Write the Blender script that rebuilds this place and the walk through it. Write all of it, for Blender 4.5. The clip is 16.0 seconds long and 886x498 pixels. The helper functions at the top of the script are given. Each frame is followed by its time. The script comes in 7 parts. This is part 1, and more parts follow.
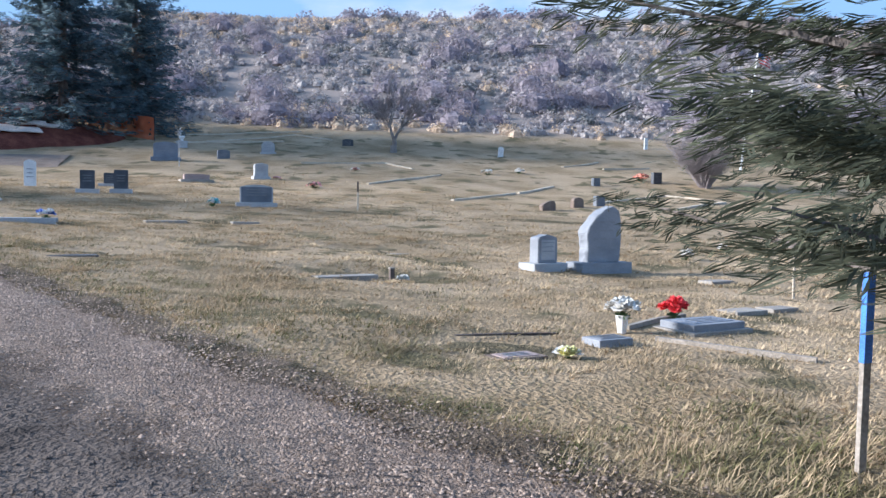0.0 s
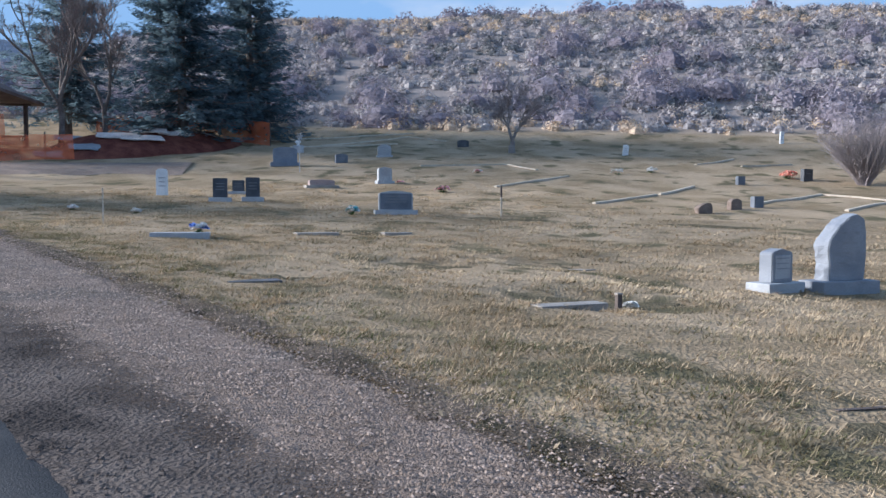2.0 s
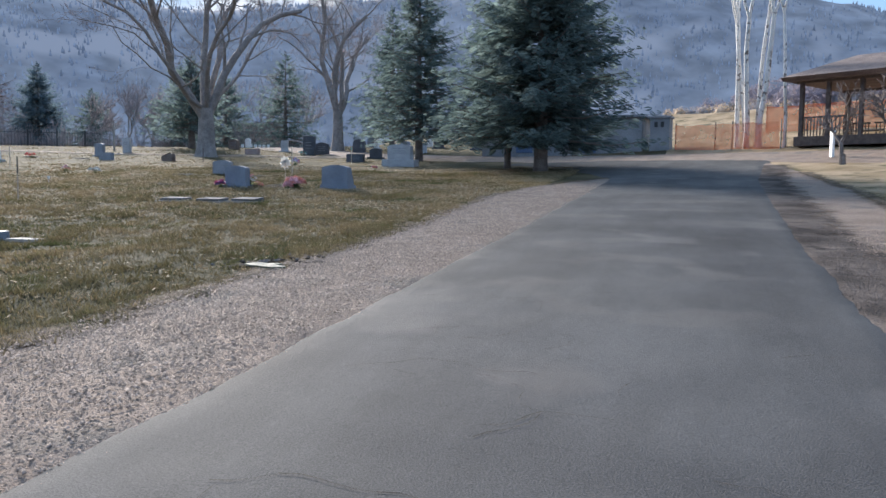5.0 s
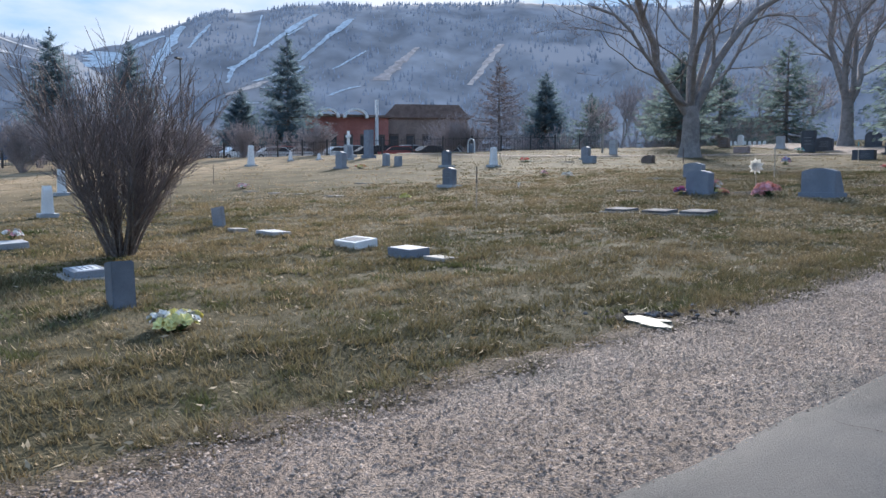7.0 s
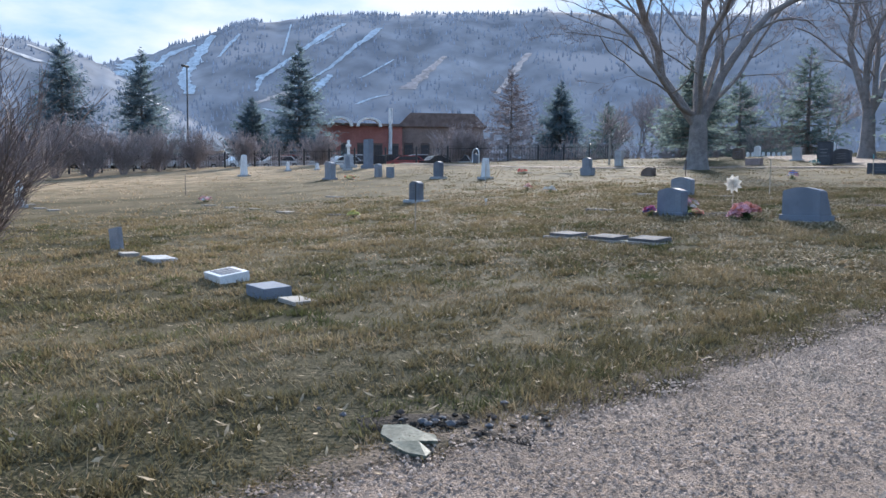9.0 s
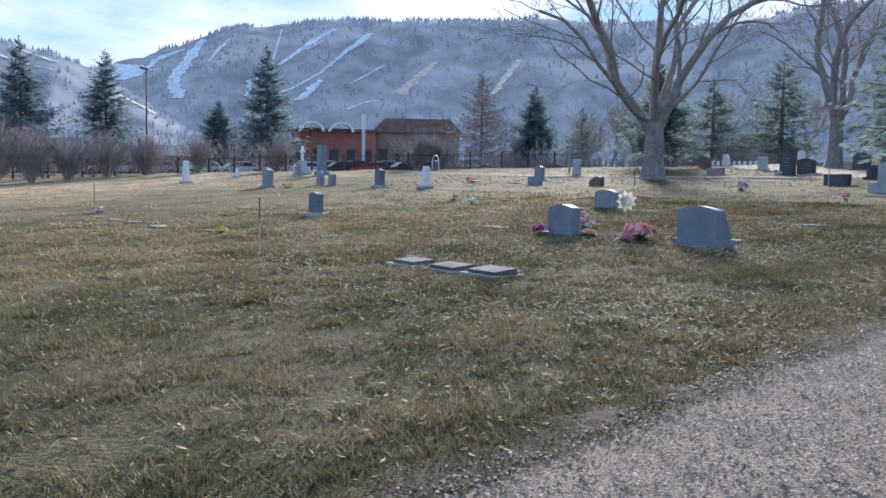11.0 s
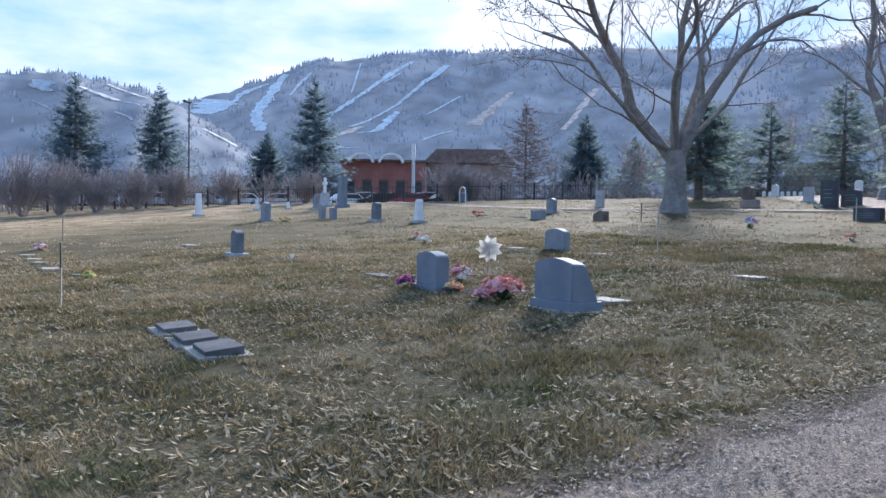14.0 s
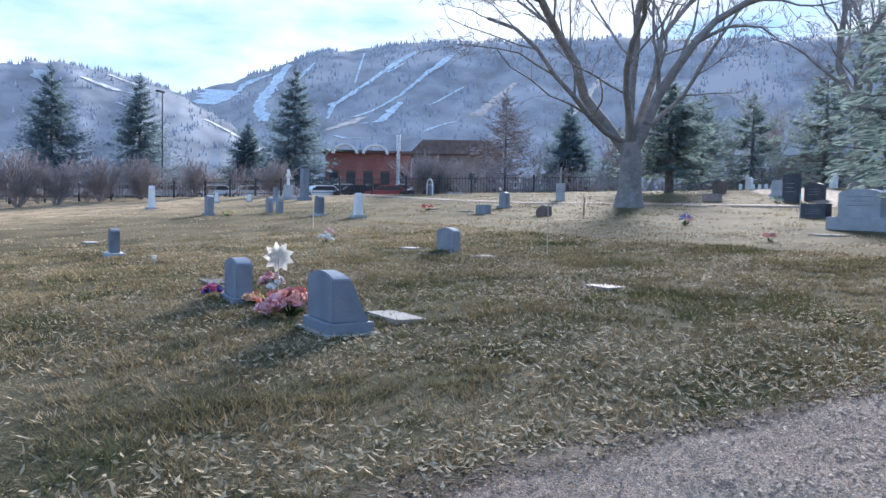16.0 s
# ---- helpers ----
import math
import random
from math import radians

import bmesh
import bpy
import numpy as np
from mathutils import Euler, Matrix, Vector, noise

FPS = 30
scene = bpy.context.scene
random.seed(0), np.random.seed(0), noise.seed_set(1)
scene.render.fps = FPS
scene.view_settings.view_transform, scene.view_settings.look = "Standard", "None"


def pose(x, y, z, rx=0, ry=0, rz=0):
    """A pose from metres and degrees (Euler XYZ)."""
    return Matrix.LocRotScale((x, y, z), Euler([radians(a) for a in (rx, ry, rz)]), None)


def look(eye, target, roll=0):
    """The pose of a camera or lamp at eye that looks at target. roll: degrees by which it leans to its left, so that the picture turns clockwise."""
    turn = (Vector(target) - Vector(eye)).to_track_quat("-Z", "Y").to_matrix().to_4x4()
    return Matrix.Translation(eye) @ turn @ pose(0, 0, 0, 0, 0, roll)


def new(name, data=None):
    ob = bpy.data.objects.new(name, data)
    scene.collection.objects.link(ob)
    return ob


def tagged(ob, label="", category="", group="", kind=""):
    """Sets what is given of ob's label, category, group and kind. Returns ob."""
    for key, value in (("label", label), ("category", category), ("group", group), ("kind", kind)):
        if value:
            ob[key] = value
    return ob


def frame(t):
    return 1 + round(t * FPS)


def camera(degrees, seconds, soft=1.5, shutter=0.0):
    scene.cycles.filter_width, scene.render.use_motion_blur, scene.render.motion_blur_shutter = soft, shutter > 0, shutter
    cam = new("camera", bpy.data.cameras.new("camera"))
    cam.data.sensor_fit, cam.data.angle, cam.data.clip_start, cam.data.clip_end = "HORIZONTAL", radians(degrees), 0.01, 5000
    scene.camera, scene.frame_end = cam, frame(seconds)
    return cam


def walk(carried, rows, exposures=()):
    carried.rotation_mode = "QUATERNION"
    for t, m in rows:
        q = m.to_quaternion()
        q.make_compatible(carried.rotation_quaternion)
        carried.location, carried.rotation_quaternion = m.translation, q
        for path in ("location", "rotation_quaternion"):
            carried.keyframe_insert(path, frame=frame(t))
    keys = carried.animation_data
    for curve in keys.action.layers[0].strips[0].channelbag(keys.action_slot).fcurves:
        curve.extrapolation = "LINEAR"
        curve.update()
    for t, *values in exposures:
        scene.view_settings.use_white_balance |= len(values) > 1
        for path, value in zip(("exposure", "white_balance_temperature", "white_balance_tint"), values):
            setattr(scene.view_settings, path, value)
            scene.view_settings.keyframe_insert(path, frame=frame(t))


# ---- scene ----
cam = camera(58.4, 16.0)
METRES, EYE, TILT, LEAN, TURN = 23.4, 1.5, 2.4, 2.0, 0.0
ROWS = [
    (0.0, 0.0, 0.0, 0.0, 0.27, -5.3, -2.87),
    (0.5, -0.0201, 0.0146, 0.0013, 3.42, -5.5, -2.65),
    (1.0, -0.0377, 0.0317, 0.0005, 5.16, -5.62, -1.99),
    (1.5, -0.0562, 0.0497, 0.0013, 6.67, -5.52, -1.77),
    (2.0, -0.0725, 0.069, 0.0014, 6.64, -5.59, -1.83),
    (2.5, -0.0888, 0.0876, 0.0038, 11.52, -4.45, -1.23),
    (3.0, -0.1078, 0.1017, 0.0037, 23.67, -4.14, -0.76),
    (3.5, -0.1272, 0.1187, 0.002, 36.11, -5.14, 0.18),
    (4.0, -0.1489, 0.1333, 0.0024, 48.54, -6.23, -0.03),
    (4.5, -0.1719, 0.1454, 0.0027, 56.85, -6.99, -0.48),
    (5.0, -0.196, 0.1586, 0.0046, 65.9, -7.37, 0.63),
    (7.5, -0.3157, 0.2311, 0.0113, 103.09, -6.51, 2.4),
    (8.0, -0.3439, 0.2467, 0.0124, 102.88, -6.45, 2.38),
    (8.5, -0.3702, 0.2655, 0.0124, 102.74, -6.21, 3.5),
    (9.0, -0.3989, 0.2846, 0.0126, 102.81, -5.89, 2.19),
    (11.5, -0.5562, 0.3972, 0.0133, 102.16, -5.37, 1.94),
    (12.0, -0.5844, 0.4191, 0.013, 102.12, -5.17, 2.64),
    (12.5, -0.6104, 0.4425, 0.0155, 102.4, -4.95, 3.11),
    (13.0, -0.6378, 0.4635, 0.0158, 102.85, -4.89, 3.38),
    (13.5, -0.6608, 0.4893, 0.0151, 106.14, -2.94, 2.25),
    (14.0, -0.6838, 0.5105, 0.0157, 107.94, -3.16, 1.94),
    (14.5, -0.7088, 0.5354, 0.0159, 107.84, -3.27, 3.61),
    (15.0, -0.7325, 0.5609, 0.0175, 108.39, -3.58, 3.63),
    (15.5, -0.7571, 0.5835, 0.0176, 109.13, -3.91, 1.73),
    (16.0, -0.7838, 0.6089, 0.0177, 108.36, -3.81, 1.85),
]
walk(cam, [(t, pose(0, 0, EYE, TILT, LEAN, TURN) @ pose(METRES * x, METRES * y, METRES * z, 90 + pitch, roll, yaw)) for t, x, y, z, yaw, pitch, roll in ROWS], [(0.0, 1.85, 5650, 10), (0.6, 1.6, 5600, 10), (1.5, 1.55, 5600, 10), (3.0, 1.5, 5600, 11), (3.6, 1.8, 5800, 11), (5.0, 1.95, 6200, 11), (7.5, 1.9, 6050, 11), (9.0, 2.0, 6000, 11), (11.5, 2.1, 5950, 11), (14.5, 2.1, 5750, 12), (16.0, 2.3, 5800, 12)])

# ---- world, sun ----
SUN_AZ, SUN_EL = radians(181.0), radians(20.0)
world = bpy.data.worlds.new("world")
scene.world = world
world.use_nodes = True
wn, wl = world.node_tree.nodes, world.node_tree.links
wn.clear()
sky = wn.new("ShaderNodeTexSky")
sky.sky_type, sky.sun_disc = "NISHITA", False
sky.sun_elevation, sky.sun_rotation = SUN_EL, radians(90) - SUN_AZ
sky.air_density, sky.dust_density, sky.ozone_density = 1.0, 0.5, 1.6
wcoord = wn.new("ShaderNodeTexCoord")
wmap = wn.new("ShaderNodeMapping")
wmap.inputs["Scale"].default_value = (1.0, 1.0, 3.2)
wnoise = wn.new("ShaderNodeTexNoise")
wnoise.inputs["Scale"].default_value, wnoise.inputs["Detail"].default_value = 2.3, 7.0
wnoise.inputs["Roughness"].default_value = 0.55
wramp = wn.new("ShaderNodeValToRGB")
wramp.color_ramp.elements[0].position, wramp.color_ramp.elements[1].position = 0.50, 0.67
wmix = wn.new("ShaderNodeMixRGB")
wmix.inputs["Color2"].default_value = (1.85, 1.92, 2.04, 1)
wcap = wn.new("ShaderNodeMixRGB")
wcap.blend_type = "DARKEN"
wcap.inputs["Fac"].default_value = 1.0
wcap.inputs["Color2"].default_value = (0.8, 1.27, 1.9, 1)
wbg = wn.new("ShaderNodeBackground")
wbg.inputs["Strength"].default_value = 0.14
wout = wn.new("ShaderNodeOutputWorld")
wl.new(wcoord.outputs["Generated"], wmap.inputs["Vector"])
wl.new(wmap.outputs["Vector"], wnoise.inputs["Vector"])
wsun = wn.new("ShaderNodeVectorMath")
wsun.operation = "DOT_PRODUCT"
wsun.inputs[1].default_value = (math.cos(SUN_AZ) * math.cos(SUN_EL), math.sin(SUN_AZ) * math.cos(SUN_EL), math.sin(SUN_EL))
wbank = wn.new("ShaderNodeMapRange")
wbank.inputs["From Min"].default_value, wbank.inputs["From Max"].default_value = 0.72, 0.98
wbank.inputs["To Min"].default_value, wbank.inputs["To Max"].default_value = -0.04, 0.16
wsum = wn.new("ShaderNodeMath")
wsum.operation = "ADD"
wl.new(wcoord.outputs["Generated"], wsun.inputs[0])
wl.new(wsun.outputs["Value"], wbank.inputs["Value"])
wl.new(wnoise.outputs["Fac"], wsum.inputs[0])
wl.new(wbank.outputs["Result"], wsum.inputs[1])
wl.new(wsum.outputs["Value"], wramp.inputs["Fac"])
wl.new(wramp.outputs["Color"], wmix.inputs["Fac"])
wl.new(sky.outputs["Color"], wcap.inputs["Color1"])
wl.new(wcap.outputs["Color"], wmix.inputs["Color1"])
wl.new(wmix.outputs["Color"], wbg.inputs["Color"])
wl.new(wbg.outputs["Background"], wout.inputs["Surface"])

sun_data = bpy.data.lights.new("sun", "SUN")
sun_data.energy, sun_data.angle, sun_data.color = 2.9, radians(11), (1.0, 0.92, 0.82)
sun = new("sun", sun_data)
sun.matrix_world = look((0, 0, 60), Vector((0, 0, 60)) - Vector((math.cos(SUN_EL) * math.cos(SUN_AZ), math.cos(SUN_EL) * math.sin(SUN_AZ), math.sin(SUN_EL))))


# ---- materials ----
def shade(name, c1, c2, scale=4.0, rough=0.8, bump=0.3, fine=60.0, metal=0.0, spots=None, spot_scale=30.0, island=0.0, haze_glow=0.0, dist=0.01):
    """Two-scale varied surface in world metres: c1 to c2 over large patches, fine grain, relief, and rare spots."""
    m = bpy.data.materials.new(name)
    m.use_nodes = True
    n, l = m.node_tree.nodes, m.node_tree.links
    b = n["Principled BSDF"]
    geo = n.new("ShaderNodeNewGeometry")
    big = n.new("ShaderNodeTexNoise")
    big.inputs["Scale"].default_value, big.inputs["Detail"].default_value = scale, 4
    small = n.new("ShaderNodeTexNoise")
    small.inputs["Scale"].default_value, small.inputs["Detail"].default_value = fine, 3
    for t in (big, small):
        l.new(geo.outputs["Position"], t.inputs["Vector"])
    ramp = n.new("ShaderNodeValToRGB")
    ramp.color_ramp.elements[0].position, ramp.color_ramp.elements[1].position = 0.35, 0.65
    ramp.color_ramp.elements[0].color, ramp.color_ramp.elements[1].color = (*c1, 1), (*c2, 1)
    l.new(big.outputs["Fac"], ramp.inputs["Fac"])
    span = n.new("ShaderNodeMapRange")
    span.inputs["From Min"].default_value, span.inputs["From Max"].default_value = 0.3, 0.7
    span.inputs["To Min"].default_value, span.inputs["To Max"].default_value = 0.72, 1.28
    l.new(small.outputs["Fac"], span.inputs["Value"])
    mul = n.new("ShaderNodeMixRGB")
    mul.blend_type = "MULTIPLY"
    mul.inputs["Fac"].default_value = 1.0
    l.new(ramp.outputs["Color"], mul.inputs["Color1"])
    l.new(span.outputs["Result"], mul.inputs["Color2"])
    col = mul.outputs["Color"]
    if spots:
        v = n.new("ShaderNodeTexNoise")
        v.inputs["Scale"].default_value, v.inputs["Detail"].default_value = spot_scale, 2
        l.new(geo.outputs["Position"], v.inputs["Vector"])
        r = n.new("ShaderNodeValToRGB")
        r.color_ramp.elements[0].position, r.color_ramp.elements[1].position = 0.56, 0.66
        l.new(v.outputs["Fac"], r.inputs["Fac"])
        mx = n.new("ShaderNodeMixRGB")
        mx.inputs["Color2"].default_value = (*spots, 1)
        l.new(r.outputs["Color"], mx.inputs["Fac"])
        l.new(col, mx.inputs["Color1"])
        col = mx.outputs["Color"]
    if island:
        hs = n.new("ShaderNodeHueSaturation")
        mr = n.new("ShaderNodeMapRange")
        mr.inputs["To Min"].default_value, mr.inputs["To Max"].default_value = 1 - island, 1 + island
        l.new(geo.outputs["Random Per Island"], mr.inputs["Value"])
        l.new(mr.outputs["Result"], hs.inputs["Value"])
        l.new(col, hs.inputs["Color"])
        col = hs.outputs["Color"]
    l.new(col, b.inputs["Base Color"])
    b.inputs["Roughness"].default_value, b.inputs["Metallic"].default_value = rough, metal
    # self-emission that stands in for distance haze on the mountains
    if haze_glow:
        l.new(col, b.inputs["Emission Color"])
        b.inputs["Emission Strength"].default_value = haze_glow
    if bump:
        bp = n.new("ShaderNodeBump")
        bp.inputs["Strength"].default_value, bp.inputs["Distance"].default_value = bump, dist
        l.new(small.outputs["Fac"], bp.inputs["Height"])
        l.new(bp.outputs["Normal"], b.inputs["Normal"])
    return m


def plain(name, c, rough=0.6, metal=0.0, vary=0.18):
    return shade(name, tuple(v * (1 - vary) for v in c), tuple(min(1, v * (1 + vary)) for v in c), 9.0, rough, 0.12, 140.0, metal)


M = {}
M["turf_dry"] = shade("turf_dry", (0.25, 0.185, 0.112), (0.41, 0.31, 0.205), 0.5, 0.95, 1.0, 24, spots=(0.14, 0.118, 0.07), spot_scale=0.9, dist=0.04)
turf = M["turf_dry"].node_tree
tsrc = turf.nodes["Principled BSDF"].inputs["Base Color"].links[0].from_socket
tg = turf.nodes.new("ShaderNodeNewGeometry")
tdot = turf.nodes.new("ShaderNodeVectorMath")
tdot.operation = "DOT_PRODUCT"
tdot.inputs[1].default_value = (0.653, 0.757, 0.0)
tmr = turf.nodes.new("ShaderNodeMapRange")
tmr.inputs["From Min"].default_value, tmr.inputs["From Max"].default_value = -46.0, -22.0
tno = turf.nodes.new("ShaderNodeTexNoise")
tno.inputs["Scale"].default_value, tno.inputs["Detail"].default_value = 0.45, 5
# olive turf south-west of the road; its dark tones include shade between tufts
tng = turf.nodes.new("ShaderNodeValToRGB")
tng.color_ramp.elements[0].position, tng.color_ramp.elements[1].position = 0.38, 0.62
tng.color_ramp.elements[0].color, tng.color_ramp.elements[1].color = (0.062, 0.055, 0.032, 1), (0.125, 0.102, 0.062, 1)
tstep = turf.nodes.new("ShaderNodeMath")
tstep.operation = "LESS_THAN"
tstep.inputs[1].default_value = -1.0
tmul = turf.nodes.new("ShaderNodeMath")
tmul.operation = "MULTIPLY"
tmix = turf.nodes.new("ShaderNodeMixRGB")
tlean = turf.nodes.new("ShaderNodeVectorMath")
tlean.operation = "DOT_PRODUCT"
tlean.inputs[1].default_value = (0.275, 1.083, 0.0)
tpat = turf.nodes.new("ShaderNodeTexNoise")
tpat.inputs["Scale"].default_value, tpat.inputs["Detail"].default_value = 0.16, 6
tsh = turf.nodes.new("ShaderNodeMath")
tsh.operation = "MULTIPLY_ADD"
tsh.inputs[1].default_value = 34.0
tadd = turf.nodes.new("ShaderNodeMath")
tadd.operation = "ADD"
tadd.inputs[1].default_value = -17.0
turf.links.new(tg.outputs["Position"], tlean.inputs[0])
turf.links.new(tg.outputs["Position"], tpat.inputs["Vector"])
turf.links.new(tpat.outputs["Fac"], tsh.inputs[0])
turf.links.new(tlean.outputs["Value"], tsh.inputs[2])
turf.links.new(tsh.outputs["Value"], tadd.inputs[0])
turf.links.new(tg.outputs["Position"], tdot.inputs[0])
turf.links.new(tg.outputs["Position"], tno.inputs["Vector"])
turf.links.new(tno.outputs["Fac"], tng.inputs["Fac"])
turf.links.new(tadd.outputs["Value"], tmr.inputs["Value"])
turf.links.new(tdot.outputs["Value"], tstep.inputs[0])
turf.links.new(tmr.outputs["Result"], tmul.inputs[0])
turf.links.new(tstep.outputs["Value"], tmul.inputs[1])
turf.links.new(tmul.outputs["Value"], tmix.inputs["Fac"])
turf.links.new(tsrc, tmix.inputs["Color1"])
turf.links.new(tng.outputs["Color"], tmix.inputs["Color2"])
tsep = turf.nodes.new("ShaderNodeSeparateXYZ")
tup = turf.nodes.new("ShaderNodeMapRange")
tup.inputs["From Min"].default_value, tup.inputs["From Max"].default_value = 50.0, 54.0
thill = turf.nodes.new("ShaderNodeMixRGB")
thill.inputs["Color2"].default_value = (0.30, 0.255, 0.23, 1)
turf.links.new(tg.outputs["Position"], tsep.inputs["Vector"])
turf.links.new(tsep.outputs["Y"], tup.inputs["Value"])
turf.links.new(tup.outputs["Result"], thill.inputs["Fac"])
turf.links.new(tmix.outputs["Color"], thill.inputs["Color1"])
turf.links.new(thill.outputs["Color"], turf.nodes["Principled BSDF"].inputs["Base Color"])
M["gravel"] = shade("gravel", (0.222, 0.168, 0.134), (0.32, 0.247, 0.20), 0.9, 0.9, 1.0, 70, spots=(0.20, 0.165, 0.14), spot_scale=0.9, dist=0.03)
M["asphalt"] = shade("asphalt", (0.060, 0.058, 0.058), (0.086, 0.083, 0.081), 0.5, 0.85, 0.6, 110, spots=(0.10, 0.093, 0.088), spot_scale=0.8, dist=0.008)
rt = M["asphalt"].node_tree
rsrc = rt.nodes["Principled BSDF"].inputs["Base Color"].links[0].from_socket
rgeo = rt.nodes.new("ShaderNodeNewGeometry")
rmap = rt.nodes.new("ShaderNodeMapping")
rmap.vector_type = "TEXTURE"
rmap.inputs["Rotation"].default_value = (0, 0, radians(139.2))
rmap.inputs["Scale"].default_value = (3.2, 0.9, 1.0)
rno = rt.nodes.new("ShaderNodeTexNoise")
rno.inputs["Scale"].default_value, rno.inputs["Detail"].default_value, rno.inputs["Roughness"].default_value = 1.0, 6, 0.65
rrm = rt.nodes.new("ShaderNodeMapRange")
rrm.inputs["From Min"].default_value, rrm.inputs["From Max"].default_value = 0.3, 0.7
rrm.inputs["To Min"].default_value, rrm.inputs["To Max"].default_value = 0.78, 1.25
rmx = rt.nodes.new("ShaderNodeMixRGB")
rmx.blend_type = "MULTIPLY"
rmx.inputs["Fac"].default_value = 1.0
rt.links.new(rgeo.outputs["Position"], rmap.inputs["Vector"])
rt.links.new(rmap.outputs["Vector"], rno.inputs["Vector"])
rt.links.new(rno.outputs["Fac"], rrm.inputs["Value"])
rt.links.new(rsrc, rmx.inputs["Color1"])
rt.links.new(rrm.outputs["Result"], rmx.inputs["Color2"])
rt.links.new(rmx.outputs["Color"], rt.nodes["Principled BSDF"].inputs["Base Color"])
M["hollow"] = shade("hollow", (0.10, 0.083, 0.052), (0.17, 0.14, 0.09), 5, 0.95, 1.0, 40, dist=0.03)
M["soil_dark"] = shade("soil_dark", (0.035, 0.030, 0.026), (0.075, 0.062, 0.052), 4, 0.95, 1.0, 40, dist=0.03)
M["dirt"] = shade("dirt", (0.055, 0.045, 0.04), (0.15, 0.122, 0.105), 1.0, 0.95, 0.8, 40, spots=(0.06, 0.05, 0.045), spot_scale=2.3, dist=0.03)
M["verge"] = shade("verge", (0.085, 0.066, 0.048), (0.185, 0.143, 0.108), 1.6, 0.95, 1.0, 40, spots=(0.07, 0.06, 0.04), spot_scale=3.0, dist=0.03)
M["blade_dry"] = shade("blade_dry", (0.37, 0.28, 0.178), (0.57, 0.445, 0.295), 0.5, 0.9, 0, 30, spots=(0.24, 0.20, 0.125), spot_scale=1.1, island=0.2)
M["blade_green"] = shade("blade_green", (0.15, 0.13, 0.068), (0.29, 0.228, 0.138), 0.45, 0.9, 0, 30, spots=(0.10, 0.108, 0.047), spot_scale=0.75, island=0.32)
M["blade_fresh"] = shade("blade_fresh", (0.105, 0.112, 0.048), (0.20, 0.18, 0.09), 0.9, 0.9, 0, 30, spots=(0.30, 0.25, 0.16), spot_scale=2.0, island=0.32)
M["leaf"] = shade("leaf", (0.28, 0.212, 0.13), (0.43, 0.34, 0.225), 5, 0.8, 0, 30, island=0.35)
M["pebble"] = shade("pebble", (0.25, 0.188, 0.147), (0.365, 0.277, 0.22), 3, 0.85, 0.2, 200, island=0.55)
M["granite"] = shade("granite", (0.22, 0.235, 0.265), (0.29, 0.305, 0.335), 3, 0.7, 0.15, 160, spots=(0.2, 0.21, 0.24), spot_scale=90)
M["granite_blue"] = shade("granite_blue", (0.165, 0.19, 0.235), (0.22, 0.245, 0.29), 3, 0.65, 0.15, 160, spots=(0.16, 0.18, 0.22), spot_scale=90)
M["granite_light"] = shade("granite_light", (0.34, 0.35, 0.365), (0.44, 0.45, 0.465), 3, 0.75, 0.15, 150, spots=(0.32, 0.33, 0.35), spot_scale=80)
M["granite_dark"] = shade("granite_dark", (0.035, 0.042, 0.055), (0.065, 0.072, 0.09), 3, 0.45, 0.08, 150)
M["granite_slate"] = shade("granite_slate", (0.10, 0.115, 0.14), (0.15, 0.165, 0.195), 3, 0.7, 0.1, 150)
M["granite_worn"] = shade("granite_worn", (0.10, 0.098, 0.104), (0.15, 0.146, 0.15), 3, 0.9, 0.3, 120)
M["granite_rose"] = shade("granite_rose", (0.30, 0.23, 0.22), (0.38, 0.30, 0.28), 3, 0.75, 0.15, 150)
M["stone_brown"] = shade("stone_brown", (0.14, 0.105, 0.09), (0.23, 0.18, 0.15), 3, 0.8, 0.5, 60)
M["marble"] = shade("marble", (0.66, 0.66, 0.66), (0.78, 0.78, 0.78), 3, 0.6, 0.12, 120)
M["concrete"] = shade("concrete", (0.27, 0.245, 0.22), (0.36, 0.33, 0.295), 2, 0.85, 0.4, 80)
M["engraved"] = plain("engraved", (0.22, 0.23, 0.255))
M["engraved_light"] = plain("engraved_light", (0.20, 0.205, 0.215))
M["bronze"] = shade("bronze", (0.09, 0.07, 0.05), (0.15, 0.115, 0.085), 6, 0.5, 0.2, 120, metal=0.5)
M["wood_grey"] = shade("wood_grey", (0.24, 0.21, 0.18), (0.36, 0.32, 0.28), 5, 0.85, 0.5, 50)
M["wood_pale"] = shade("wood_pale", (0.45, 0.38, 0.30), (0.60, 0.52, 0.42), 5, 0.85, 0.5, 50)
M["wood_dark"] = shade("wood_dark", (0.075, 0.055, 0.05), (0.13, 0.10, 0.085), 5, 0.8, 0.4, 50)
M["bark"] = shade("bark", (0.13, 0.11, 0.10), (0.22, 0.19, 0.175), 3, 0.95, 1.0, 22, dist=0.04)
M["bark_pale"] = shade("bark_pale", (0.19, 0.172, 0.165), (0.285, 0.26, 0.248), 3, 0.95, 0.8, 22, dist=0.03)
M["twig"] = shade("twig", (0.15, 0.125, 0.12), (0.23, 0.195, 0.19), 2, 0.9, 0, 30)
M["twig_mauve"] = shade("twig_mauve", (0.27, 0.235, 0.24), (0.36, 0.32, 0.32), 2, 0.9, 0, 30)
M["birch"] = shade("birch", (0.58, 0.56, 0.53), (0.72, 0.70, 0.67), 2, 0.8, 0.3, 30, spots=(0.14, 0.12, 0.11), spot_scale=4)
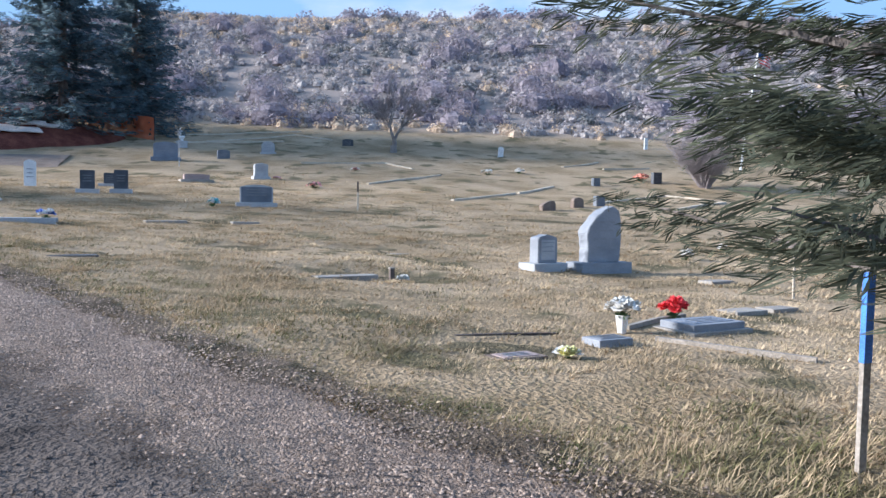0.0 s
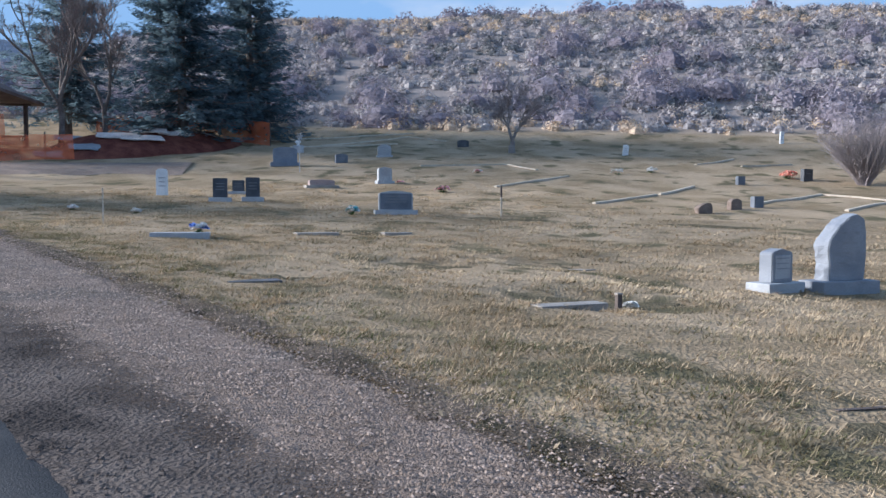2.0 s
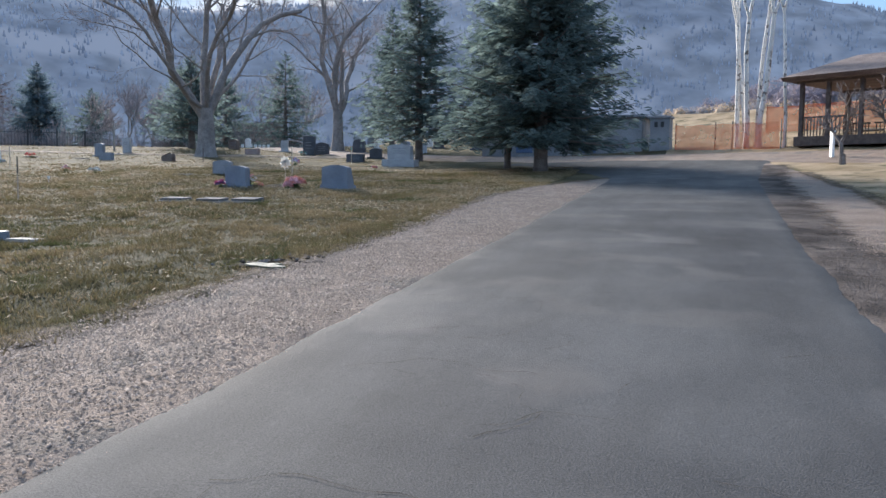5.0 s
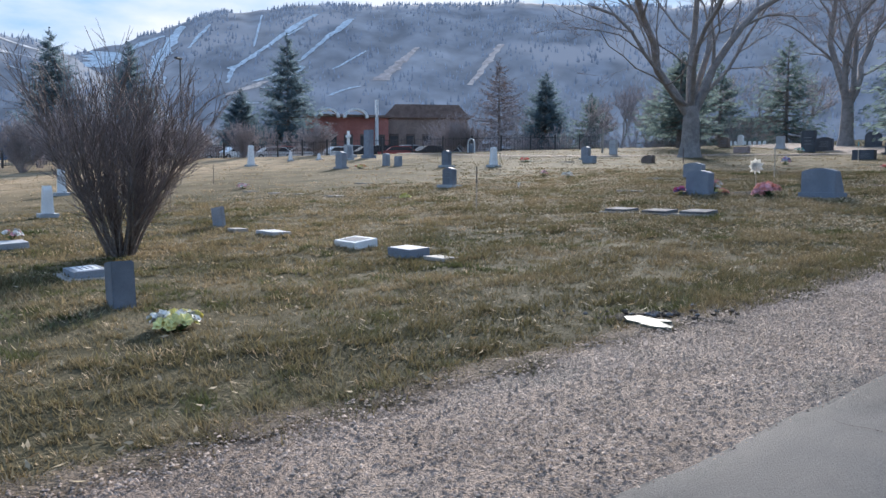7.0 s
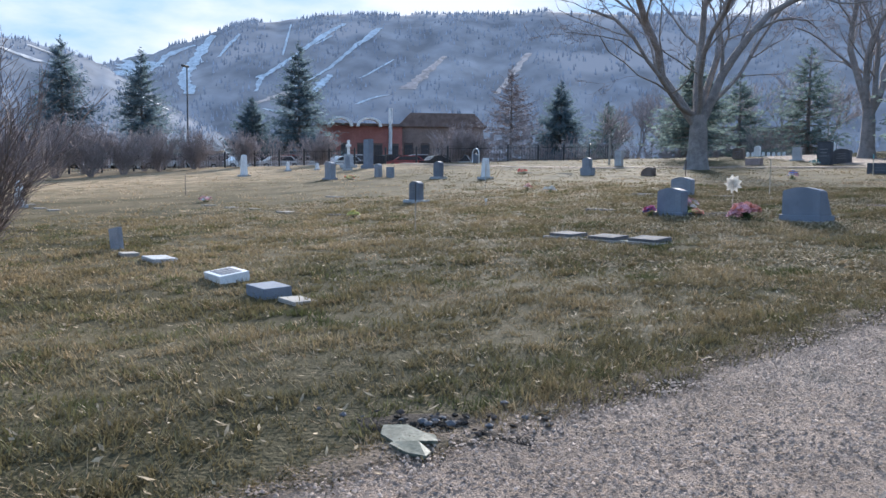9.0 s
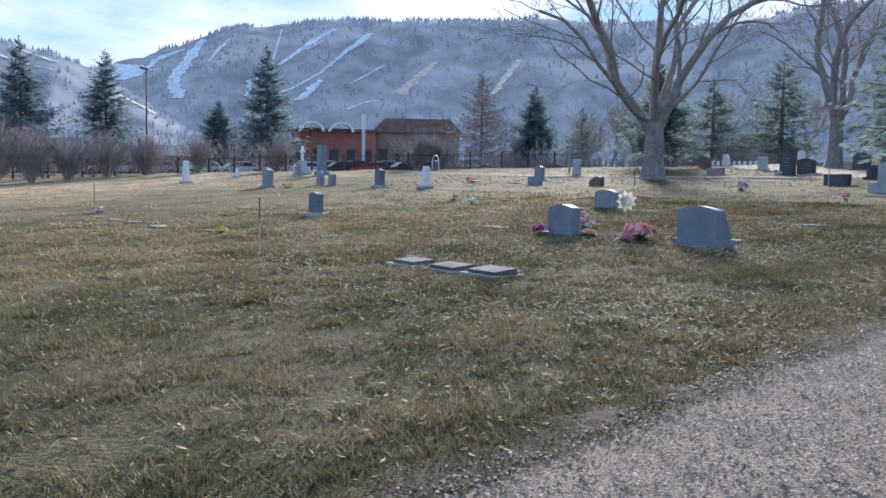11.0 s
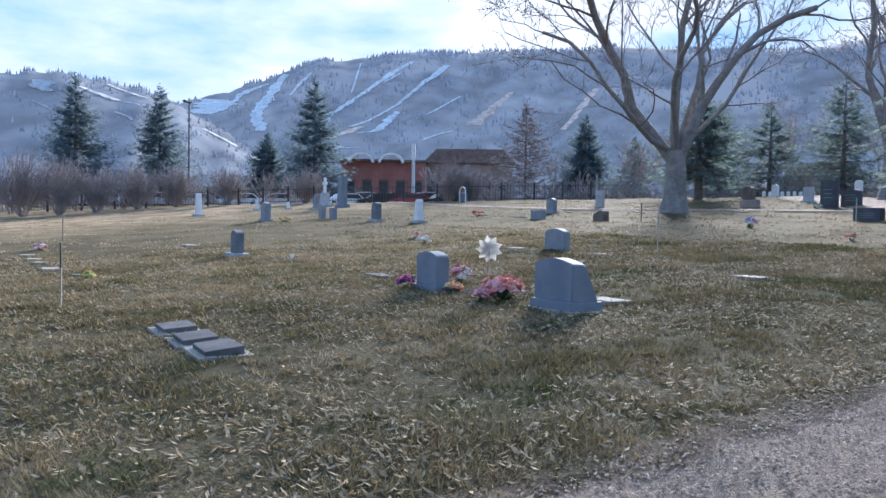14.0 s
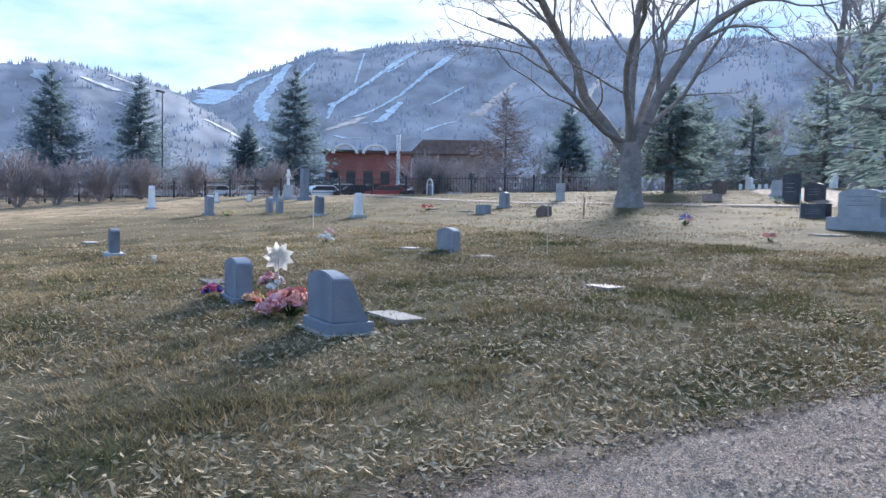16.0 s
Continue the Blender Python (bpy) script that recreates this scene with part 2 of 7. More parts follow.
M["needles"] = shade("needles", (0.095, 0.135, 0.13), (0.15, 0.195, 0.185), 0.8, 0.85, 0, 20, island=0.35)
M["needles_blue"] = shade("needles_blue", (0.09, 0.135, 0.16), (0.14, 0.19, 0.215), 0.8, 0.85, 0, 20, island=0.35)
M["needles_olive"] = shade("needles_olive", (0.058, 0.068, 0.046), (0.105, 0.112, 0.076), 1.5, 0.8, 0, 40, island=0.4)
M["sage"] = shade("sage", (0.335, 0.305, 0.31), (0.455, 0.42, 0.41), 0.25, 0.95, 0, 6, island=0.09)
M["brush_tan"] = shade("brush_tan", (0.50, 0.385, 0.28), (0.64, 0.51, 0.385), 0.3, 0.95, 0, 6, island=0.09)
M["brush_mauve"] = shade("brush_mauve", (0.25, 0.22, 0.255), (0.34, 0.305, 0.335), 0.3, 0.95, 0, 6, island=0.09)
M["brush_dark"] = shade("brush_dark", (0.16, 0.165, 0.17), (0.23, 0.23, 0.225), 0.3, 0.95, 0, 6, island=0.09)
# distance haze is put into these mountain colours: blue-grey tints, most with emission
M["forest"] = shade("forest", (0.13, 0.148, 0.18), (0.18, 0.196, 0.224), 0.012, 1.0, 0, 0.028, spots=(0.225, 0.235, 0.262), spot_scale=0.008, haze_glow=0.16)
M["forest_tree_hazed"] = shade("forest_tree_hazed", (0.125, 0.152, 0.20), (0.165, 0.195, 0.245), 0.012, 1.0, 0, 0.2, island=0.15, haze_glow=0.15)
M["clearing"] = shade("clearing", (0.27, 0.25, 0.255), (0.34, 0.31, 0.30), 0.02, 1.0, 0, 0.15, haze_glow=0.14)
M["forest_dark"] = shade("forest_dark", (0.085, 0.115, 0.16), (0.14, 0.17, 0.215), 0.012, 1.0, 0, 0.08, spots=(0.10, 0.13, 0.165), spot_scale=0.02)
M["snow_thin"] = shade("snow_thin", (0.36, 0.37, 0.39), (0.46, 0.465, 0.48), 0.03, 0.9, 0, 0.2)
M["snow"] = shade("snow", (0.56, 0.57, 0.59), (0.70, 0.705, 0.72), 0.02, 0.8, 0, 0.2)
M["mulch"] = shade("mulch", (0.10, 0.035, 0.028), (0.19, 0.07, 0.05), 1.6, 0.95, 0.8, 25, dist=0.04)
M["tarp"] = shade("tarp", (0.50, 0.43, 0.39), (0.64, 0.56, 0.52), 1.5, 0.7, 0.4, 20)
M["orange"] = plain("orange", (0.85, 0.19, 0.055))
M["steel"] = plain("steel", (0.42, 0.43, 0.45), 0.4, 0.7)
M["iron"] = plain("iron", (0.03, 0.032, 0.036), 0.5)
M["white"] = plain("white", (0.74, 0.74, 0.74), 0.5, vary=0.06)
M["petal_white"] = plain("petal_white", (0.72, 0.70, 0.66), 0.7, vary=0.1)
M["petal_pink"] = plain("petal_pink", (0.66, 0.16, 0.30), 0.7)
M["petal_rose"] = plain("petal_rose", (0.72, 0.40, 0.42), 0.7)
M["petal_orange"] = plain("petal_orange", (0.80, 0.36, 0.27), 0.7)
M["petal_yellow"] = plain("petal_yellow", (0.74, 0.69, 0.30), 0.7)
M["petal_red"] = plain("petal_red", (0.70, 0.05, 0.06), 0.7)
M["petal_blue"] = plain("petal_blue", (0.10, 0.20, 0.55), 0.7)
M["petal_teal"] = plain("petal_teal", (0.15, 0.42, 0.45), 0.7)
M["stem_green"] = plain("stem_green", (0.07, 0.13, 0.05), 0.7)
M["blue_paint"] = plain("blue_paint", (0.04, 0.16, 0.52), 0.5)
M["grey_block"] = shade("grey_block", (0.19, 0.20, 0.22), (0.27, 0.28, 0.30), 1.2, 0.9, 0.5, 30)
M["shingle"] = shade("shingle", (0.13, 0.095, 0.085), (0.20, 0.15, 0.135), 1.5, 0.9, 0.8, 14, dist=0.03)
M["brick_red"] = shade("brick_red", (0.30, 0.115, 0.10), (0.38, 0.16, 0.135), 0.6, 0.9, 0.2, 8)
M["stucco_brown"] = shade("stucco_brown", (0.20, 0.15, 0.13), (0.28, 0.215, 0.19), 0.6, 0.9, 0.2, 8)
M["roof_white"] = plain("roof_white", (0.62, 0.63, 0.65), 0.6)
M["siding_blue"] = plain("siding_blue", (0.07, 0.12, 0.22), 0.6)
M["window_dark"] = plain("window_dark", (0.03, 0.035, 0.045), 0.12)
M["tyre"] = plain("tyre", (0.02, 0.02, 0.02), 0.8)
M["car_silver"] = plain("car_silver", (0.48, 0.50, 0.53), 0.3, 0.4)
M["car_black"] = plain("car_black", (0.03, 0.03, 0.035), 0.25, 0.2)
M["car_red"] = plain("car_red", (0.30, 0.05, 0.05), 0.3, 0.2)
M["car_white"] = plain("car_white", (0.68, 0.69, 0.70), 0.3)
M["rubber_sheet"] = shade("rubber_sheet", (0.10, 0.11, 0.088), (0.15, 0.16, 0.13), 6, 0.6, 0.4, 30)

for key, sheen in (("turf_dry", 0.04), ("gravel", 0.12), ("asphalt", 0.1), ("dirt", 0.05), ("soil_dark", 0.04), ("hollow", 0.04), ("blade_dry", 0.1), ("blade_green", 0.1), ("leaf", 0.15), ("pebble", 0.15), ("sage", 0.05), ("brush_tan", 0.05),
                   ("brush_mauve", 0.05), ("brush_dark", 0.05), ("forest", 0.02), ("forest_dark", 0.02), ("forest_tree_hazed", 0.02), ("clearing", 0.02), ("verge", 0.04), ("blade_fresh", 0.1), ("granite", 0.2), ("granite_blue", 0.2), ("granite_worn", 0.12), ("granite_light", 0.2), ("concrete", 0.15), ("granite_rose", 0.15), ("stone_brown", 0.15), ("snow", 0.1), ("mulch", 0.05), ("needles", 0.2), ("needles_blue", 0.2), ("needles_olive", 0.2), ("bark", 0.1), ("twig", 0.1), ("rubber_sheet", 0.06), ("twig_mauve", 0.1)):
    M[key].node_tree.nodes["Principled BSDF"].inputs["Specular IOR Level"].default_value = sheen

# thin leaves and needles let light through
for key, share in (("needles", 0.6), ("needles_blue", 0.6), ("needles_olive", 0.3), ("blade_dry", 0.25), ("blade_green", 0.25), ("blade_fresh", 0.3), ("sage", 0.25), ("brush_tan", 0.25), ("brush_mauve", 0.25), ("brush_dark", 0.2), ("leaf", 0.2)):
    tree = M[key].node_tree
    pb = tree.nodes["Principled BSDF"]
    thin_leaf = tree.nodes.new("ShaderNodeBsdfTranslucent")
    blend = tree.nodes.new("ShaderNodeMixShader")
    blend.inputs["Fac"].default_value = share
    tree.links.new(pb.inputs["Base Color"].links[0].from_socket, thin_leaf.inputs["Color"])
    tree.links.new(pb.outputs["BSDF"], blend.inputs[1])
    tree.links.new(thin_leaf.outputs["BSDF"], blend.inputs[2])
    tree.links.new(blend.outputs["Shader"], tree.nodes["Material Output"].inputs["Surface"])

# soil that breaks up into the gravel and turf along its margins
for key, both in (("dirt", False), ("verge", True)):
    tree = M[key].node_tree
    ends = tree.nodes.new("ShaderNodeAttribute")
    ends.attribute_name = "across"
    geo_pos = tree.nodes.new("ShaderNodeNewGeometry")
    total = tree.nodes.new("ShaderNodeMath")
    total.operation = "PINGPONG" if both else "SUBTRACT"
    if both:
        total.inputs[1].default_value = 0.5
        tree.links.new(ends.outputs["Fac"], total.inputs[0])
    else:
        total.inputs[0].default_value = 1.0
        tree.links.new(ends.outputs["Fac"], total.inputs[1])
    level = total.outputs["Value"]
    for size, weight in ((1.3, 0.55), (5.0, 0.4), (45.0, 0.7)):
        grit = tree.nodes.new("ShaderNodeTexNoise")
        grit.inputs["Scale"].default_value, grit.inputs["Detail"].default_value = size, 3
        tree.links.new(geo_pos.outputs["Position"], grit.inputs["Vector"])
        add = tree.nodes.new("ShaderNodeMath")
        add.operation = "MULTIPLY_ADD"
        add.inputs[1].default_value = weight
        tree.links.new(grit.outputs["Fac"], add.inputs[0])
        tree.links.new(level, add.inputs[2])
        level = add.outputs["Value"]
    fade = tree.nodes.new("ShaderNodeMapRange")
    fade.inputs["From Min"].default_value, fade.inputs["From Max"].default_value = (1.09, 1.26) if both else (1.12, 1.36)
    tree.links.new(level, fade.inputs["Value"])
    tree.links.new(fade.outputs["Result"], tree.nodes["Principled BSDF"].inputs["Alpha"])

# orange safety netting: a woven sheet, half holes
net = bpy.data.materials.new("netting")
net.use_nodes = True
nn, nl = net.node_tree.nodes, net.node_tree.links
nb = nn["Principled BSDF"]
nb.inputs["Base Color"].default_value = (0.88, 0.20, 0.07, 1)
nb.inputs["Roughness"].default_value = 0.6
ng = nn.new("ShaderNodeNewGeometry")
nt = nn.new("ShaderNodeTexNoise")
nt.inputs["Scale"].default_value = 1.6
nr = nn.new("ShaderNodeMapRange")
nr.inputs["To Min"].default_value, nr.inputs["To Max"].default_value = 0.25, 0.75
nl.new(ng.outputs["Position"], nt.inputs["Vector"])
nl.new(nt.outputs["Fac"], nr.inputs["Value"])
nl.new(nr.outputs["Result"], nb.inputs["Alpha"])
M["netting"] = net


# ---- helpers ----
def part(name, bm, material, parent=None, label=""):
    me = bpy.data.meshes.new(name)
    bm.to_mesh(me)
    bm.free()
    me.materials.append(M[material])
    ob = new(name, me)
    if parent is not None:
        ob.parent = parent
    if label:
        ob["label"] = label
    return ob


def soup(name, verts, faces, material, parent=None, smooth=False, label=""):
    """One mesh object from arrays of vertices and equal-sided faces."""
    verts, faces = np.asarray(verts, dtype=np.float32).reshape(-1, 3), np.asarray(faces, dtype=np.int32)
    k = faces.shape[1]
    me = bpy.data.meshes.new(name)
    me.vertices.add(len(verts))
    me.vertices.foreach_set("co", verts.ravel())
    me.loops.add(faces.size)
    me.loops.foreach_set("vertex_index", faces.ravel())
    me.polygons.add(len(faces))
    me.polygons.foreach_set("loop_start", np.arange(0, faces.size, k, dtype=np.int32))
    me.polygons.foreach_set("loop_total", np.full(len(faces), k, dtype=np.int32))
    me.update(calc_edges=True)
    if smooth:
        me.polygons.foreach_set("use_smooth", np.ones(len(faces), dtype=bool))
    me.materials.append(M[material])
    ob = new(name, me)
    if parent is not None:
        ob.parent = parent
    if label:
        ob["label"] = label
    return ob


def thing(name, x, y, z, rz, label, category, group=""):
    ob = new(name)
    ob.matrix_world = pose(x, y, z, 0, 0, rz)
    ob.empty_display_size = 0.1
    return tagged(ob, label, category, group)


def box(bm, x0, x1, y0, y1, z0, z1, bevel=0.0, m=None):
    r = bmesh.ops.create_cube(bm, size=1.0)
    vs = r["verts"]
    for v in vs:
        v.co = Vector((x0 + (v.co.x + 0.5) * (x1 - x0), y0 + (v.co.y + 0.5) * (y1 - y0), z0 + (v.co.z + 0.5) * (z1 - z0)))
    if bevel:
        es = list({e for v in vs for e in v.link_edges})
        r = bmesh.ops.bevel(bm, geom=es, offset=bevel, segments=2, affect="EDGES", profile=0.6)
        vs = list({v for f in r["faces"] for v in f.verts} | {v for v in vs if v.is_valid})
    if m is not None:
        bmesh.ops.transform(bm, matrix=m, verts=vs)
    return vs


def made_box(*a, **k):
    bm = bmesh.new()
    box(bm, *a, **k)
    return bm


def tube(bm, p, q, r0, r1, n=8):
    p, q = Vector(p), Vector(q)
    d = (q - p).normalized()
    a = d.orthogonal().normalized()
    b = d.cross(a)
    lo = [bm.verts.new(p + (a * math.cos(2 * math.pi * i / n) + b * math.sin(2 * math.pi * i / n)) * r0) for i in range(n)]
    hi = [bm.verts.new(q + (a * math.cos(2 * math.pi * i / n) + b * math.sin(2 * math.pi * i / n)) * r1) for i in range(n)]
    for i in range(n):
        bm.faces.new((lo[i], lo[(i + 1) % n], hi[(i + 1) % n], hi[i]))
    bm.faces.new(lo[::-1])
    bm.faces.new(hi)


def made_tube(p, q, r0, r1, n=8):
    bm = bmesh.new()
    tube(bm, p, q, r0, r1, n)
    return bm


def prism(outline, y0, y1, bevel=0.0):
    """An outline in x and z, made solid from y0 to y1."""
    bm = bmesh.new()
    a = [bm.verts.new((x, y0, z)) for x, z in outline]
    b = [bm.verts.new((x, y1, z)) for x, z in outline]
    n = len(outline)
    bm.faces.new(a)
    bm.faces.new(b[::-1])
    for i in range(n):
        bm.faces.new((a[i], b[i], b[(i + 1) % n], a[(i + 1) % n]))
    bmesh.ops.recalc_face_normals(bm, faces=bm.faces)
    if bevel:
        bmesh.ops.bevel(bm, geom=list(bm.edges), offset=bevel, segments=2, affect="EDGES")
    return bm


# ---- the lie of the land ----
def softplus(v, w):
    return w * np.logaddexp(0, v / w)


def smooth01(v):
    v = np.clip(v, 0, 1)
    return v * v * (3 - 2 * v)


def land(x, y):
    """Height of the ground; a gentle slope that steepens into the hill to the north."""
    x0, y0 = np.asarray(x, dtype=float), np.asarray(y, dtype=float)
    x, y = np.clip(x0, -76, 20), np.clip(y0, -38, 50)
    z = 0.2618 - 0.0368 * x + 0.0425 * y + 0.00028 * x * x + 0.000267 * x * y
    z = z - 0.0121 * softplus(y - 9, 2) + 0.0753 * softplus(y - 22, 4) + 0.0998 * softplus(y - 33, 3)
    z = z - 0.2263 * np.exp(-((x - 3) ** 2 + (y - 13.5) ** 2) / 50) - 0.1424 * np.exp(-((x + 19) ** 2 + (y - 1) ** 2) / 50)
    hill = softplus(y0 - 51, 2.0) * 0.43 - softplus(y0 - 96 - 4 * np.sin(x0 / 17), 5.0) * 0.36
    hill = np.minimum(hill, 25.0)
    return z + np.maximum(hill, 0) * smooth01((x0 + 78) / 42)


AX, AY = -0.757, 0.653
ROAD_L = [(-30, -2.9), (0, -2.75), (9, -2.75), (34, -2.65), (40, -4.6), (46, -9)]
ROAD_R = [(-30, 0.9), (0, 1.1), (5, 1.2), (11, 1.3), (17.5, 1.5), (33, 2.35), (41, 3.3), (46, 5)]
SHO_L = [(-30, -4.9), (10, -4.68), (17, -4.6), (25, -4.95), (29, -4.7), (33, -3.5), (35, -2.7), (46, -2.7)]
SHO_R = [(-30, 2.7), (3.6, 3.0), (9.5, 3.4), (16.7, 3.6), (27.8, 4.2), (36, 4.0), (41, 3.3), (46, 3.3)]


def edge(s, table):
    """How far to the road's north-east an edge lies, s metres along the road."""
    xs, ys = zip(*table)
    return np.interp(s, xs, ys)


def off_road(x, y):
    """Metres from the nearer gravel edge; negative on the road."""
    s, n = AX * x + AY * y, 0.653 * x + 0.757 * y
    d = np.maximum(edge(s, SHO_L) - n, n - edge(s, SHO_R))
    return np.where(s > 46, np.maximum(d, s - 46), d)


DIPS = [(-3.4, 13.4, 0.9, 0.45, 0.10), (-1.3, 14.7, 1.1, 0.5, 0.11), (-1.0, 11.0, 1.2, 0.5, 0.11), (-4.9, 11.2, 0.8, 0.4, 0.07), (0.6, 6.25, 0.7, 0.4, 0.05), (-5.3, 17.9, 1.3, 0.4, 0.07), (-2.5, 23.0, 1.6, 0.5, 0.09), (3.0, 23.0, 1.8, 0.5, 0.09)]


def bump_at(x, y):
    x, y = np.asarray(x, dtype=float), np.asarray(y, dtype=float)
    v = np.array([noise.noise(Vector((a * 0.55, b * 0.55, 1.7))) * 0.05 + noise.noise(Vector((a * 1.6, b * 1.6, 4.2))) * 0.02 for a, b in zip(x, y)])
    v = v * smooth01(off_road(x, y) / 1.5)
    for px, py, a, b, deep in DIPS:
        v = v - deep * np.exp(-(((x - px) / a) ** 2 + ((y - py) / b) ** 2) ** 2)
    return v


def ground(x, y):
    """Height of the turf under a thing."""
    return float(land(x, y)) + (float(bump_at((x,), (y,))[0]) if math.hypot(x + 15, y - 12) < 90 else 0.0)


# ---- the road: s runs along it, n to its north-east ----
def wobble(s, k, seed):
    return np.array([noise.noise(Vector((v * k, seed, 0.3))) for v in np.atleast_1d(s)])


def ribbon(name, s0, s1, step, lo, hi, cols, lift, material, label, category, rough_edge=0.0, ripple=0.0, crown=0.0):
    ss = np.arange(s0, s1 + 1e-6, step)
    a, b = lo(ss), hi(ss)
    if rough_edge:
        a = a + rough_edge * (wobble(ss, 1.3, 3.1) + 0.6 * wobble(ss, 5.0, 7.7))
        b = b + rough_edge * (wobble(ss, 1.4, 11.3) + 0.6 * wobble(ss, 5.3, 17.9))
    f = np.linspace(0, 1, cols)
    N = a[:, None] + (b - a)[:, None] * f[None, :]
    S = np.repeat(ss[:, None], cols, 1)
    X, Y = AX * S + 0.653 * N, AY * S + 0.757 * N
    edge_drop = np.where((f < 0.001) | (f > 0.999), -0.06, 0.0)[None, :]
    Z = land(X, Y) + lift + crown * (1 - (2 * f[None, :] - 1) ** 2) + edge_drop
    if ripple:
        Z = Z + ripple * np.array([noise.noise(Vector((x * 2.3, y * 2.3, 5))) for x, y in zip(X.ravel(), Y.ravel())]).reshape(X.shape)
    idx = np.arange(X.size).reshape(X.shape)
    q = np.stack([idx[:-1, :-1], idx[:-1, 1:], idx[1:, 1:], idx[1:, :-1]], -1).reshape(-1, 4)
    ob = soup(name, np.stack([X, Y, Z], -1), q, material, smooth=True)
    ob.data.attributes.new("across", "FLOAT", "POINT").data.foreach_set("value", np.broadcast_to(f[None, :], X.shape).astype(np.float32).ravel())
    return tagged(ob, label, category, kind="structure")


def stretch(lo, hi, near, far, n_near, n_far):
    """Coordinates that are dense from near[0] to near[1] and thin out to lo and hi."""
    mid = np.linspace(near[0], near[1], n_near)
    down = near[0] - np.geomspace(1.0, near[0] - lo, n_far)
    up = near[1] + np.geomspace(1.0, hi - near[1], n_far)
    return np.concatenate([down[::-1], mid, up])


gx = stretch(-3500, 3500, (-70, 30), 0, 230, 34)
gy = stretch(-3500, 3500, (-35, 110), 0, 290, 34)
GX, GY = np.meshgrid(gx, gy, indexing="ij")
GZ = land(GX, GY)
bumps = bump_at(GX.ravel(), GY.ravel()).reshape(GX.shape) * (np.hypot(GX + 15, GY - 12) < 90)
GZ = GZ + bumps - 0.10 * smooth01(-off_road(GX, GY) / 0.7)
gi = np.arange(GX.size).reshape(GX.shape)
gq = np.stack([gi[:-1, :-1], gi[1:, :-1], gi[1:, 1:], gi[:-1, 1:]], -1).reshape(-1, 4)
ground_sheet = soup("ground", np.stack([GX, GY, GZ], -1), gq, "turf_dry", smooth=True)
tagged(ground_sheet, "dry tan and olive winter turf rising into the hill", "ground", kind="structure")

ribbon("gravel_shoulder", -25, 35, 0.12, lambda s: edge(s, SHO_L), lambda s: edge(s, ROAD_L) + 0.25, 14, 0.015, "gravel", "pinkish grey crushed gravel shoulder beside the road", "gravel", 0.10, 0.02)
ribbon("gravel_shoulder", -25, 41, 0.12, lambda s: edge(s, ROAD_R) - 0.25, lambda s: edge(s, SHO_R), 14, 0.015, "gravel", "pinkish grey crushed gravel shoulder beside the road", "gravel", 0.10, 0.02)
ribbon("dirt_strip", -25, 40, 0.12, lambda s: edge(s, ROAD_R) - 0.3, lambda s: edge(s, ROAD_R) + 1.25, 14, 0.03, "dirt", "dark soil strip along the worn road edge", "dirt", 0.0, 0.012)
ribbon("grass_verge", -25, 36, 0.10, lambda s: edge(s, SHO_R) - 0.55, lambda s: edge(s, SHO_R) + 0.45, 10, 0.028, "verge", "dark ragged soil verge beside the gravel", "verge", 0.0, 0.012)
ribbon("grass_verge", -25, 35, 0.10, lambda s: edge(s, SHO_L) - 0.35, lambda s: edge(s, SHO_L) + 0.6, 10, 0.028, "verge", "dark ragged soil verge beside the gravel", "verge", 0.0, 0.012)
ribbon("road", -30, 46, 0.12, lambda s: edge(s, ROAD_L), lambda s: edge(s, ROAD_R), 24, 0.035, "asphalt", "worn grey asphalt cemetery road with cracked edges", "road", 0.05, 0.008, 0.03)


rnd = random.Random(21)
cv, cf = [], []
for i in range(130):
    s, n = rnd.uniform(-1, 30), rnd.uniform(-2.5, 1.0)
    t = rnd.choice((0.0, 0.0, 1.57)) + rnd.gauss(0, 0.25)
    for k in range(rnd.randint(6, 16)):
        t += rnd.gauss(0, 0.4)
        s2, n2 = s + 0.09 * math.sin(t), n + 0.09 * math.cos(t)
        if not edge(s2, ROAD_L) + 0.15 < n2 < edge(s2, ROAD_R) - 0.1:
            break
        w = rnd.uniform(0.001, 0.003)
        for a, b in ((s - w, n), (s + w, n - w), (s2 + w, n2), (s2 - w, n2 + w)):
            x, y = AX * a + 0.653 * b, AY * a + 0.757 * b
            f = (b - edge(a, ROAD_L)) / (edge(a, ROAD_R) - edge(a, ROAD_L))
            cv.append((x, y, float(land(x, y)) + 0.035 + 0.03 * (1 - (2 * f - 1) ** 2) + 0.008))
        cf.append(tuple(range(len(cv) - 4, len(cv))))
        s, n = s2, n2
tagged(soup("road_crack", cv, cf, "soil_dark"), "thin dark cracks in the asphalt", "crack", kind="stuff")


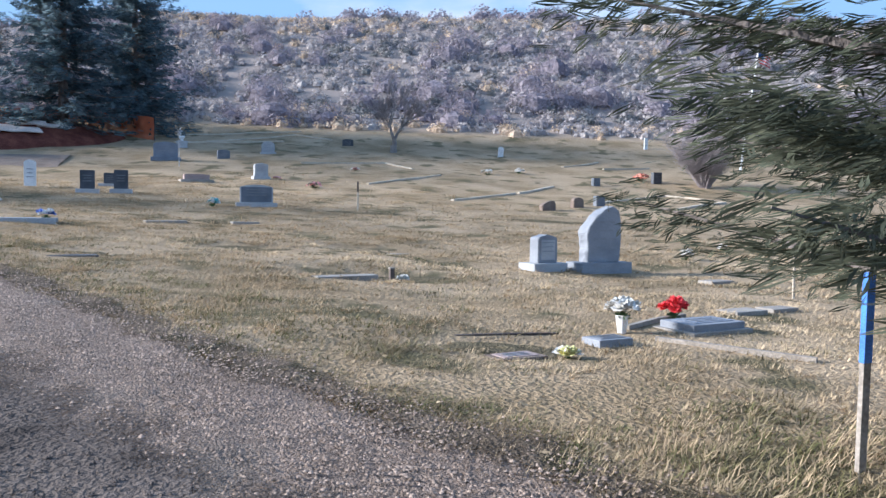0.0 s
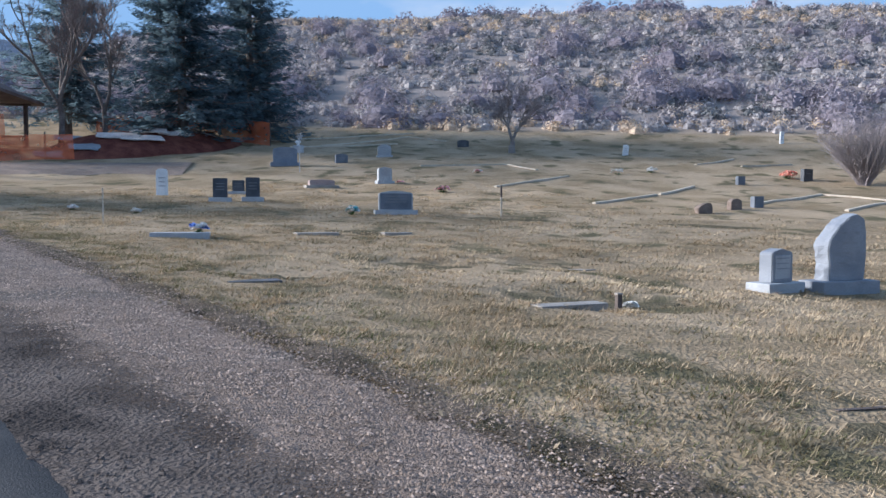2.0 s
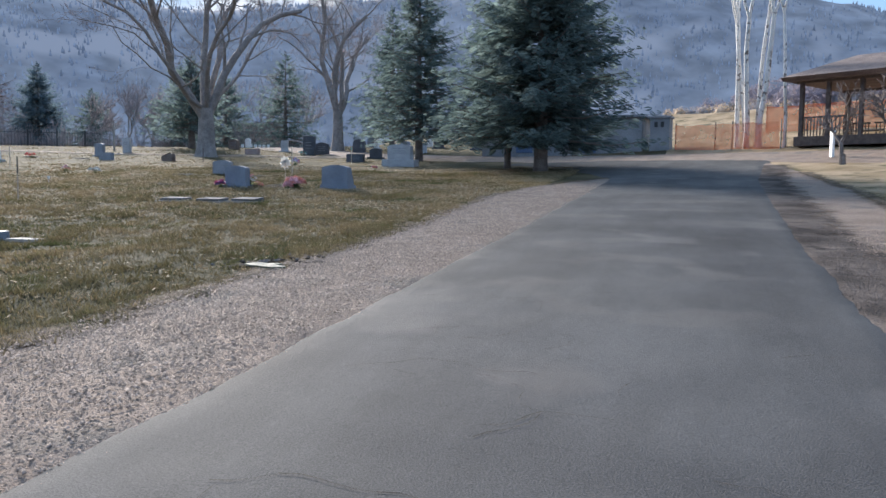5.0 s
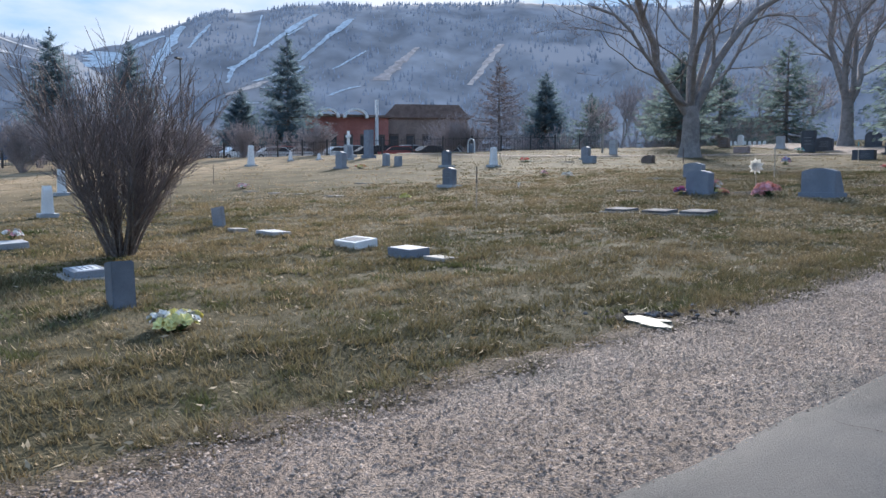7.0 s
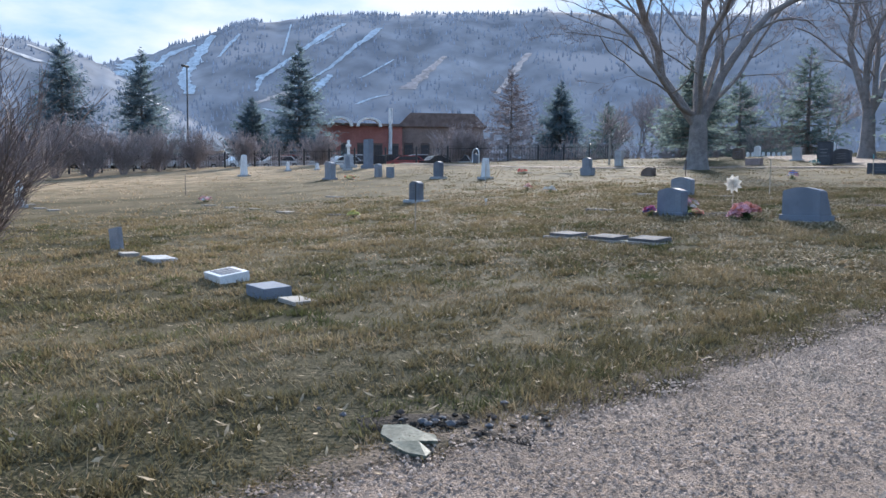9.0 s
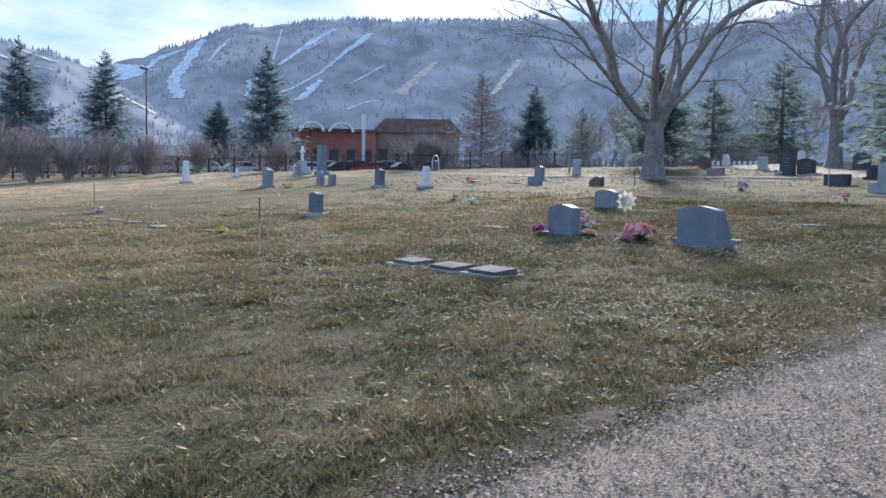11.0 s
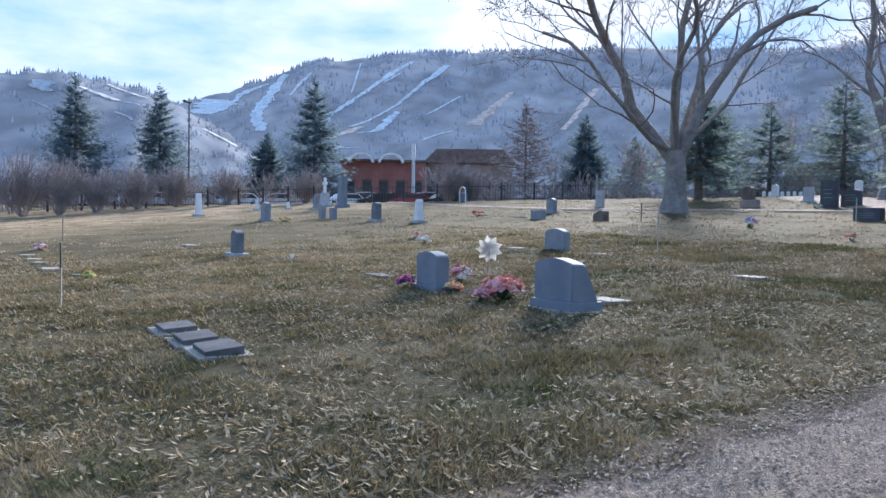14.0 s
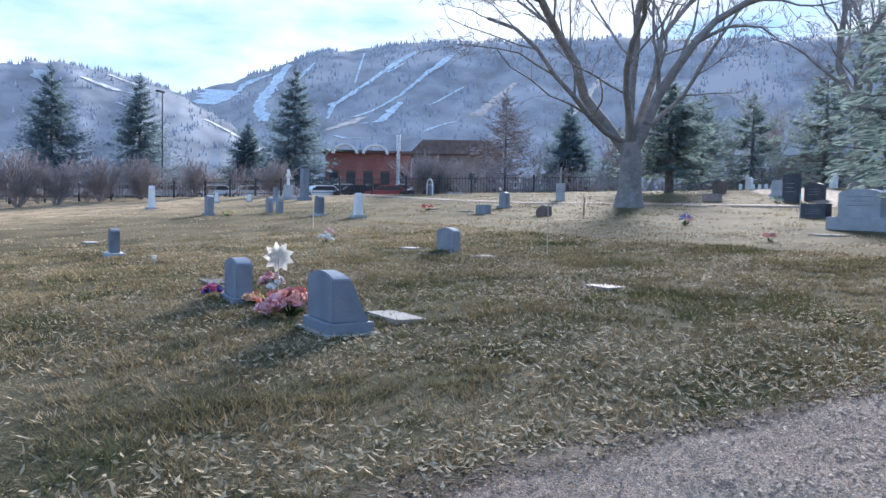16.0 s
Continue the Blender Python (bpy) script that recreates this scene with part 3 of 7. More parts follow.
def lane(name, pts, width, lift, material, label, category):
    """A flat lane along a bent line."""
    P = []
    for (x0, y0), (x1, y1) in zip(pts[:-1], pts[1:]):
        k = max(2, int(math.hypot(x1 - x0, y1 - y0) / 0.6))
        P += [(x0 + (x1 - x0) * i / k, y0 + (y1 - y0) * i / k) for i in range(k)]
    P = np.array(P + [pts[-1]], dtype=float)
    for _ in range(6):
        P[1:-1] = (P[:-2] + P[2:] + 2 * P[1:-1]) / 4
    T = np.gradient(P, axis=0)
    T /= np.linalg.norm(T, axis=1)[:, None]
    Nn = np.stack([-T[:, 1], T[:, 0]], 1)
    f = np.linspace(-0.5, 0.5, 9)
    w = width + 0.25 * wobble(np.arange(len(P)), 0.35, 2.2)
    Q = P[:, None, :] + Nn[:, None, :] * (f[None, :, None] * w[:, None, None])
    Z = land(Q[..., 0], Q[..., 1]) + lift + np.where(np.abs(f) > 0.49, -0.08, 0)[None, :]
    i = np.arange(Z.size).reshape(Z.shape)
    q = np.stack([i[:-1, :-1], i[1:, :-1], i[1:, 1:], i[:-1, 1:]], -1).reshape(-1, 4)
    return tagged(soup(name, np.concatenate([Q, Z[..., None]], -1), q, material, smooth=True), label, category, kind="structure")


lane("cross_lane", [(-75, 19), (-58, 21.5), (-46, 25), (-38, 29), (-31, 31.8), (-24, 33.2), (-17, 35.5)], 4.6, 0.07, "gravel", "pale dirt cross lane in front of the shelter", "lane")
lane("far_path", [(-76, -12), (-66, -1), (-62, 4.5), (-60, 9.5), (-58, 14.5), (-55.5, 18.5), (-50, 25)], 1.1, 0.05, "gravel", "narrow pale path between grave rows", "path")


# ---- hills and mountains in the distance ----
def ridge(name, table, r0, r1, base, steps, material, label, seed):
    az = np.arange(table[0][0], table[-1][0] + 0.01, 0.4)
    el = np.interp(az, [a for a, _ in table], [e for _, e in table])
    f = np.linspace(0, 1, steps)
    A = np.radians(az)[:, None]
    R = r0 + (r1 - r0) * f[None, :]
    top = np.tan(np.radians(el)) * r1 + 2.5
    crest = np.array([noise.noise(Vector((a * 0.9, seed, 0))) * 5 + noise.noise(Vector((a * 4, seed, 2))) * 2.5 for a in az])
    rise = smooth01(f * 0.92 + 0.04) ** 0.95
    rise = (rise - rise[0]) / (rise[-1] - rise[0])
    Z = base + (top - base)[:, None] * rise[None, :] + crest[:, None] * rise[None, :] ** 10
    X, Y = -12 + R * np.cos(A), 8 + R * np.sin(A)
    AZ = np.repeat(az[:, None], steps, 1)
    g = np.array([noise.fractal(Vector((a * 0.22 + 0.0012 * r, r * 0.0022, seed)), 1.0, 2.0, 4) for a, r in zip(AZ.ravel(), np.broadcast_to(R, X.shape).ravel())]).reshape(X.shape)
    Z = Z + g * 11 * np.sin(np.pi * f)[None, :]
    X = np.concatenate([X, -12 + (r1 + 500) * np.cos(A)], 1)
    Y = np.concatenate([Y, 8 + (r1 + 500) * np.sin(A)], 1)
    Z = np.concatenate([Z, Z[:, -1:] * 0.75], 1)
    i = np.arange(Z.size).reshape(Z.shape)
    q = np.stack([i[:-1, :-1], i[:-1, 1:], i[1:, 1:], i[1:, :-1]], -1).reshape(-1, 4)
    ob = soup(name, np.stack([X, Y, Z], -1), q, material, smooth=True)
    return tagged(ob, label, "mountain", kind="structure"), (az, R[0], Z[:, :steps])


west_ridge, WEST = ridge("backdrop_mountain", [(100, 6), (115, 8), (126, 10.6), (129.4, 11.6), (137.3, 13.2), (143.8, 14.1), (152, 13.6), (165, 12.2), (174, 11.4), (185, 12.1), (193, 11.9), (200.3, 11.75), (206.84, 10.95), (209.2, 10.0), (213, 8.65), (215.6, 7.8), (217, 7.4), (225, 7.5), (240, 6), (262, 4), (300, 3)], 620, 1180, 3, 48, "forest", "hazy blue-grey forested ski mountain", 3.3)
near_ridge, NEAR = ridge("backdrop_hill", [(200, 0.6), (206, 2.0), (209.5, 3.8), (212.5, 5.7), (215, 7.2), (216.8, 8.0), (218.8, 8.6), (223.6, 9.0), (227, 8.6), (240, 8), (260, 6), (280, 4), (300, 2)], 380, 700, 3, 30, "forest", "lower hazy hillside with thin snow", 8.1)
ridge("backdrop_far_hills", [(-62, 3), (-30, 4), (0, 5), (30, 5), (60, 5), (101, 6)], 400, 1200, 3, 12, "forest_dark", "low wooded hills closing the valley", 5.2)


CUT = []


def run(name, field, pts, width, lift=1.0, material="snow", label="snow-covered ski run cut through forest", category="ski run", group="ski runs on the mountain"):
    """A snowy ski run: a ribbon laid on a mountain side; points are azimuth, elevation and width in degrees."""
    az, R, Z = field

    def at(a, e):
        i = (a - az[0]) / (az[1] - az[0])
        i0 = int(min(max(i, 0), len(az) - 2))
        col = Z[i0] * (1 - i + i0) + Z[i0 + 1] * (i - i0)
        seen = np.maximum.accumulate(np.degrees(np.arctan2(col - 2.9, R)))
        r = float(np.interp(e, seen, R))
        z = float(np.interp(r, R, col))
        return Vector((-12 + r * math.cos(radians(a)), 8 + r * math.sin(radians(a)), z + lift))
    vs, K = [], 14
    CUT.append((field is WEST, pts))
    for (a0, f0, w0), (a1, f1, w1) in zip(pts[:-1], pts[1:]):
        for i in range(K):
            t = i / K
            a, f, w = a0 + (a1 - a0) * t, f0 + (f1 - f0) * t, (w0 + (w1 - w0) * t) * width
            w *= 1 + 0.45 * noise.noise(Vector((f * 2.5, a, 1))) + 0.35 * noise.noise(Vector((f * 9, a * 2, 4)))
            a += 0.35 * w * noise.noise(Vector((f * 6, a, 9)))
            for k in range(5):
                vs.append(at(a + w * (k / 4 - 0.5), f))
    n = len(vs) // 5
    q = [(i * 5 + k, i * 5 + k + 1, (i + 1) * 5 + k + 1, (i + 1) * 5 + k) for i in range(n - 1) for k in range(4)]
    return tagged(soup(name, [tuple(v) for v in vs], q, material, smooth=True), label, category, group)


for line in (
        [(208.93, 10.0, 0.41), (209.84, 8.72, 0.65), (210.87, 7.32, 0.82), (210.75, 6.63, 0.98), (210.55, 5.98, 0.57)],
        [(210.12, 9.3, 0.25), (211.04, 8.93, 0.49), (211.95, 8.5, 0.49), (212.71, 7.66, 0.33)],
        [(207.16, 10.19, 0.16), (207.94, 9.39, 0.29), (208.64, 8.51, 0.16)],
        [(203.68, 10.99, 0.12), (203.99, 9.93, 0.16), (204.29, 8.83, 0.12)],
        [(199.98, 11.2, 0.33), (201.38, 10.4, 0.45), (202.78, 9.39, 0.37), (205.23, 7.7, 0.37), (205.91, 7.29, 0.57)],
        [(200.86, 10.37, 0.16), (202.1, 9.68, 0.2)],
        [(197.55, 10.98, 0.49), (198.35, 10.27, 0.53), (199.19, 9.75, 0.37), (201.11, 8.1, 0.29), (202.94, 7.06, 0.25), (204.38, 6.51, 0.41)],
        [(201.02, 7.71, 0.41), (201.53, 7.1, 0.61), (202.45, 6.28, 0.49), (203.86, 6.13, 0.25)],
        [(196.5, 8.85, 0.16), (197.75, 8.13, 0.25), (198.99, 7.47, 0.16)],
        [(197.07, 6.39, 0.41), (198.08, 6.14, 0.29), (199.25, 5.68, 0.25)],
        [(205.6, 5.24, 0.33), (204.64, 5.03, 0.57), (203.52, 5.14, 0.33)],
        [(205.55, 7.54, 0.41), (205.94, 6.93, 0.33), (206.13, 6.34, 0.2)]):
    run("ski_run", WEST, line, 1.0)
run("ski_run", WEST, [(213.6, 8.05, 1.6), (213.8, 7.7, 2.2), (214.2, 7.3, 1.9), (214.6, 7.0, 0.9)], 1.0)
for line in ([(224.3, 8.5, 1.1), (224.4, 8.16, 1.5), (223.9, 7.8, 0.6)], [(221.99, 8.28, 0.25), (220.84, 7.91, 0.57), (219.77, 7.58, 0.65), (218.09, 7.33, 0.33)], [(220.33, 8.55, 0.2), (218.76, 8.06, 0.4), (217.81, 7.83, 0.2)],
             [(224.71, 7.17, 0.16), (224.0, 6.87, 0.33), (223.25, 6.57, 0.16)], [(219.81, 6.81, 0.2), (219.0, 6.56, 0.41), (218.72, 6.29, 0.2)], [(214.23, 6.0, 0.2), (212.73, 5.3, 0.29), (211.96, 4.86, 0.16)]):
    run("ski_run", NEAR, line, 0.9, 0.8, "snow_thin", "thin patchy snow on the lower hillside")
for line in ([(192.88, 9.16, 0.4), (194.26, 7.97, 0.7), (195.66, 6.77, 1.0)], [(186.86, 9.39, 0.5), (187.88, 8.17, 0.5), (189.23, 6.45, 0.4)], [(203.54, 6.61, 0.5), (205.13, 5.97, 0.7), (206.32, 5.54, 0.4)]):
    run("clearing", WEST, line, 1.0, 0.7, "clearing", "pale dry grass clearing with haze in its colour", "clearing", "clearings on the mountain")


def woods(name, field, west, lo, hi, count, size, label, seed):
    """Small conifers in uneven stands over a mountain side, off the ski runs."""
    rng = np.random.default_rng(seed)
    az, R, Z = field
    a = rng.uniform(lo, hi, count)
    f = np.where(rng.random(count) < 0.05, rng.uniform(0.95, 1.0, count), rng.uniform(0.12, 1.0, count))
    i = (a - az[0]) / (az[1] - az[0])
    i0 = np.clip(i.astype(int), 0, len(az) - 2)
    j = f * (len(R) - 1)
    j0 = np.clip(j.astype(int), 0, len(R) - 2)
    u, v = i - i0, j - j0
    z = (Z[i0, j0] * (1 - u) + Z[i0 + 1, j0] * u) * (1 - v) + (Z[i0, j0 + 1] * (1 - u) + Z[i0 + 1, j0 + 1] * u) * v
    r = np.interp(j, np.arange(len(R)), R)
    el = np.degrees(np.arctan2(z - 2.9, r))
    stand = np.array([noise.noise(Vector((p * 0.35, q * 0.9, seed))) + 0.5 * noise.noise(Vector((p * 1.1, q * 2.5, seed))) for p, q in zip(a, el)])
    keep = rng.random(count) < np.clip(0.45 + 1.3 * stand, 0.03, 1)
    for on_west, pts in CUT:
        if on_west == west:
            for (a0, e0, w0), (a1, e1, w1) in zip(pts[:-1], pts[1:]):
                t = np.clip(((a - a0) * (a1 - a0) + (el - e0) * (e1 - e0)) / ((a1 - a0) ** 2 + (e1 - e0) ** 2), 0, 1)
                keep &= np.hypot(a - a0 - t * (a1 - a0), el - e0 - t * (e1 - e0)) > 0.5 * (w0 + (w1 - w0) * t) + 0.03
    a, r, z = np.radians(a[keep]), r[keep], z[keep]
    n = len(a)
    h = size * rng.uniform(0.5, 1.3, n)
    o = np.stack([-12 + r * np.cos(a), 8 + r * np.sin(a), z - 1.0], 1)
    ring = np.stack([np.cos(np.arange(5) * 1.2566), np.sin(np.arange(5) * 1.2566), np.zeros(5)], 1)
    base = o[:, None, :] + ring[None] * (h * rng.uniform(0.16, 0.26, n))[:, None, None]
    V = np.concatenate([base, (o + np.stack([np.zeros(n), np.zeros(n), h], 1))[:, None, :]], 1).reshape(-1, 3)
    F = (np.arange(n) * 6)[:, None, None] + np.array([(0, 1, 5), (1, 2, 5), (2, 3, 5), (3, 4, 5), (4, 0, 5)])[None]
    return tagged(soup(name, V, F.reshape(-1, 3), "forest_tree_hazed"), label, "forest", kind="stuff")


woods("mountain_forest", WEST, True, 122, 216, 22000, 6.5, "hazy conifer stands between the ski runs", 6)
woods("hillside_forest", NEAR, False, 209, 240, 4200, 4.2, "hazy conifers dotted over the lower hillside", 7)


# ---- plants ----
def conifer_arrays(h, r, z0, levels, per, twigs, seed, droop=0.35, needles=1, width=0.16, cap=9.0):
    rng = np.random.default_rng(seed)
    V, wood = [], []
    for i in range(levels):
        f = i / (levels - 1)
        z = z0 + (h - z0) * f ** 0.92
        R = r * (1 - f) ** 0.85 + 0.12
        for b in range(max(4, int(per * (1 - 0.45 * f)))):
            az, L = rng.uniform(0, 2 * math.pi), R * rng.uniform(0.62, 1.12)
            out = np.array([math.cos(az), math.sin(az), 0.0])
            side = np.array([-math.sin(az), math.cos(az), 0.0])
            zs = z + rng.uniform(-0.5, 0.5) * (h - z0) / levels
            lift = 0.35 * f - droop * (1 - f)
            t = np.linspace(0.12, 1.0, twigs)
            P = out * (L * t)[:, None] + np.array([0, 0, 1.0]) * (zs + L * (lift * t + 0.22 * t * t))[:, None]
            wood.append((np.array([0, 0, zs]), P[len(P) // 2], P[-1], 0.012 + 0.012 * L))
            for sgn in (-1, 1):
                for _ in range(needles):
                    tl = L * 0.34 * (1.15 - t) * rng.uniform(0.6, 1.25, len(t)) + 0.10
                    tl = np.minimum(tl, cap * rng.uniform(0.6, 1.3, len(t)))
                    d = out * rng.uniform(0.5, 1.0, len(t))[:, None] + side * (sgn * rng.uniform(0.35, 1.0, len(t)))[:, None]
                    d[:, 2] += rng.uniform(-0.55, 0.18, len(t))
                    d /= np.linalg.norm(d, axis=1)[:, None]
                    c = np.cross(d, rng.normal(size=d.shape))
                    c /= np.linalg.norm(c, axis=1)[:, None]
                    o = P + rng.normal(0, 0.03 * L, P.shape)
                    w = (tl * width)[:, None]
                    V.append(np.stack([o - c * w * 0.5, o + d * (tl * 0.55)[:, None] - c * w, o + d * tl[:, None], ], 1))
                    V.append(np.stack([o + c * w * 0.5, o + d * tl[:, None] * 0.95, o + d * (tl * 0.5)[:, None] + c * w], 1))
    V = np.concatenate(V).reshape(-1, 3)
    return V, np.arange(len(V)).reshape(-1, 3), wood


def conifer(name, x, y, h, r, z0, trunk_r, mat, label, seed, levels=26, per=11, twigs=12, droop=0.35, group="conifers", needles=1, sink=0.1, cap=0.62, width=0.19):
    root = thing(name, x, y, ground(x, y) - sink, seed * 37 % 360, label, "tree", group)
    V, Fc, wood = conifer_arrays(h, r, z0, levels, per, twigs, seed, droop, needles, width, cap)
    bm = bmesh.new()
    tube(bm, (0, 0, -0.3), (0, 0, 0.35), trunk_r * 1.35, trunk_r, 10)
    tube(bm, (0, 0, 0.3), (0.03, 0.02, h * 0.5), trunk_r, trunk_r * 0.6, 10)
    tube(bm, (0.03, 0.02, h * 0.5), (0, 0, h), trunk_r * 0.6, 0.01, 8)
    part("trunk", bm, "bark", root)
    bm = bmesh.new()
    for a, b, c, rr in wood[:: 2]:
        tube(bm, a, b, rr, rr * 0.6, 4)
        tube(bm, b, c, rr * 0.6, 0.004, 4)
    tagged(part("bough_frame", bm, "bark", root), kind="stuff")
    soup("crown", V, Fc, mat, root)
    return root


def branches(seed, h, r, split, depth, spread, up, shrink, ratio, first, jitter=0.12, twist=0.0):
    """Tapered limbs grown by forking; a list of (start, end, start radius, end radius, depth)."""
    rnd = random.Random(seed)
    out = []

    def grow(p, d, length, rad, k):
        steps = 4 if k < 2 else 3
        q, dd, rr = p, d, rad
        for i in range(steps):
            dd = (dd + Vector((rnd.gauss(0, jitter), rnd.gauss(0, jitter), rnd.gauss(0, jitter) + up * 0.06))).normalized()
            nq = q + dd * (length / steps)
            nr = max(0.003, rr * (1 - (1 - ratio) / steps * 0.8))
            out.append((q.copy(), nq.copy(), rr, nr, k))
            if k < depth and k >= 1 and i >= 1 and rnd.random() < 0.75:
                side = dd.orthogonal().normalized()
                side.rotate(Matrix.Rotation(rnd.uniform(0, 6.28), 3, dd))
                sd = (dd + side * spread * rnd.uniform(0.7, 1.4)).normalized()
                grow(nq, sd, length * shrink * rnd.uniform(0.45, 0.8), nr * 0.5, k + 1)
            q, rr = nq, nr
        if k < depth:
            n = rnd.choice(split)
            turn = rnd.uniform(0, 6.28)
            for j in range(n):
                side = dd.orthogonal().normalized()
                side.rotate(Matrix.Rotation(turn + j * 6.28 / n + rnd.uniform(-0.4, 0.4), 3, dd))
                nd = (dd + side * spread * rnd.uniform(0.6, 1.2)).normalized()
                grow(q, nd, length * shrink * rnd.uniform(0.75, 1.15), rr * rnd.uniform(0.62, 0.8), k + 1)
    grow(Vector((0, 0, -0.2)), Vector((0, 0, 1)), first, r, 0)
    return out


def limb_mesh(segs, sides):
    """Tubes for a list of limbs, as arrays."""
    P = np.array([tuple(s[0]) for s in segs])
    Q = np.array([tuple(s[1]) for s in segs])
    ra, rb = np.array([s[2] for s in segs]), np.array([s[3] for s in segs])
    D = Q - P
    D /= np.linalg.norm(D, axis=1)[:, None] + 1e-9
    ref = np.where(np.abs(D[:, 2:3]) > 0.9, np.array([[1.0, 0, 0]]), np.array([[0, 0, 1.0]]))
    A = np.cross(D, ref)
    A /= np.linalg.norm(A, axis=1)[:, None]
    B = np.cross(D, A)
    ang = np.arange(sides) * 2 * math.pi / sides
    ring = A[:, None, :] * np.cos(ang)[None, :, None] + B[:, None, :] * np.sin(ang)[None, :, None]
    lo, hi = P[:, None, :] + ring * ra[:, None, None], Q[:, None, :] + ring * rb[:, None, None]
    V = np.concatenate([lo, hi], 1).reshape(-1, 3)
    base = (np.arange(len(segs)) * 2 * sides)[:, None]
    i = np.arange(sides)[None, :]
    j = (i + 1) % sides
    q = np.stack([base + i, base + j, base + sides + j, base + sides + i], -1).reshape(-1, 4)
    return V, q


def bare_tree(name, x, y, label, seed, r, first, depth=5, split=(2, 3), spread=0.55, up=1.0, shrink=0.74, ratio=0.75, wood="bark", fine="twig", group="bare trees", jitter=0.12, scale=1.0, category="tree", thin=0.009):
    root = thing(name, x, y, ground(x, y) - 0.05, seed * 53 % 360, label, category, group)
    segs = branches(seed, 0, r, split, depth, spread, up, shrink, ratio, first, jitter)
    segs = [(a * scale, b * scale, max(c, thin), max(d, thin * 0.8), k) for a, b, c, d, k in segs]
    big = [s for s in segs if s[4] <= 0]
    mid = [s for s in segs if 0 < s[4] <= 2]
    small = [s for s in segs if s[4] > 2]
    flare = [(Vector((0, 0, -0.3)), Vector((0, 0, 0.45)), r * 1.6, r * 1.02, 0)]
    for part_name, g, n, mt in (("trunk", flare + big, 10, wood), ("limb_frame", mid, 6, wood), ("twig_canopy", small, 3, fine)):
        if g:
            V, q = limb_mesh(g, n)
            soup(part_name, V, q, mt, root, smooth=True)
    return root


def stem_bush(name, x, y, label, seed, count, h, spread, r, wood, fine, twigs=5, group="bare bushes", fine_r=0.007):
    rnd = random.Random(seed)
    root = thing(name, x, y, ground(x, y) - 0.05, 0, label, "bush", group)
    stems, fines = [], []
    for i in range(count):
        a, tilt = rnd.uniform(0, 6.28), rnd.uniform(0.05, spread)
        d = Vector((math.cos(a) * tilt, math.sin(a) * tilt, 1)).normalized()
        p = Vector((math.cos(a) * rnd.uniform(0, 0.22), math.sin(a) * rnd.uniform(0, 0.22), 0))
        rr, L = r * rnd.uniform(0.5, 1.1), h * rnd.uniform(0.7, 1.05)
        for k in range(5):
            d = (d + Vector((rnd.gauss(0, 0.07), rnd.gauss(0, 0.07), 0.03))).normalized()
            q = p + d * L / 5
            stems.append((p, q, rr, rr * 0.72, 0))
            if k >= 1:
                for _ in range(twigs):
                    e = (d + Vector((rnd.gauss(0, 0.4), rnd.gauss(0, 0.4), rnd.gauss(0.1, 0.25)))).normalized()
                    o = p + (q - p) * rnd.random()
                    m = o + e * L * rnd.uniform(0.1, 0.24)
                    fines.append((o, m, fine_r, fine_r * 0.7, 1))
                    for _ in range(2):
                        g = (e + Vector((rnd.gauss(0, 0.4), rnd.gauss(0, 0.4), rnd.gauss(0.1, 0.3)))).normalized()
                        fines.append((m, m + g * L * rnd.uniform(0.05, 0.14), fine_r * 0.7, fine_r * 0.5, 2))
            p, rr = q, rr * 0.72
    V, q = limb_mesh(stems, 5)
    soup("stem_clump", V, q, wood, root, smooth=True)
    V, q = limb_mesh(fines, 3)
    soup("twig_canopy", V, q, fine, root)
    return root


# the tall spruces north of the shelter
conifer("spruce", -20.9, 43.5, 14.5, 4.4, 1.2, 0.28, "needles_blue", "tall blue-green spruce beside a red soil mound", 11, 34, 14, 16)
conifer("spruce", -18.4, 47.2, 13.8, 4.0, 0.7, 0.26, "needles_blue", "tall blue-green spruce at the hill's foot", 12, 34, 14, 16)
conifer("spruce", -28.2, 44.4, 14.5, 4.3, 1.6, 0.28, "needles_blue", "tall blue-green spruce behind a bare tree", 13, 32, 13, 14)
# the spruces on the grass west of the road
conifer("spruce", -33.9, 21.4, 11.5, 4.9, 1.6, 0.30, "needles", "dark green spruce with a bare lower trunk", 14, 36, 16, 20, 0.25)
conifer("spruce", -37.2, 21.6, 9.0, 3.4, 1.9, 0.16, "needles", "dark green spruce with a slim trunk", 15, 26, 12, 12, 0.25)
conifer("spruce", -47.8, 21.5, 11.5, 4.2, 1.8, 0.24, "needles", "dark green spruce among headstones", 16, 30, 12, 12, 0.3)
conifer("spruce", -63, 25.5, 11.0, 3.6, 1.8, 0.24, "needles", "dark green spruce far across the cemetery", 17, 26, 11, 11, 0.3)
conifer("spruce", -74.0, 11.8, 7.6, 4.0, 1.6, 0.3, "needles", "broad dark spruce behind the bare tree", 18, 24, 12, 12, 0.3)
# the spruce beside the road, whose boughs hang into the way
conifer("spruce", 3.35, 2.75, 8.0, 2.75, 1.15, 0.2, "needles_olive", "olive-green spruce with boughs hanging over the verge", 19, 22, 9, 60, 0.10, needles=7, cap=0.15, width=0.09)


def seen_from(az, d, cx=-16.5, cy=12.5):
    return cx + d * math.cos(radians(az)), cy + d * math.sin(radians(az))


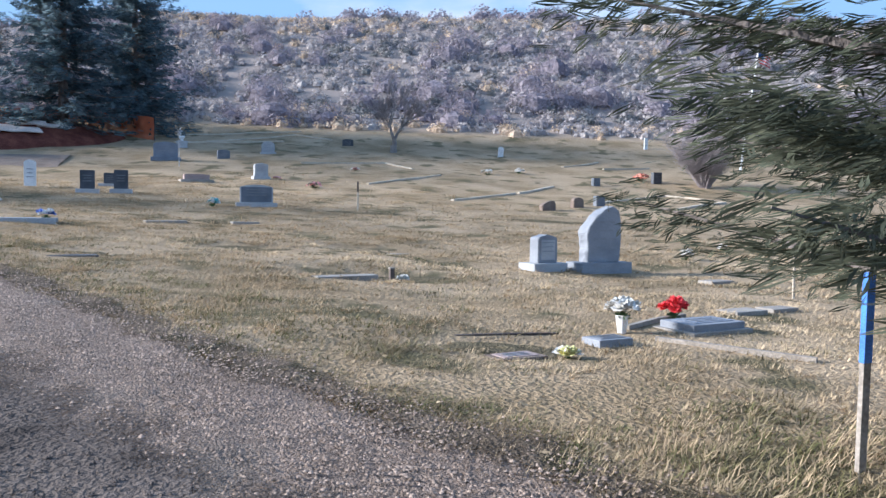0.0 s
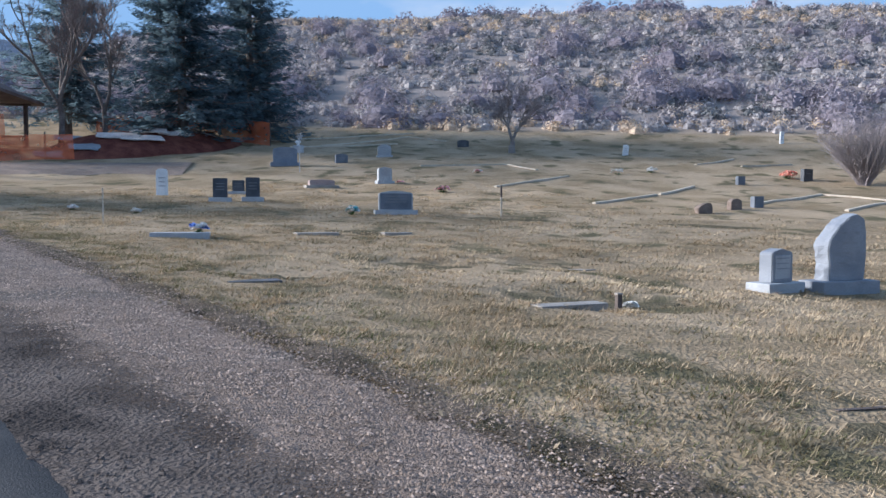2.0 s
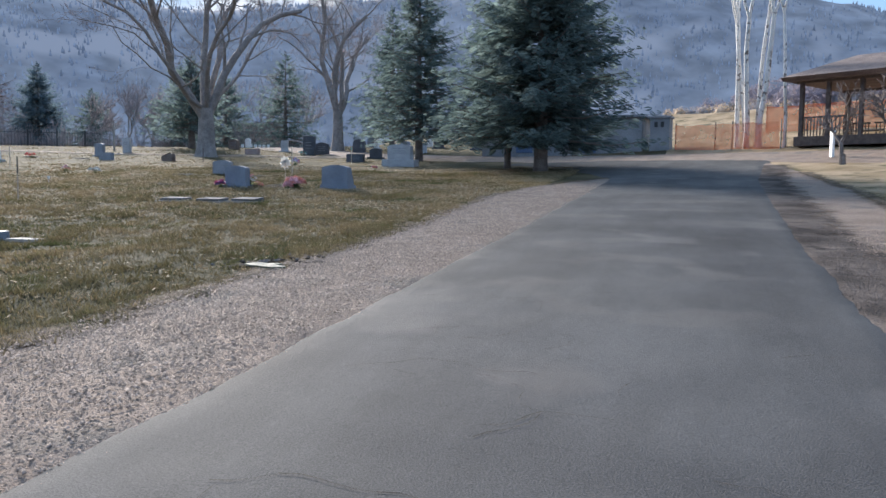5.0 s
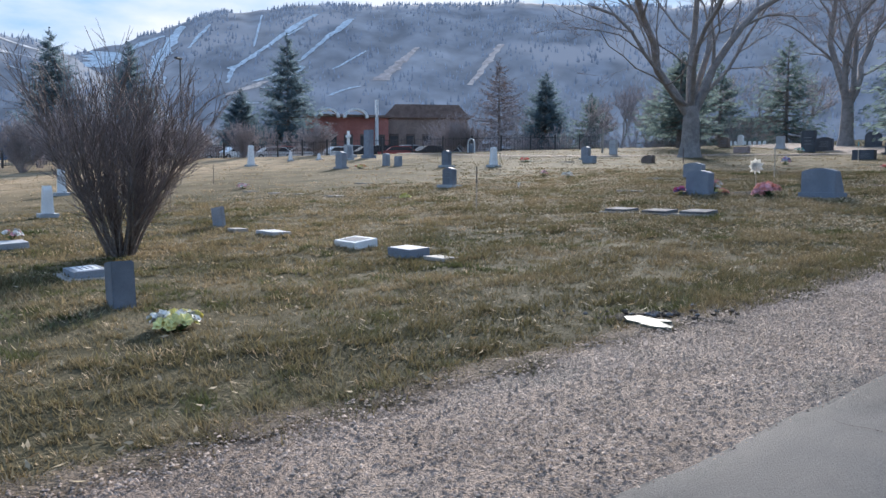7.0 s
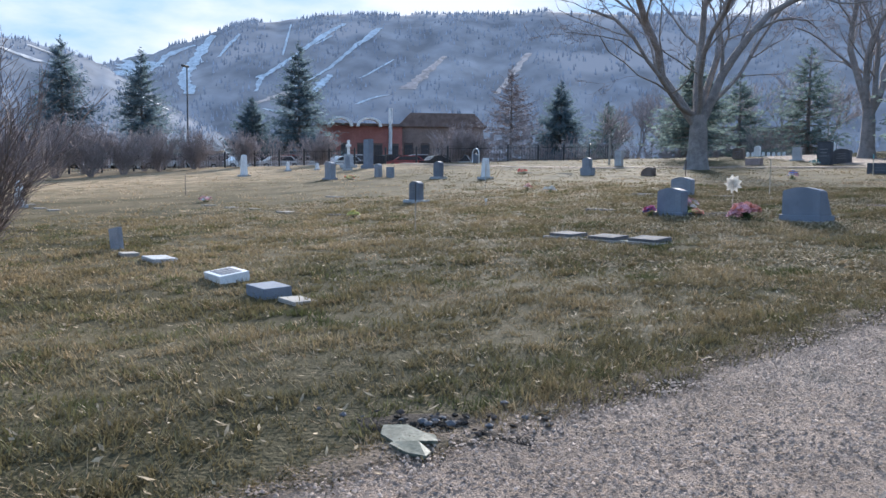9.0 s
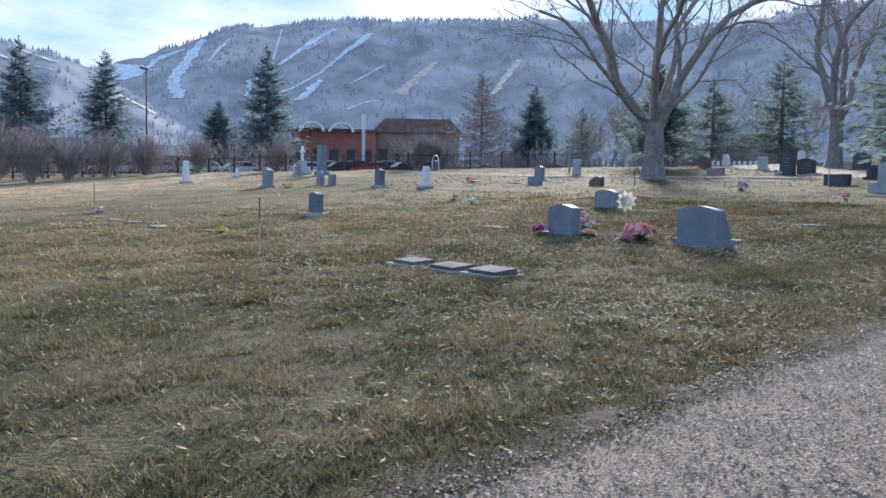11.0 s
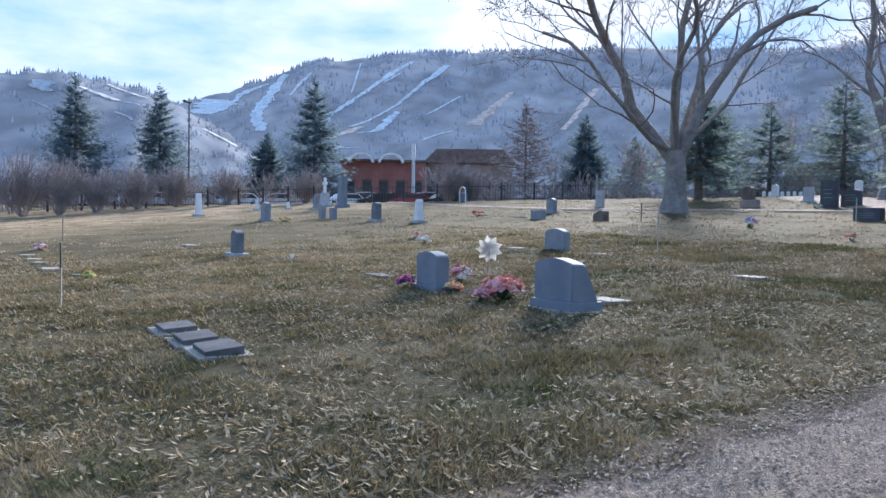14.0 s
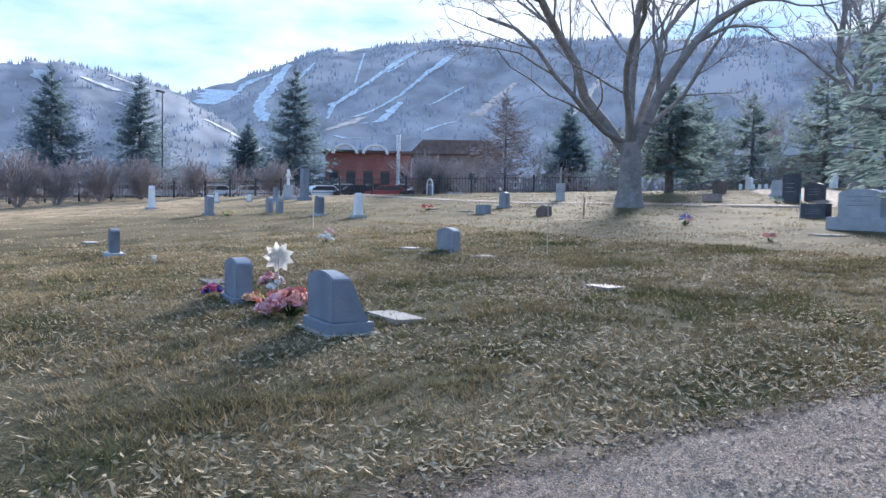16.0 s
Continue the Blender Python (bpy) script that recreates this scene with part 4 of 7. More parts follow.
for i, (az, d, h, r, lab) in enumerate(((223.2, 105, 16.0, 6.8, "hazy spruce behind the iron fence"), (218.0, 112, 16.5, 6.6, "hazy spruce behind the iron fence"), (210.8, 106, 10.2, 5.8, "small spruce beside the car park"),
                                        (207.6, 103, 17.2, 7.0, "tall dark spruce beside the car park"), (188.2, 98, 11.5, 5.6, "spruce in the hedge line"))):
    conifer("spruce", *seen_from(az, d), h, r, 0.9, 0.25, "needles_blue", lab, 30 + i, 30, 15, 13, 0.3, cap=0.9)

# bare trees
bare_tree("bare_tree", -2.9, 44.1, "small bare multi-stemmed tree at the hill's foot", 41, 0.15, 0.75, 6, (2, 3, 3), 0.5, 1.1, 0.86, 0.8, "bark_pale", "twig_mauve", scale=1.25, thin=0.011)
def forked_tree(name, x, y, rz, label, seed, fork, r, limbs, depth=4, thin=0.013):
    """An old tree: a thick flared trunk that forks low into long rising limbs."""
    rnd = random.Random(seed)
    root = thing(name, x, y, ground(x, y) - 0.05, rz, label, "tree", "bare trees")
    segs = []

    def grow(p, d, length, rad, k):
        steps = 7 if k == 0 else 5 if k == 1 else 4
        for i in range(steps):
            jit = 0.19 if k < 2 else 0.2
            d = (d + Vector((rnd.gauss(0, jit), rnd.gauss(0, jit), rnd.gauss(0, jit) + (0.05 if k < 2 else 0.02)))).normalized()
            q = p + d * (length / steps)
            nr = max(thin * 0.7, rad * (0.90 if k == 0 else 0.84))
            segs.append((p.copy(), q.copy(), rad, nr, k))
            if k < depth and i >= 1:
                for _ in range(2 if rnd.random() < 0.3 else 1):
                    side = d.orthogonal().normalized()
                    side.rotate(Matrix.Rotation(rnd.uniform(0, 6.28), 3, d))
                    nd = (d + side * rnd.uniform(0.5, 1.0) + Vector((0, 0, 0.12))).normalized()
                    grow(q, nd, length * rnd.uniform(0.34, 0.56) * (1.15 - 0.5 * i / steps), max(thin, nr * rnd.uniform(0.36, 0.52)), k + 1)
            p, rad = q, nr
    trunk = [(Vector((0, 0, -0.3)), Vector((0, 0, 0.25)), r * 1.75, r * 1.35, 0), (Vector((0, 0, 0.25)), Vector((0.02, 0, 0.9)), r * 1.35, r * 1.08, 0),
             (Vector((0.02, 0, 0.9)), Vector((0.05, 0, fork * 0.7)), r * 1.08, r * 0.98, 0), (Vector((0.05, 0, fork * 0.7)), Vector((0, 0, fork + 0.25)), r * 0.98, r * 0.85, 0)]
    for start, az, tilt, length, rad in limbs:
        a, t = radians(az), radians(tilt)
        d = Vector((math.cos(a) * math.sin(t), math.sin(a) * math.sin(t), math.cos(t)))
        grow(Vector((0, 0, start)) + Vector((d.x, d.y, 0)) * r * 0.4, d, length, rad, 0)
    for part_name, g, n, mt in (("trunk", trunk, 14, "bark_pale"), ("limb_frame", [q for q in segs if q[4] <= 1], 7, "bark_pale"), ("twig_canopy", [q for q in segs if q[4] > 1], 3, "twig_mauve")):
        V, q = limb_mesh(g, n)
        soup(part_name, V, q, mt, root, smooth=True)
    return root


forked_tree("bare_tree", -57.2, 10.7, 108, "large old bare cottonwood with a thick forked trunk", 42, 2.9, 0.52,
            ((2.6, 182, 38, 12.0, 0.29), (3.0, 150, 14, 11.0, 0.25), (2.7, 350, 43, 10.0, 0.30), (3.0, 20, 20, 11.0, 0.22), (3.0, 270, 30, 9.5, 0.19), (3.1, 195, 60, 9.5, 0.16), (3.3, 10, 62, 8.0, 0.14)))
forked_tree("bare_tree", -66, 22.0, 120, "tall bare cottonwood among headstones", 43, 3.0, 0.42,
            ((2.9, 180, 30, 8.5, 0.26), (3.0, 150, 8, 10.0, 0.26), (2.9, 0, 30, 8.5, 0.26), (3.0, 280, 28, 8.0, 0.2), (3.0, 60, 38, 7.0, 0.18)))
bare_tree("bare_tree", -25.6, 39.6, "tall bare tree beside the soil mound", 44, 0.16, 2.6, 6, (2, 3), 0.4, 1.2, 0.78, 0.8, "bark", "twig")
bare_tree("bare_tree", -24.3, 41.5, "tall bare tree beside the soil mound", 45, 0.14, 2.2, 6, (2, 2, 3), 0.4, 1.2, 0.78, 0.8, "bark", "twig")
bare_tree("bare_tree", -25.9, 29.8, "young bare tree beside a white sign", 46, 0.09, 1.1, 5, (2, 3), 0.6, 0.6, 0.74, 0.8, "bark", "twig")
bare_tree("bare_tree", -26.1, 32.6, "young bare tree in front of the shelter", 47, 0.09, 1.2, 5, (2, 3), 0.6, 0.6, 0.74, 0.8, "bark", "twig")
x, y = seen_from(192.5, 86)
conifer("larch_tree", x, y, 11.6, 5.4, 1.2, 0.2, "twig_mauve", "pale leafless larch by the lodge", 48, 24, 10, 10, 0.2)
for i, (az, d, sc) in enumerate(((186.5, 84, 1.0), (182.8, 92, 1.15), (175.0, 96, 1.1), (190.2, 100, 0.9), (180.6, 98, 1.0), (177.4, 92, 0.9), (173.2, 90, 1.1), (184.2, 104, 1.1), (195.6, 98, 0.7), (169.8, 96, 1.1))):
    x, y = seen_from(az, d)
    bare_tree("bare_tree", x, y, "bare grey tree behind the far hedge", 80 + i, 0.18, 1.9, 5, (2, 3), 0.4, 1.2, 0.82, 0.78, "bark_pale", "twig_mauve", scale=sc * 1.3, thin=0.02)
for i, (az, d, h, r) in enumerate(((179.2, 84, 10.5, 5.6), (176.0, 80, 9.5, 5.0), (171.6, 74, 10.5, 5.2), (184.8, 96, 8.5, 4.2))):
    conifer("spruce", *seen_from(az, d), h, r, 1.3, 0.25, "needles", "dark spruce behind the far graves", 90 + i, 22, 11, 10, 0.3)
for i, (dx, dy, lean, rr) in enumerate(((0, 0, -0.10, 0.13), (0.35, 0.25, -0.05, 0.12), (0.7, -0.1, 0.0, 0.14), (1.05, 0.3, 0.02, 0.12), (1.45, 0.0, 0.07, 0.15), (2.9, 0.2, 0.03, 0.09))):
    tr = bare_tree("birch_tree", -36.6 + dx, 35.0 + dy, "tall white-barked aspen in a clump", 60 + i, rr, 6.8, 4, (2, 3), 0.32, 1.5, 0.52, 0.62, "birch", "twig", "aspen clump", 0.05)
    tr.matrix_world = pose(-36.6 + dx, 35.0 + dy, ground(-36.6 + dx, 35.0 + dy) - 0.05, 0, math.degrees(lean), 0)
stem_bush("lilac_bush", 11.7, 35.9, "leafless pale pinkish many-stemmed bush", 51, 90, 2.6, 0.95, 0.026, "twig_mauve", "twig_mauve", 7)
stem_bush("lilac_bush", -18.9, -2.8, "dark leafless bush with many upright stems", 52, 54, 3.0, 0.72, 0.035, "bark", "twig", 7)

# bushes along the far iron fence
for i, (az, d, h) in enumerate(((229.0, 66, 3.8), (226.5, 67, 4.3), (224.4, 67, 4.0), (222.2, 68, 3.2), (219.6, 70, 3.4), (217.2, 71, 3.0), (213.8, 70, 2.8), (208.4, 68, 2.6), (198.2, 66, 3.0), (196.4, 67, 2.8))):
    x, y = seen_from(az, d)
    stem_bush("hedge_bush", x, y, "large leafless mauve shrub before the fence", 320 + i, 44, h, 0.9, 0.03, "twig_mauve", "twig_mauve", 6, "shrubs along the fence", 0.016)
for i in range(64):
    az = 230 - i * 0.95
    d = 75 + 4 * math.sin(i * 1.7) + (5 if az < 200 else 0)
    x, y = seen_from(az, d)
    if 199.5 < az < 206 or (196 < az < 214 and i % 2):
        continue
    stem_bush("hedge_bush", x, y, "leafless brown shrub along the fence", 300 + i % 5, 20, 2.5 + 1.0 * math.sin(i * 2.3), 0.9, 0.025, "twig_mauve", "twig_mauve", 2, "shrubs along the fence", 0.018)


def brush(name, count, region, size, material, label, seed, keep=None, leaf=0.10, per=230, rag=0.55, slim=0.6):
    """Clumps of brush on the hillside: domes of many small leaf scraps."""
    rng = np.random.default_rng(seed)
    out = []
    for _ in range(count):
        x, y = rng.uniform(*region[0]), rng.uniform(*region[1])
        if keep is not None and not keep(x, y, rng):
            continue
        s = rng.uniform(*size)
        n = int(per * s)
        a, c = rng.uniform(0, 2 * math.pi, n), rng.uniform(0.0, 1.0, n)
        lump = 1 + 0.28 * np.sin(a * 3 + x) * np.cos(c * 4 + y)
        rad = s * lump * (0.6 + 0.45 * rng.random(n) ** 0.7) * np.sqrt(1 - c * c * 0.9)
        p = np.stack([x + rad * np.cos(a), y + rad * np.sin(a), np.zeros(n)], 1)
        p[:, 2] = land(p[:, 0], p[:, 1]) + s * 0.95 * c * rng.uniform(0.8, 1.15, n)
        nrm = np.stack([rad * np.cos(a), rad * np.sin(a), s * (0.25 + c)], 1) + rng.normal(0, rag * s, (n, 3))
        nrm /= np.linalg.norm(nrm, axis=1)[:, None]
        e = np.cross(nrm, rng.normal(size=(n, 3)))
        e /= np.linalg.norm(e, axis=1)[:, None]
        d = np.cross(nrm, e)
        L = (leaf * rng.uniform(0.6, 1.5, n) * (0.6 + 0.5 * s))[:, None]
        d = d * np.sign(d[:, 2:3] + 1e-6)
        out.append(np.stack([p - e * L * slim - d * L * 0.5, p + e * L * slim - d * L * 0.5, p + d * L], 1))
        ca, cz = np.linspace(0, 2 * math.pi, 8)[:-1] + x, np.array([-0.15, 0.34, 0.56])
        cr = np.array([0.66, 0.56, 0.30]) * s
        ring = [[np.array([x + r * (1 + 0.15 * math.sin(3 * t + y)) * math.cos(t), y + r * (1 + 0.15 * math.sin(3 * t + y)) * math.sin(t), 0.0]) for t in ca] for r in cr]
        g0 = float(land(x, y))
        for rg, zz in zip(ring, cz):
            for q in rg:
                q[2] = g0 + zz * s * 0.92
        top = np.array([x, y, g0 + s * 0.64])
        for j in range(7):
            k = (j + 1) % 7
            for lo, hi in ((ring[0], ring[1]), (ring[1], ring[2])):
                out.append(np.array([[lo[j], lo[k], hi[k]], [lo[j], hi[k], hi[j]]]))
            out.append(np.array([[ring[2][j], ring[2][k], top]]))
    V = np.concatenate(out).reshape(-1, 3)
    return tagged(soup(name, V, np.arange(len(V)).reshape(-1, 3), material), label, "brush", kind="stuff")


hill_x = (-62, 62)
brush("sagebrush", 4600, (hill_x, (51.5, 98)), (0.3, 0.72), "sage", "grey sagebrush covering the hillside", 71, leaf=0.115, per=90)
brush("rabbitbrush", 2000, (hill_x, (50.5, 98)), (0.3, 0.75), "brush_tan", "tan dry brush on the hillside", 72, lambda x, y, g: 84 + 3 * math.sin(x / 9) < y < 93 or y < 54.5 or g.random() < 0.12, leaf=0.10, per=130)
brush("scrub_oak", 300, (hill_x, (50.5, 84)), (0.9, 2.2), "brush_mauve", "leafless mauve-brown scrub oak thickets", 73, lambda x, y, g: y < 60 or g.random() < 0.35, 0.16, 260, 0.8, 0.18)
brush("juniper", 320, (hill_x, (54, 96)), (0.4, 0.9), "brush_dark", "dark green low juniper on the hillside", 74)
brush("oak_ridge", 160, ((-70, 75), (97, 104)), (0.7, 2.0), "brush_mauve", "bare thickets along the hill crest", 75, lambda x, y, g: 0.5 + 0.5 * math.sin(x * 0.11 + 1.2) > g.random(), 0.12, 120)


# ---- gravestones ----
def outline(kind, w, h):
    a = w / 2
    if kind == "round":
        return [(-a, 0), (a, 0)] + [(a * math.cos(t), h - 0.28 * w + 0.28 * w * math.sin(t)) for t in np.linspace(0, math.pi, 13)]
    if kind == "serp":
        return [(-a, 0), (a, 0), (a, h * 0.86)] + [(a * (1 - 2 * t), h * (0.88 + 0.12 * math.sin(math.pi * t))) for t in np.linspace(0.08, 0.92, 9)] + [(-a, h * 0.86)]
    if kind == "peak":
        return [(-a, 0), (a, 0), (a, h * 0.84), (a * 0.9, h * 0.9), (0, h), (-a * 0.9, h * 0.9), (-a, h * 0.84)]
    if kind == "rough":
        return [(-a * 0.92, 0), (a * 0.9, 0), (a, h * 0.35), (a * 0.98, h * 0.72), (a * 0.85, h * 0.93), (a * 0.5, h), (a * 0.1, h * 0.96), (-a * 0.45, h * 0.82), (-a * 0.9, h * 0.62), (-a, h * 0.5), (-a * 0.93, h * 0.25)]
    return [(-a, 0), (a, 0), (a, h), (-a, h)]


def headstone(x, y, w, h, d, facing, label, mat="granite", top="flat", base=None, base_mat=None, panel=None, lean=0.0, slant=0.0, text=3, name="headstone", group="headstones", sink=0.06):
    """An upright stone whose face looks along the compass angle facing; base: (width, height, depth)."""
    root = thing(name, x, y, ground(x, y) - sink, facing + 90, label, "headstone", group)
    bh = 0.0
    if base:
        bw, bh, bd = base
        bh += sink
        part("base", made_box(-bw / 2, bw / 2, -bd / 2, bd / 2, 0, bh, bevel=0.012), base_mat or mat, root)
        bh -= 0.004
    o = outline(top, w, h + (0 if base else sink))
    bm = prism(o, -d / 2, d / 2, min(0.012, d * 0.1))
    if top == "rough":
        bmesh.ops.subdivide_edges(bm, edges=list(bm.edges), cuts=2, use_grid_fill=True)
        for v in bm.verts:
            k = 0.028 if abs(v.co.y) < d * 0.42 or v.co.y > 0 else 0.006
            v.co += Vector((noise.noise(v.co * 9), noise.noise(v.co * 8 + Vector((3, 0, 0))), noise.noise(v.co * 9 + Vector((0, 5, 0))))) * k
    for v in bm.verts:
        f = v.co.z / (h + sink)
        if slant and v.co.y < 0:
            v.co.y += max(slant, 0) * f
        if slant < 0 and v.co.y > 0:
            v.co.y += slant * f
        v.co.z += bh
    if lean:
        bmesh.ops.rotate(bm, cent=(0, 0, bh), matrix=Matrix.Rotation(radians(lean), 3, "Y"), verts=bm.verts)
    stone = part("stone", bm, mat, root)
    if panel:
        pm, px, pz0, pz1 = panel
        back = max(slant, 0) * (bh + h * (pz0 + pz1) / 2) / (h + sink) if slant else 0
        part("panel", made_box(-w * px, w * px, -d / 2 - 0.008 + back, -d / 2 + 0.02 + back, bh + h * pz0, bh + h * pz1, bevel=0.004), pm, stone)
    if text and slant <= 0:
        ink = "engraved_light" if mat in ("granite_dark", "granite_slate") or (panel and panel[0] in ("granite_dark", "granite_slate")) else "engraved"
        for i in range(text):
            f = 0.72 - i * 0.15
            ww = w * (0.30 - 0.05 * (i % 2))
            off = -d / 2 - (0.010 if panel else 0.002)
            part("inscription_line", made_box(-ww, ww, off, off + 0.008, bh + h * f - h * 0.014, bh + h * f + h * 0.014), ink, stone)
    return root


def marker(x, y, w, d, h, facing, label, mat="concrete", panel=None, tilt=0.0, name="grave_marker", edging=None):
    """A flat stone laid in the turf."""
    root = thing(name, x, y, ground(x, y), facing + 90, label, "grave marker", "flat grave markers")
    if edging:
        part("edging", made_box(-w / 2 - edging, w / 2 + edging, -d / 2 - edging, d / 2 + edging, -0.05, 0.02, bevel=0.008), "concrete", root, "pale concrete edging")
    bm = made_box(-w / 2, w / 2, -d / 2, d / 2, -0.06, h + 0.02, bevel=0.010)
    for v in bm.verts:
        v.co += Vector((noise.noise(v.co * 4 + Vector((x, y, 0))), noise.noise(v.co * 4 + Vector((y, x, 0))), 0)) * 0.008
    if tilt:
        bmesh.ops.rotate(bm, cent=(0, 0, 0), matrix=Matrix.Rotation(radians(tilt), 3, "X"), verts=bm.verts)
    slab = part("slab", bm, mat, root)
    if panel:
        p = made_box(-w * 0.38, w * 0.38, -d * 0.34, d * 0.34, h + 0.01, h + 0.026, bevel=0.004)
        if tilt:
            bmesh.ops.rotate(p, cent=(0, 0, 0), matrix=Matrix.Rotation(radians(tilt), 3, "X"), verts=p.verts)
        part("plaque", p, panel, slab)
        p = bmesh.new()
        for i in range(3):
            box(p, -w * 0.26, w * 0.26, d * (0.16 - 0.17 * i) - d * 0.03, d * (0.16 - 0.17 * i) + d * 0.03, h + 0.022, h + 0.030)
        if tilt:
            bmesh.ops.rotate(p, cent=(0, 0, 0), matrix=Matrix.Rotation(radians(tilt), 3, "X"), verts=p.verts)
        part("lettering", p, "engraved_light" if panel in ("bronze", "granite_dark", "granite_slate") else "engraved", slab)
    return root


BLOOMS = {}


def bloom_mesh(material, variant):
    """One cupped bloom, a metre wide, facing up."""
    if (material, variant) not in BLOOMS:
        rnd = random.Random(variant)
        bm = bmesh.new()
        for reach, lift, n in ((1.0, 0.25, 6), (0.6, 0.6, 5)):
            for j in range(n):
                t = j * 6.28 / n + rnd.random()
                d1, d2 = Vector((math.cos(t), math.sin(t), 0)), Vector((-math.sin(t), math.cos(t), 0))
                up = Vector((0, 0, lift))
                bm.faces.new([bm.verts.new(p) for p in (Vector((0, 0, 0)), d1 * 0.6 - d2 * 0.42 + up * 0.5, d1 * reach + up, d1 * 0.6 + d2 * 0.42 + up * 0.5)])
        me = bpy.data.meshes.new("bloom")
        bm.to_mesh(me)
        bm.free()
        me.materials.append(M[material])
        BLOOMS[(material, variant)] = me
    return BLOOMS[(material, variant)]


def flowers(x, y, w, h, mats, label, seed, name="flower_bouquet", vase=None, count=16, lift=0.0):
    """Artificial flowers: many little cupped blooms over a tuft of leaves."""
    rnd = random.Random(seed)
    root = thing(name, x, y, ground(x, y) + lift, 0, label, "flowers", "grave flowers")
    z0 = 0.0
    if vase:
        bm = bmesh.new()
        tube(bm, (0, 0, -0.04), (0, 0, vase * 0.5), 0.035, 0.05, 10)
        tube(bm, (0, 0, vase * 0.5 - 0.002), (0, 0, vase), 0.05, 0.062, 10)
        part("vase", bm, "white", root)
        z0 = vase * 0.8
    lf = bmesh.new()
    for _ in range(count):
        a, e = rnd.uniform(0, 6.28), rnd.uniform(0.3, 1.3)
        p = Vector((0, 0, z0 - 0.03))
        q = p + Vector((math.cos(a) * math.cos(e) * w * 0.42, math.sin(a) * math.cos(e) * w * 0.42, max(0.03, (h - z0) * math.sin(e) * 0.6)))
        s = (q - p).orthogonal().normalized() * 0.018
        m = (p + q) / 2 + Vector((0, 0, 0.02))
        lf.faces.new([lf.verts.new(v) for v in (p, m - s, q, m + s)])
    part("leaves", lf, "stem_green", root)
    for k, mt in enumerate(mats):
        for _ in range(max(4, int(count * 1.5) // len(mats))):
            a, rr = rnd.uniform(0, 6.28), math.sqrt(rnd.random()) * w * 0.5
            c = Vector((math.cos(a) * rr, math.sin(a) * rr, z0 + (h - z0) * (0.35 + 0.6 * rnd.random() * (1 - rr / w))))
            s = rnd.uniform(0.045, 0.075) * (1 + w * 0.5)
            nrm = Vector((math.cos(a) * rr, math.sin(a) * rr, 0.25)).normalized()
            bl = new("bloom", bloom_mesh(mt, rnd.randrange(3)))
            bl.parent = root
            bl.matrix_local = Matrix.Translation(c) @ nrm.to_track_quat("Z", "Y").to_matrix().to_4x4() @ Matrix.Rotation(a * 3, 4, "Z") @ Matrix.Scale(s, 4)
    return root


def stake(x, y, h, w, mat, tip, label, lean=(0, 0), group="survey stakes"):
    root = thing("wooden_stake", x, y, ground(x, y) - 0.05, 20, label, "stake", group)
    top = Vector((lean[0] * h, lean[1] * h, h + 0.05))
    bm = made_box(-w / 2, w / 2, -w * 0.3, w * 0.3, 0, h + 0.05, bevel=0.003)
    for v in bm.verts:
        v.co += Vector((lean[0], lean[1], 0)) * v.co.z
    shaft = part("shaft", bm, mat, root)
    if tip:
        bm = made_box(-w / 2 - 0.002, w / 2 + 0.002, -w * 0.3 - 0.002, w * 0.3 + 0.002, h * tip[1] + 0.05, h + 0.053, bevel=0.003)
        for v in bm.verts:
            v.co += Vector((lean[0], lean[1], 0)) * v.co.z
        part("painted_tip", bm, tip[0], shaft, "painted stake tip")
    return root


# ---- the graves north of the road ----
NF, SF = -60, -43
headstone(-13.6, 26.0, 0.36, 0.86, 0.10, -70, "white marble military tablet with a rounded top", "marble", "round")
headstone(-11.0, 24.4, 0.42, 0.58, 0.14, -72, "dark polished granite tablet on a pale base", "granite_dark", "flat", (0.66, 0.13, 0.34), "granite_light")
headstone(-10.25, 25.1, 0.42, 0.60, 0.14, -72, "dark polished granite tablet on a pale base", "granite_dark", "flat", (0.66, 0.13, 0.34), "granite_light")
headstone(-11.7, 27.7, 0.40, 0.38, 0.14, -72, "low dark granite stone behind twin tablets", "granite_dark", "flat", (0.75, 0.08, 0.32), "granite_light")
headstone(-5.4, 22.7, 0.92, 0.52, 0.16, NF - 12, "slate-green granite headstone with pale edges", "granite_light", "serp", (1.15, 0.13, 0.4), "granite_light", ("granite_slate", 0.46, 0.05, 0.86))
headstone(-7.6, 32.7, 0.56, 0.55, 0.22, NF, "pale granite stone with a peaked top", "granite_light", "peak", (0.7, 0.1, 0.4), None, None)
headstone(-9.3, 41.6, 0.68, 0.56, 0.2, NF - 10, "pale rounded stone at the upper row", "granite_light", "round", (0.8, 0.08, 0.35))
headstone(-10.9, 39.0, 0.60, 0.42, 0.2, NF, "small dark granite stone", "granite_slate", "serp")
headstone(-5.65, 45.8, 0.62, 0.38, 0.2, NF - 10, "small dark stone at the hill's foot", "granite_dark", "serp")
headstone(-13.2, 37.5, 1.1, 0.72, 0.25, NF - 10, "broad blue-grey granite stone with scrolled top", "granite_blue", "serp", (1.35, 0.14, 0.5))
headstone(-9.6, 30.6, 0.95, 0.22, 0.3, NF, "low rose granite stone on a pale base", "granite_rose", "serp", (1.25, 0.08, 0.5), "concrete", text=0)
headstone(3.0, 44.0, 0.32, 0.56, 0.1, NF, "small white leaning tablet", "marble", "round", lean=6)
headstone(12.1, 48.3, 0.27, 0.68, 0.1, NF, "small white upright tablet", "marble", "flat")
headstone(3.4, 26.4, 0.56, 0.32, 0.2, NF, "low rough brown stone", "stone_brown", "rough", text=0)
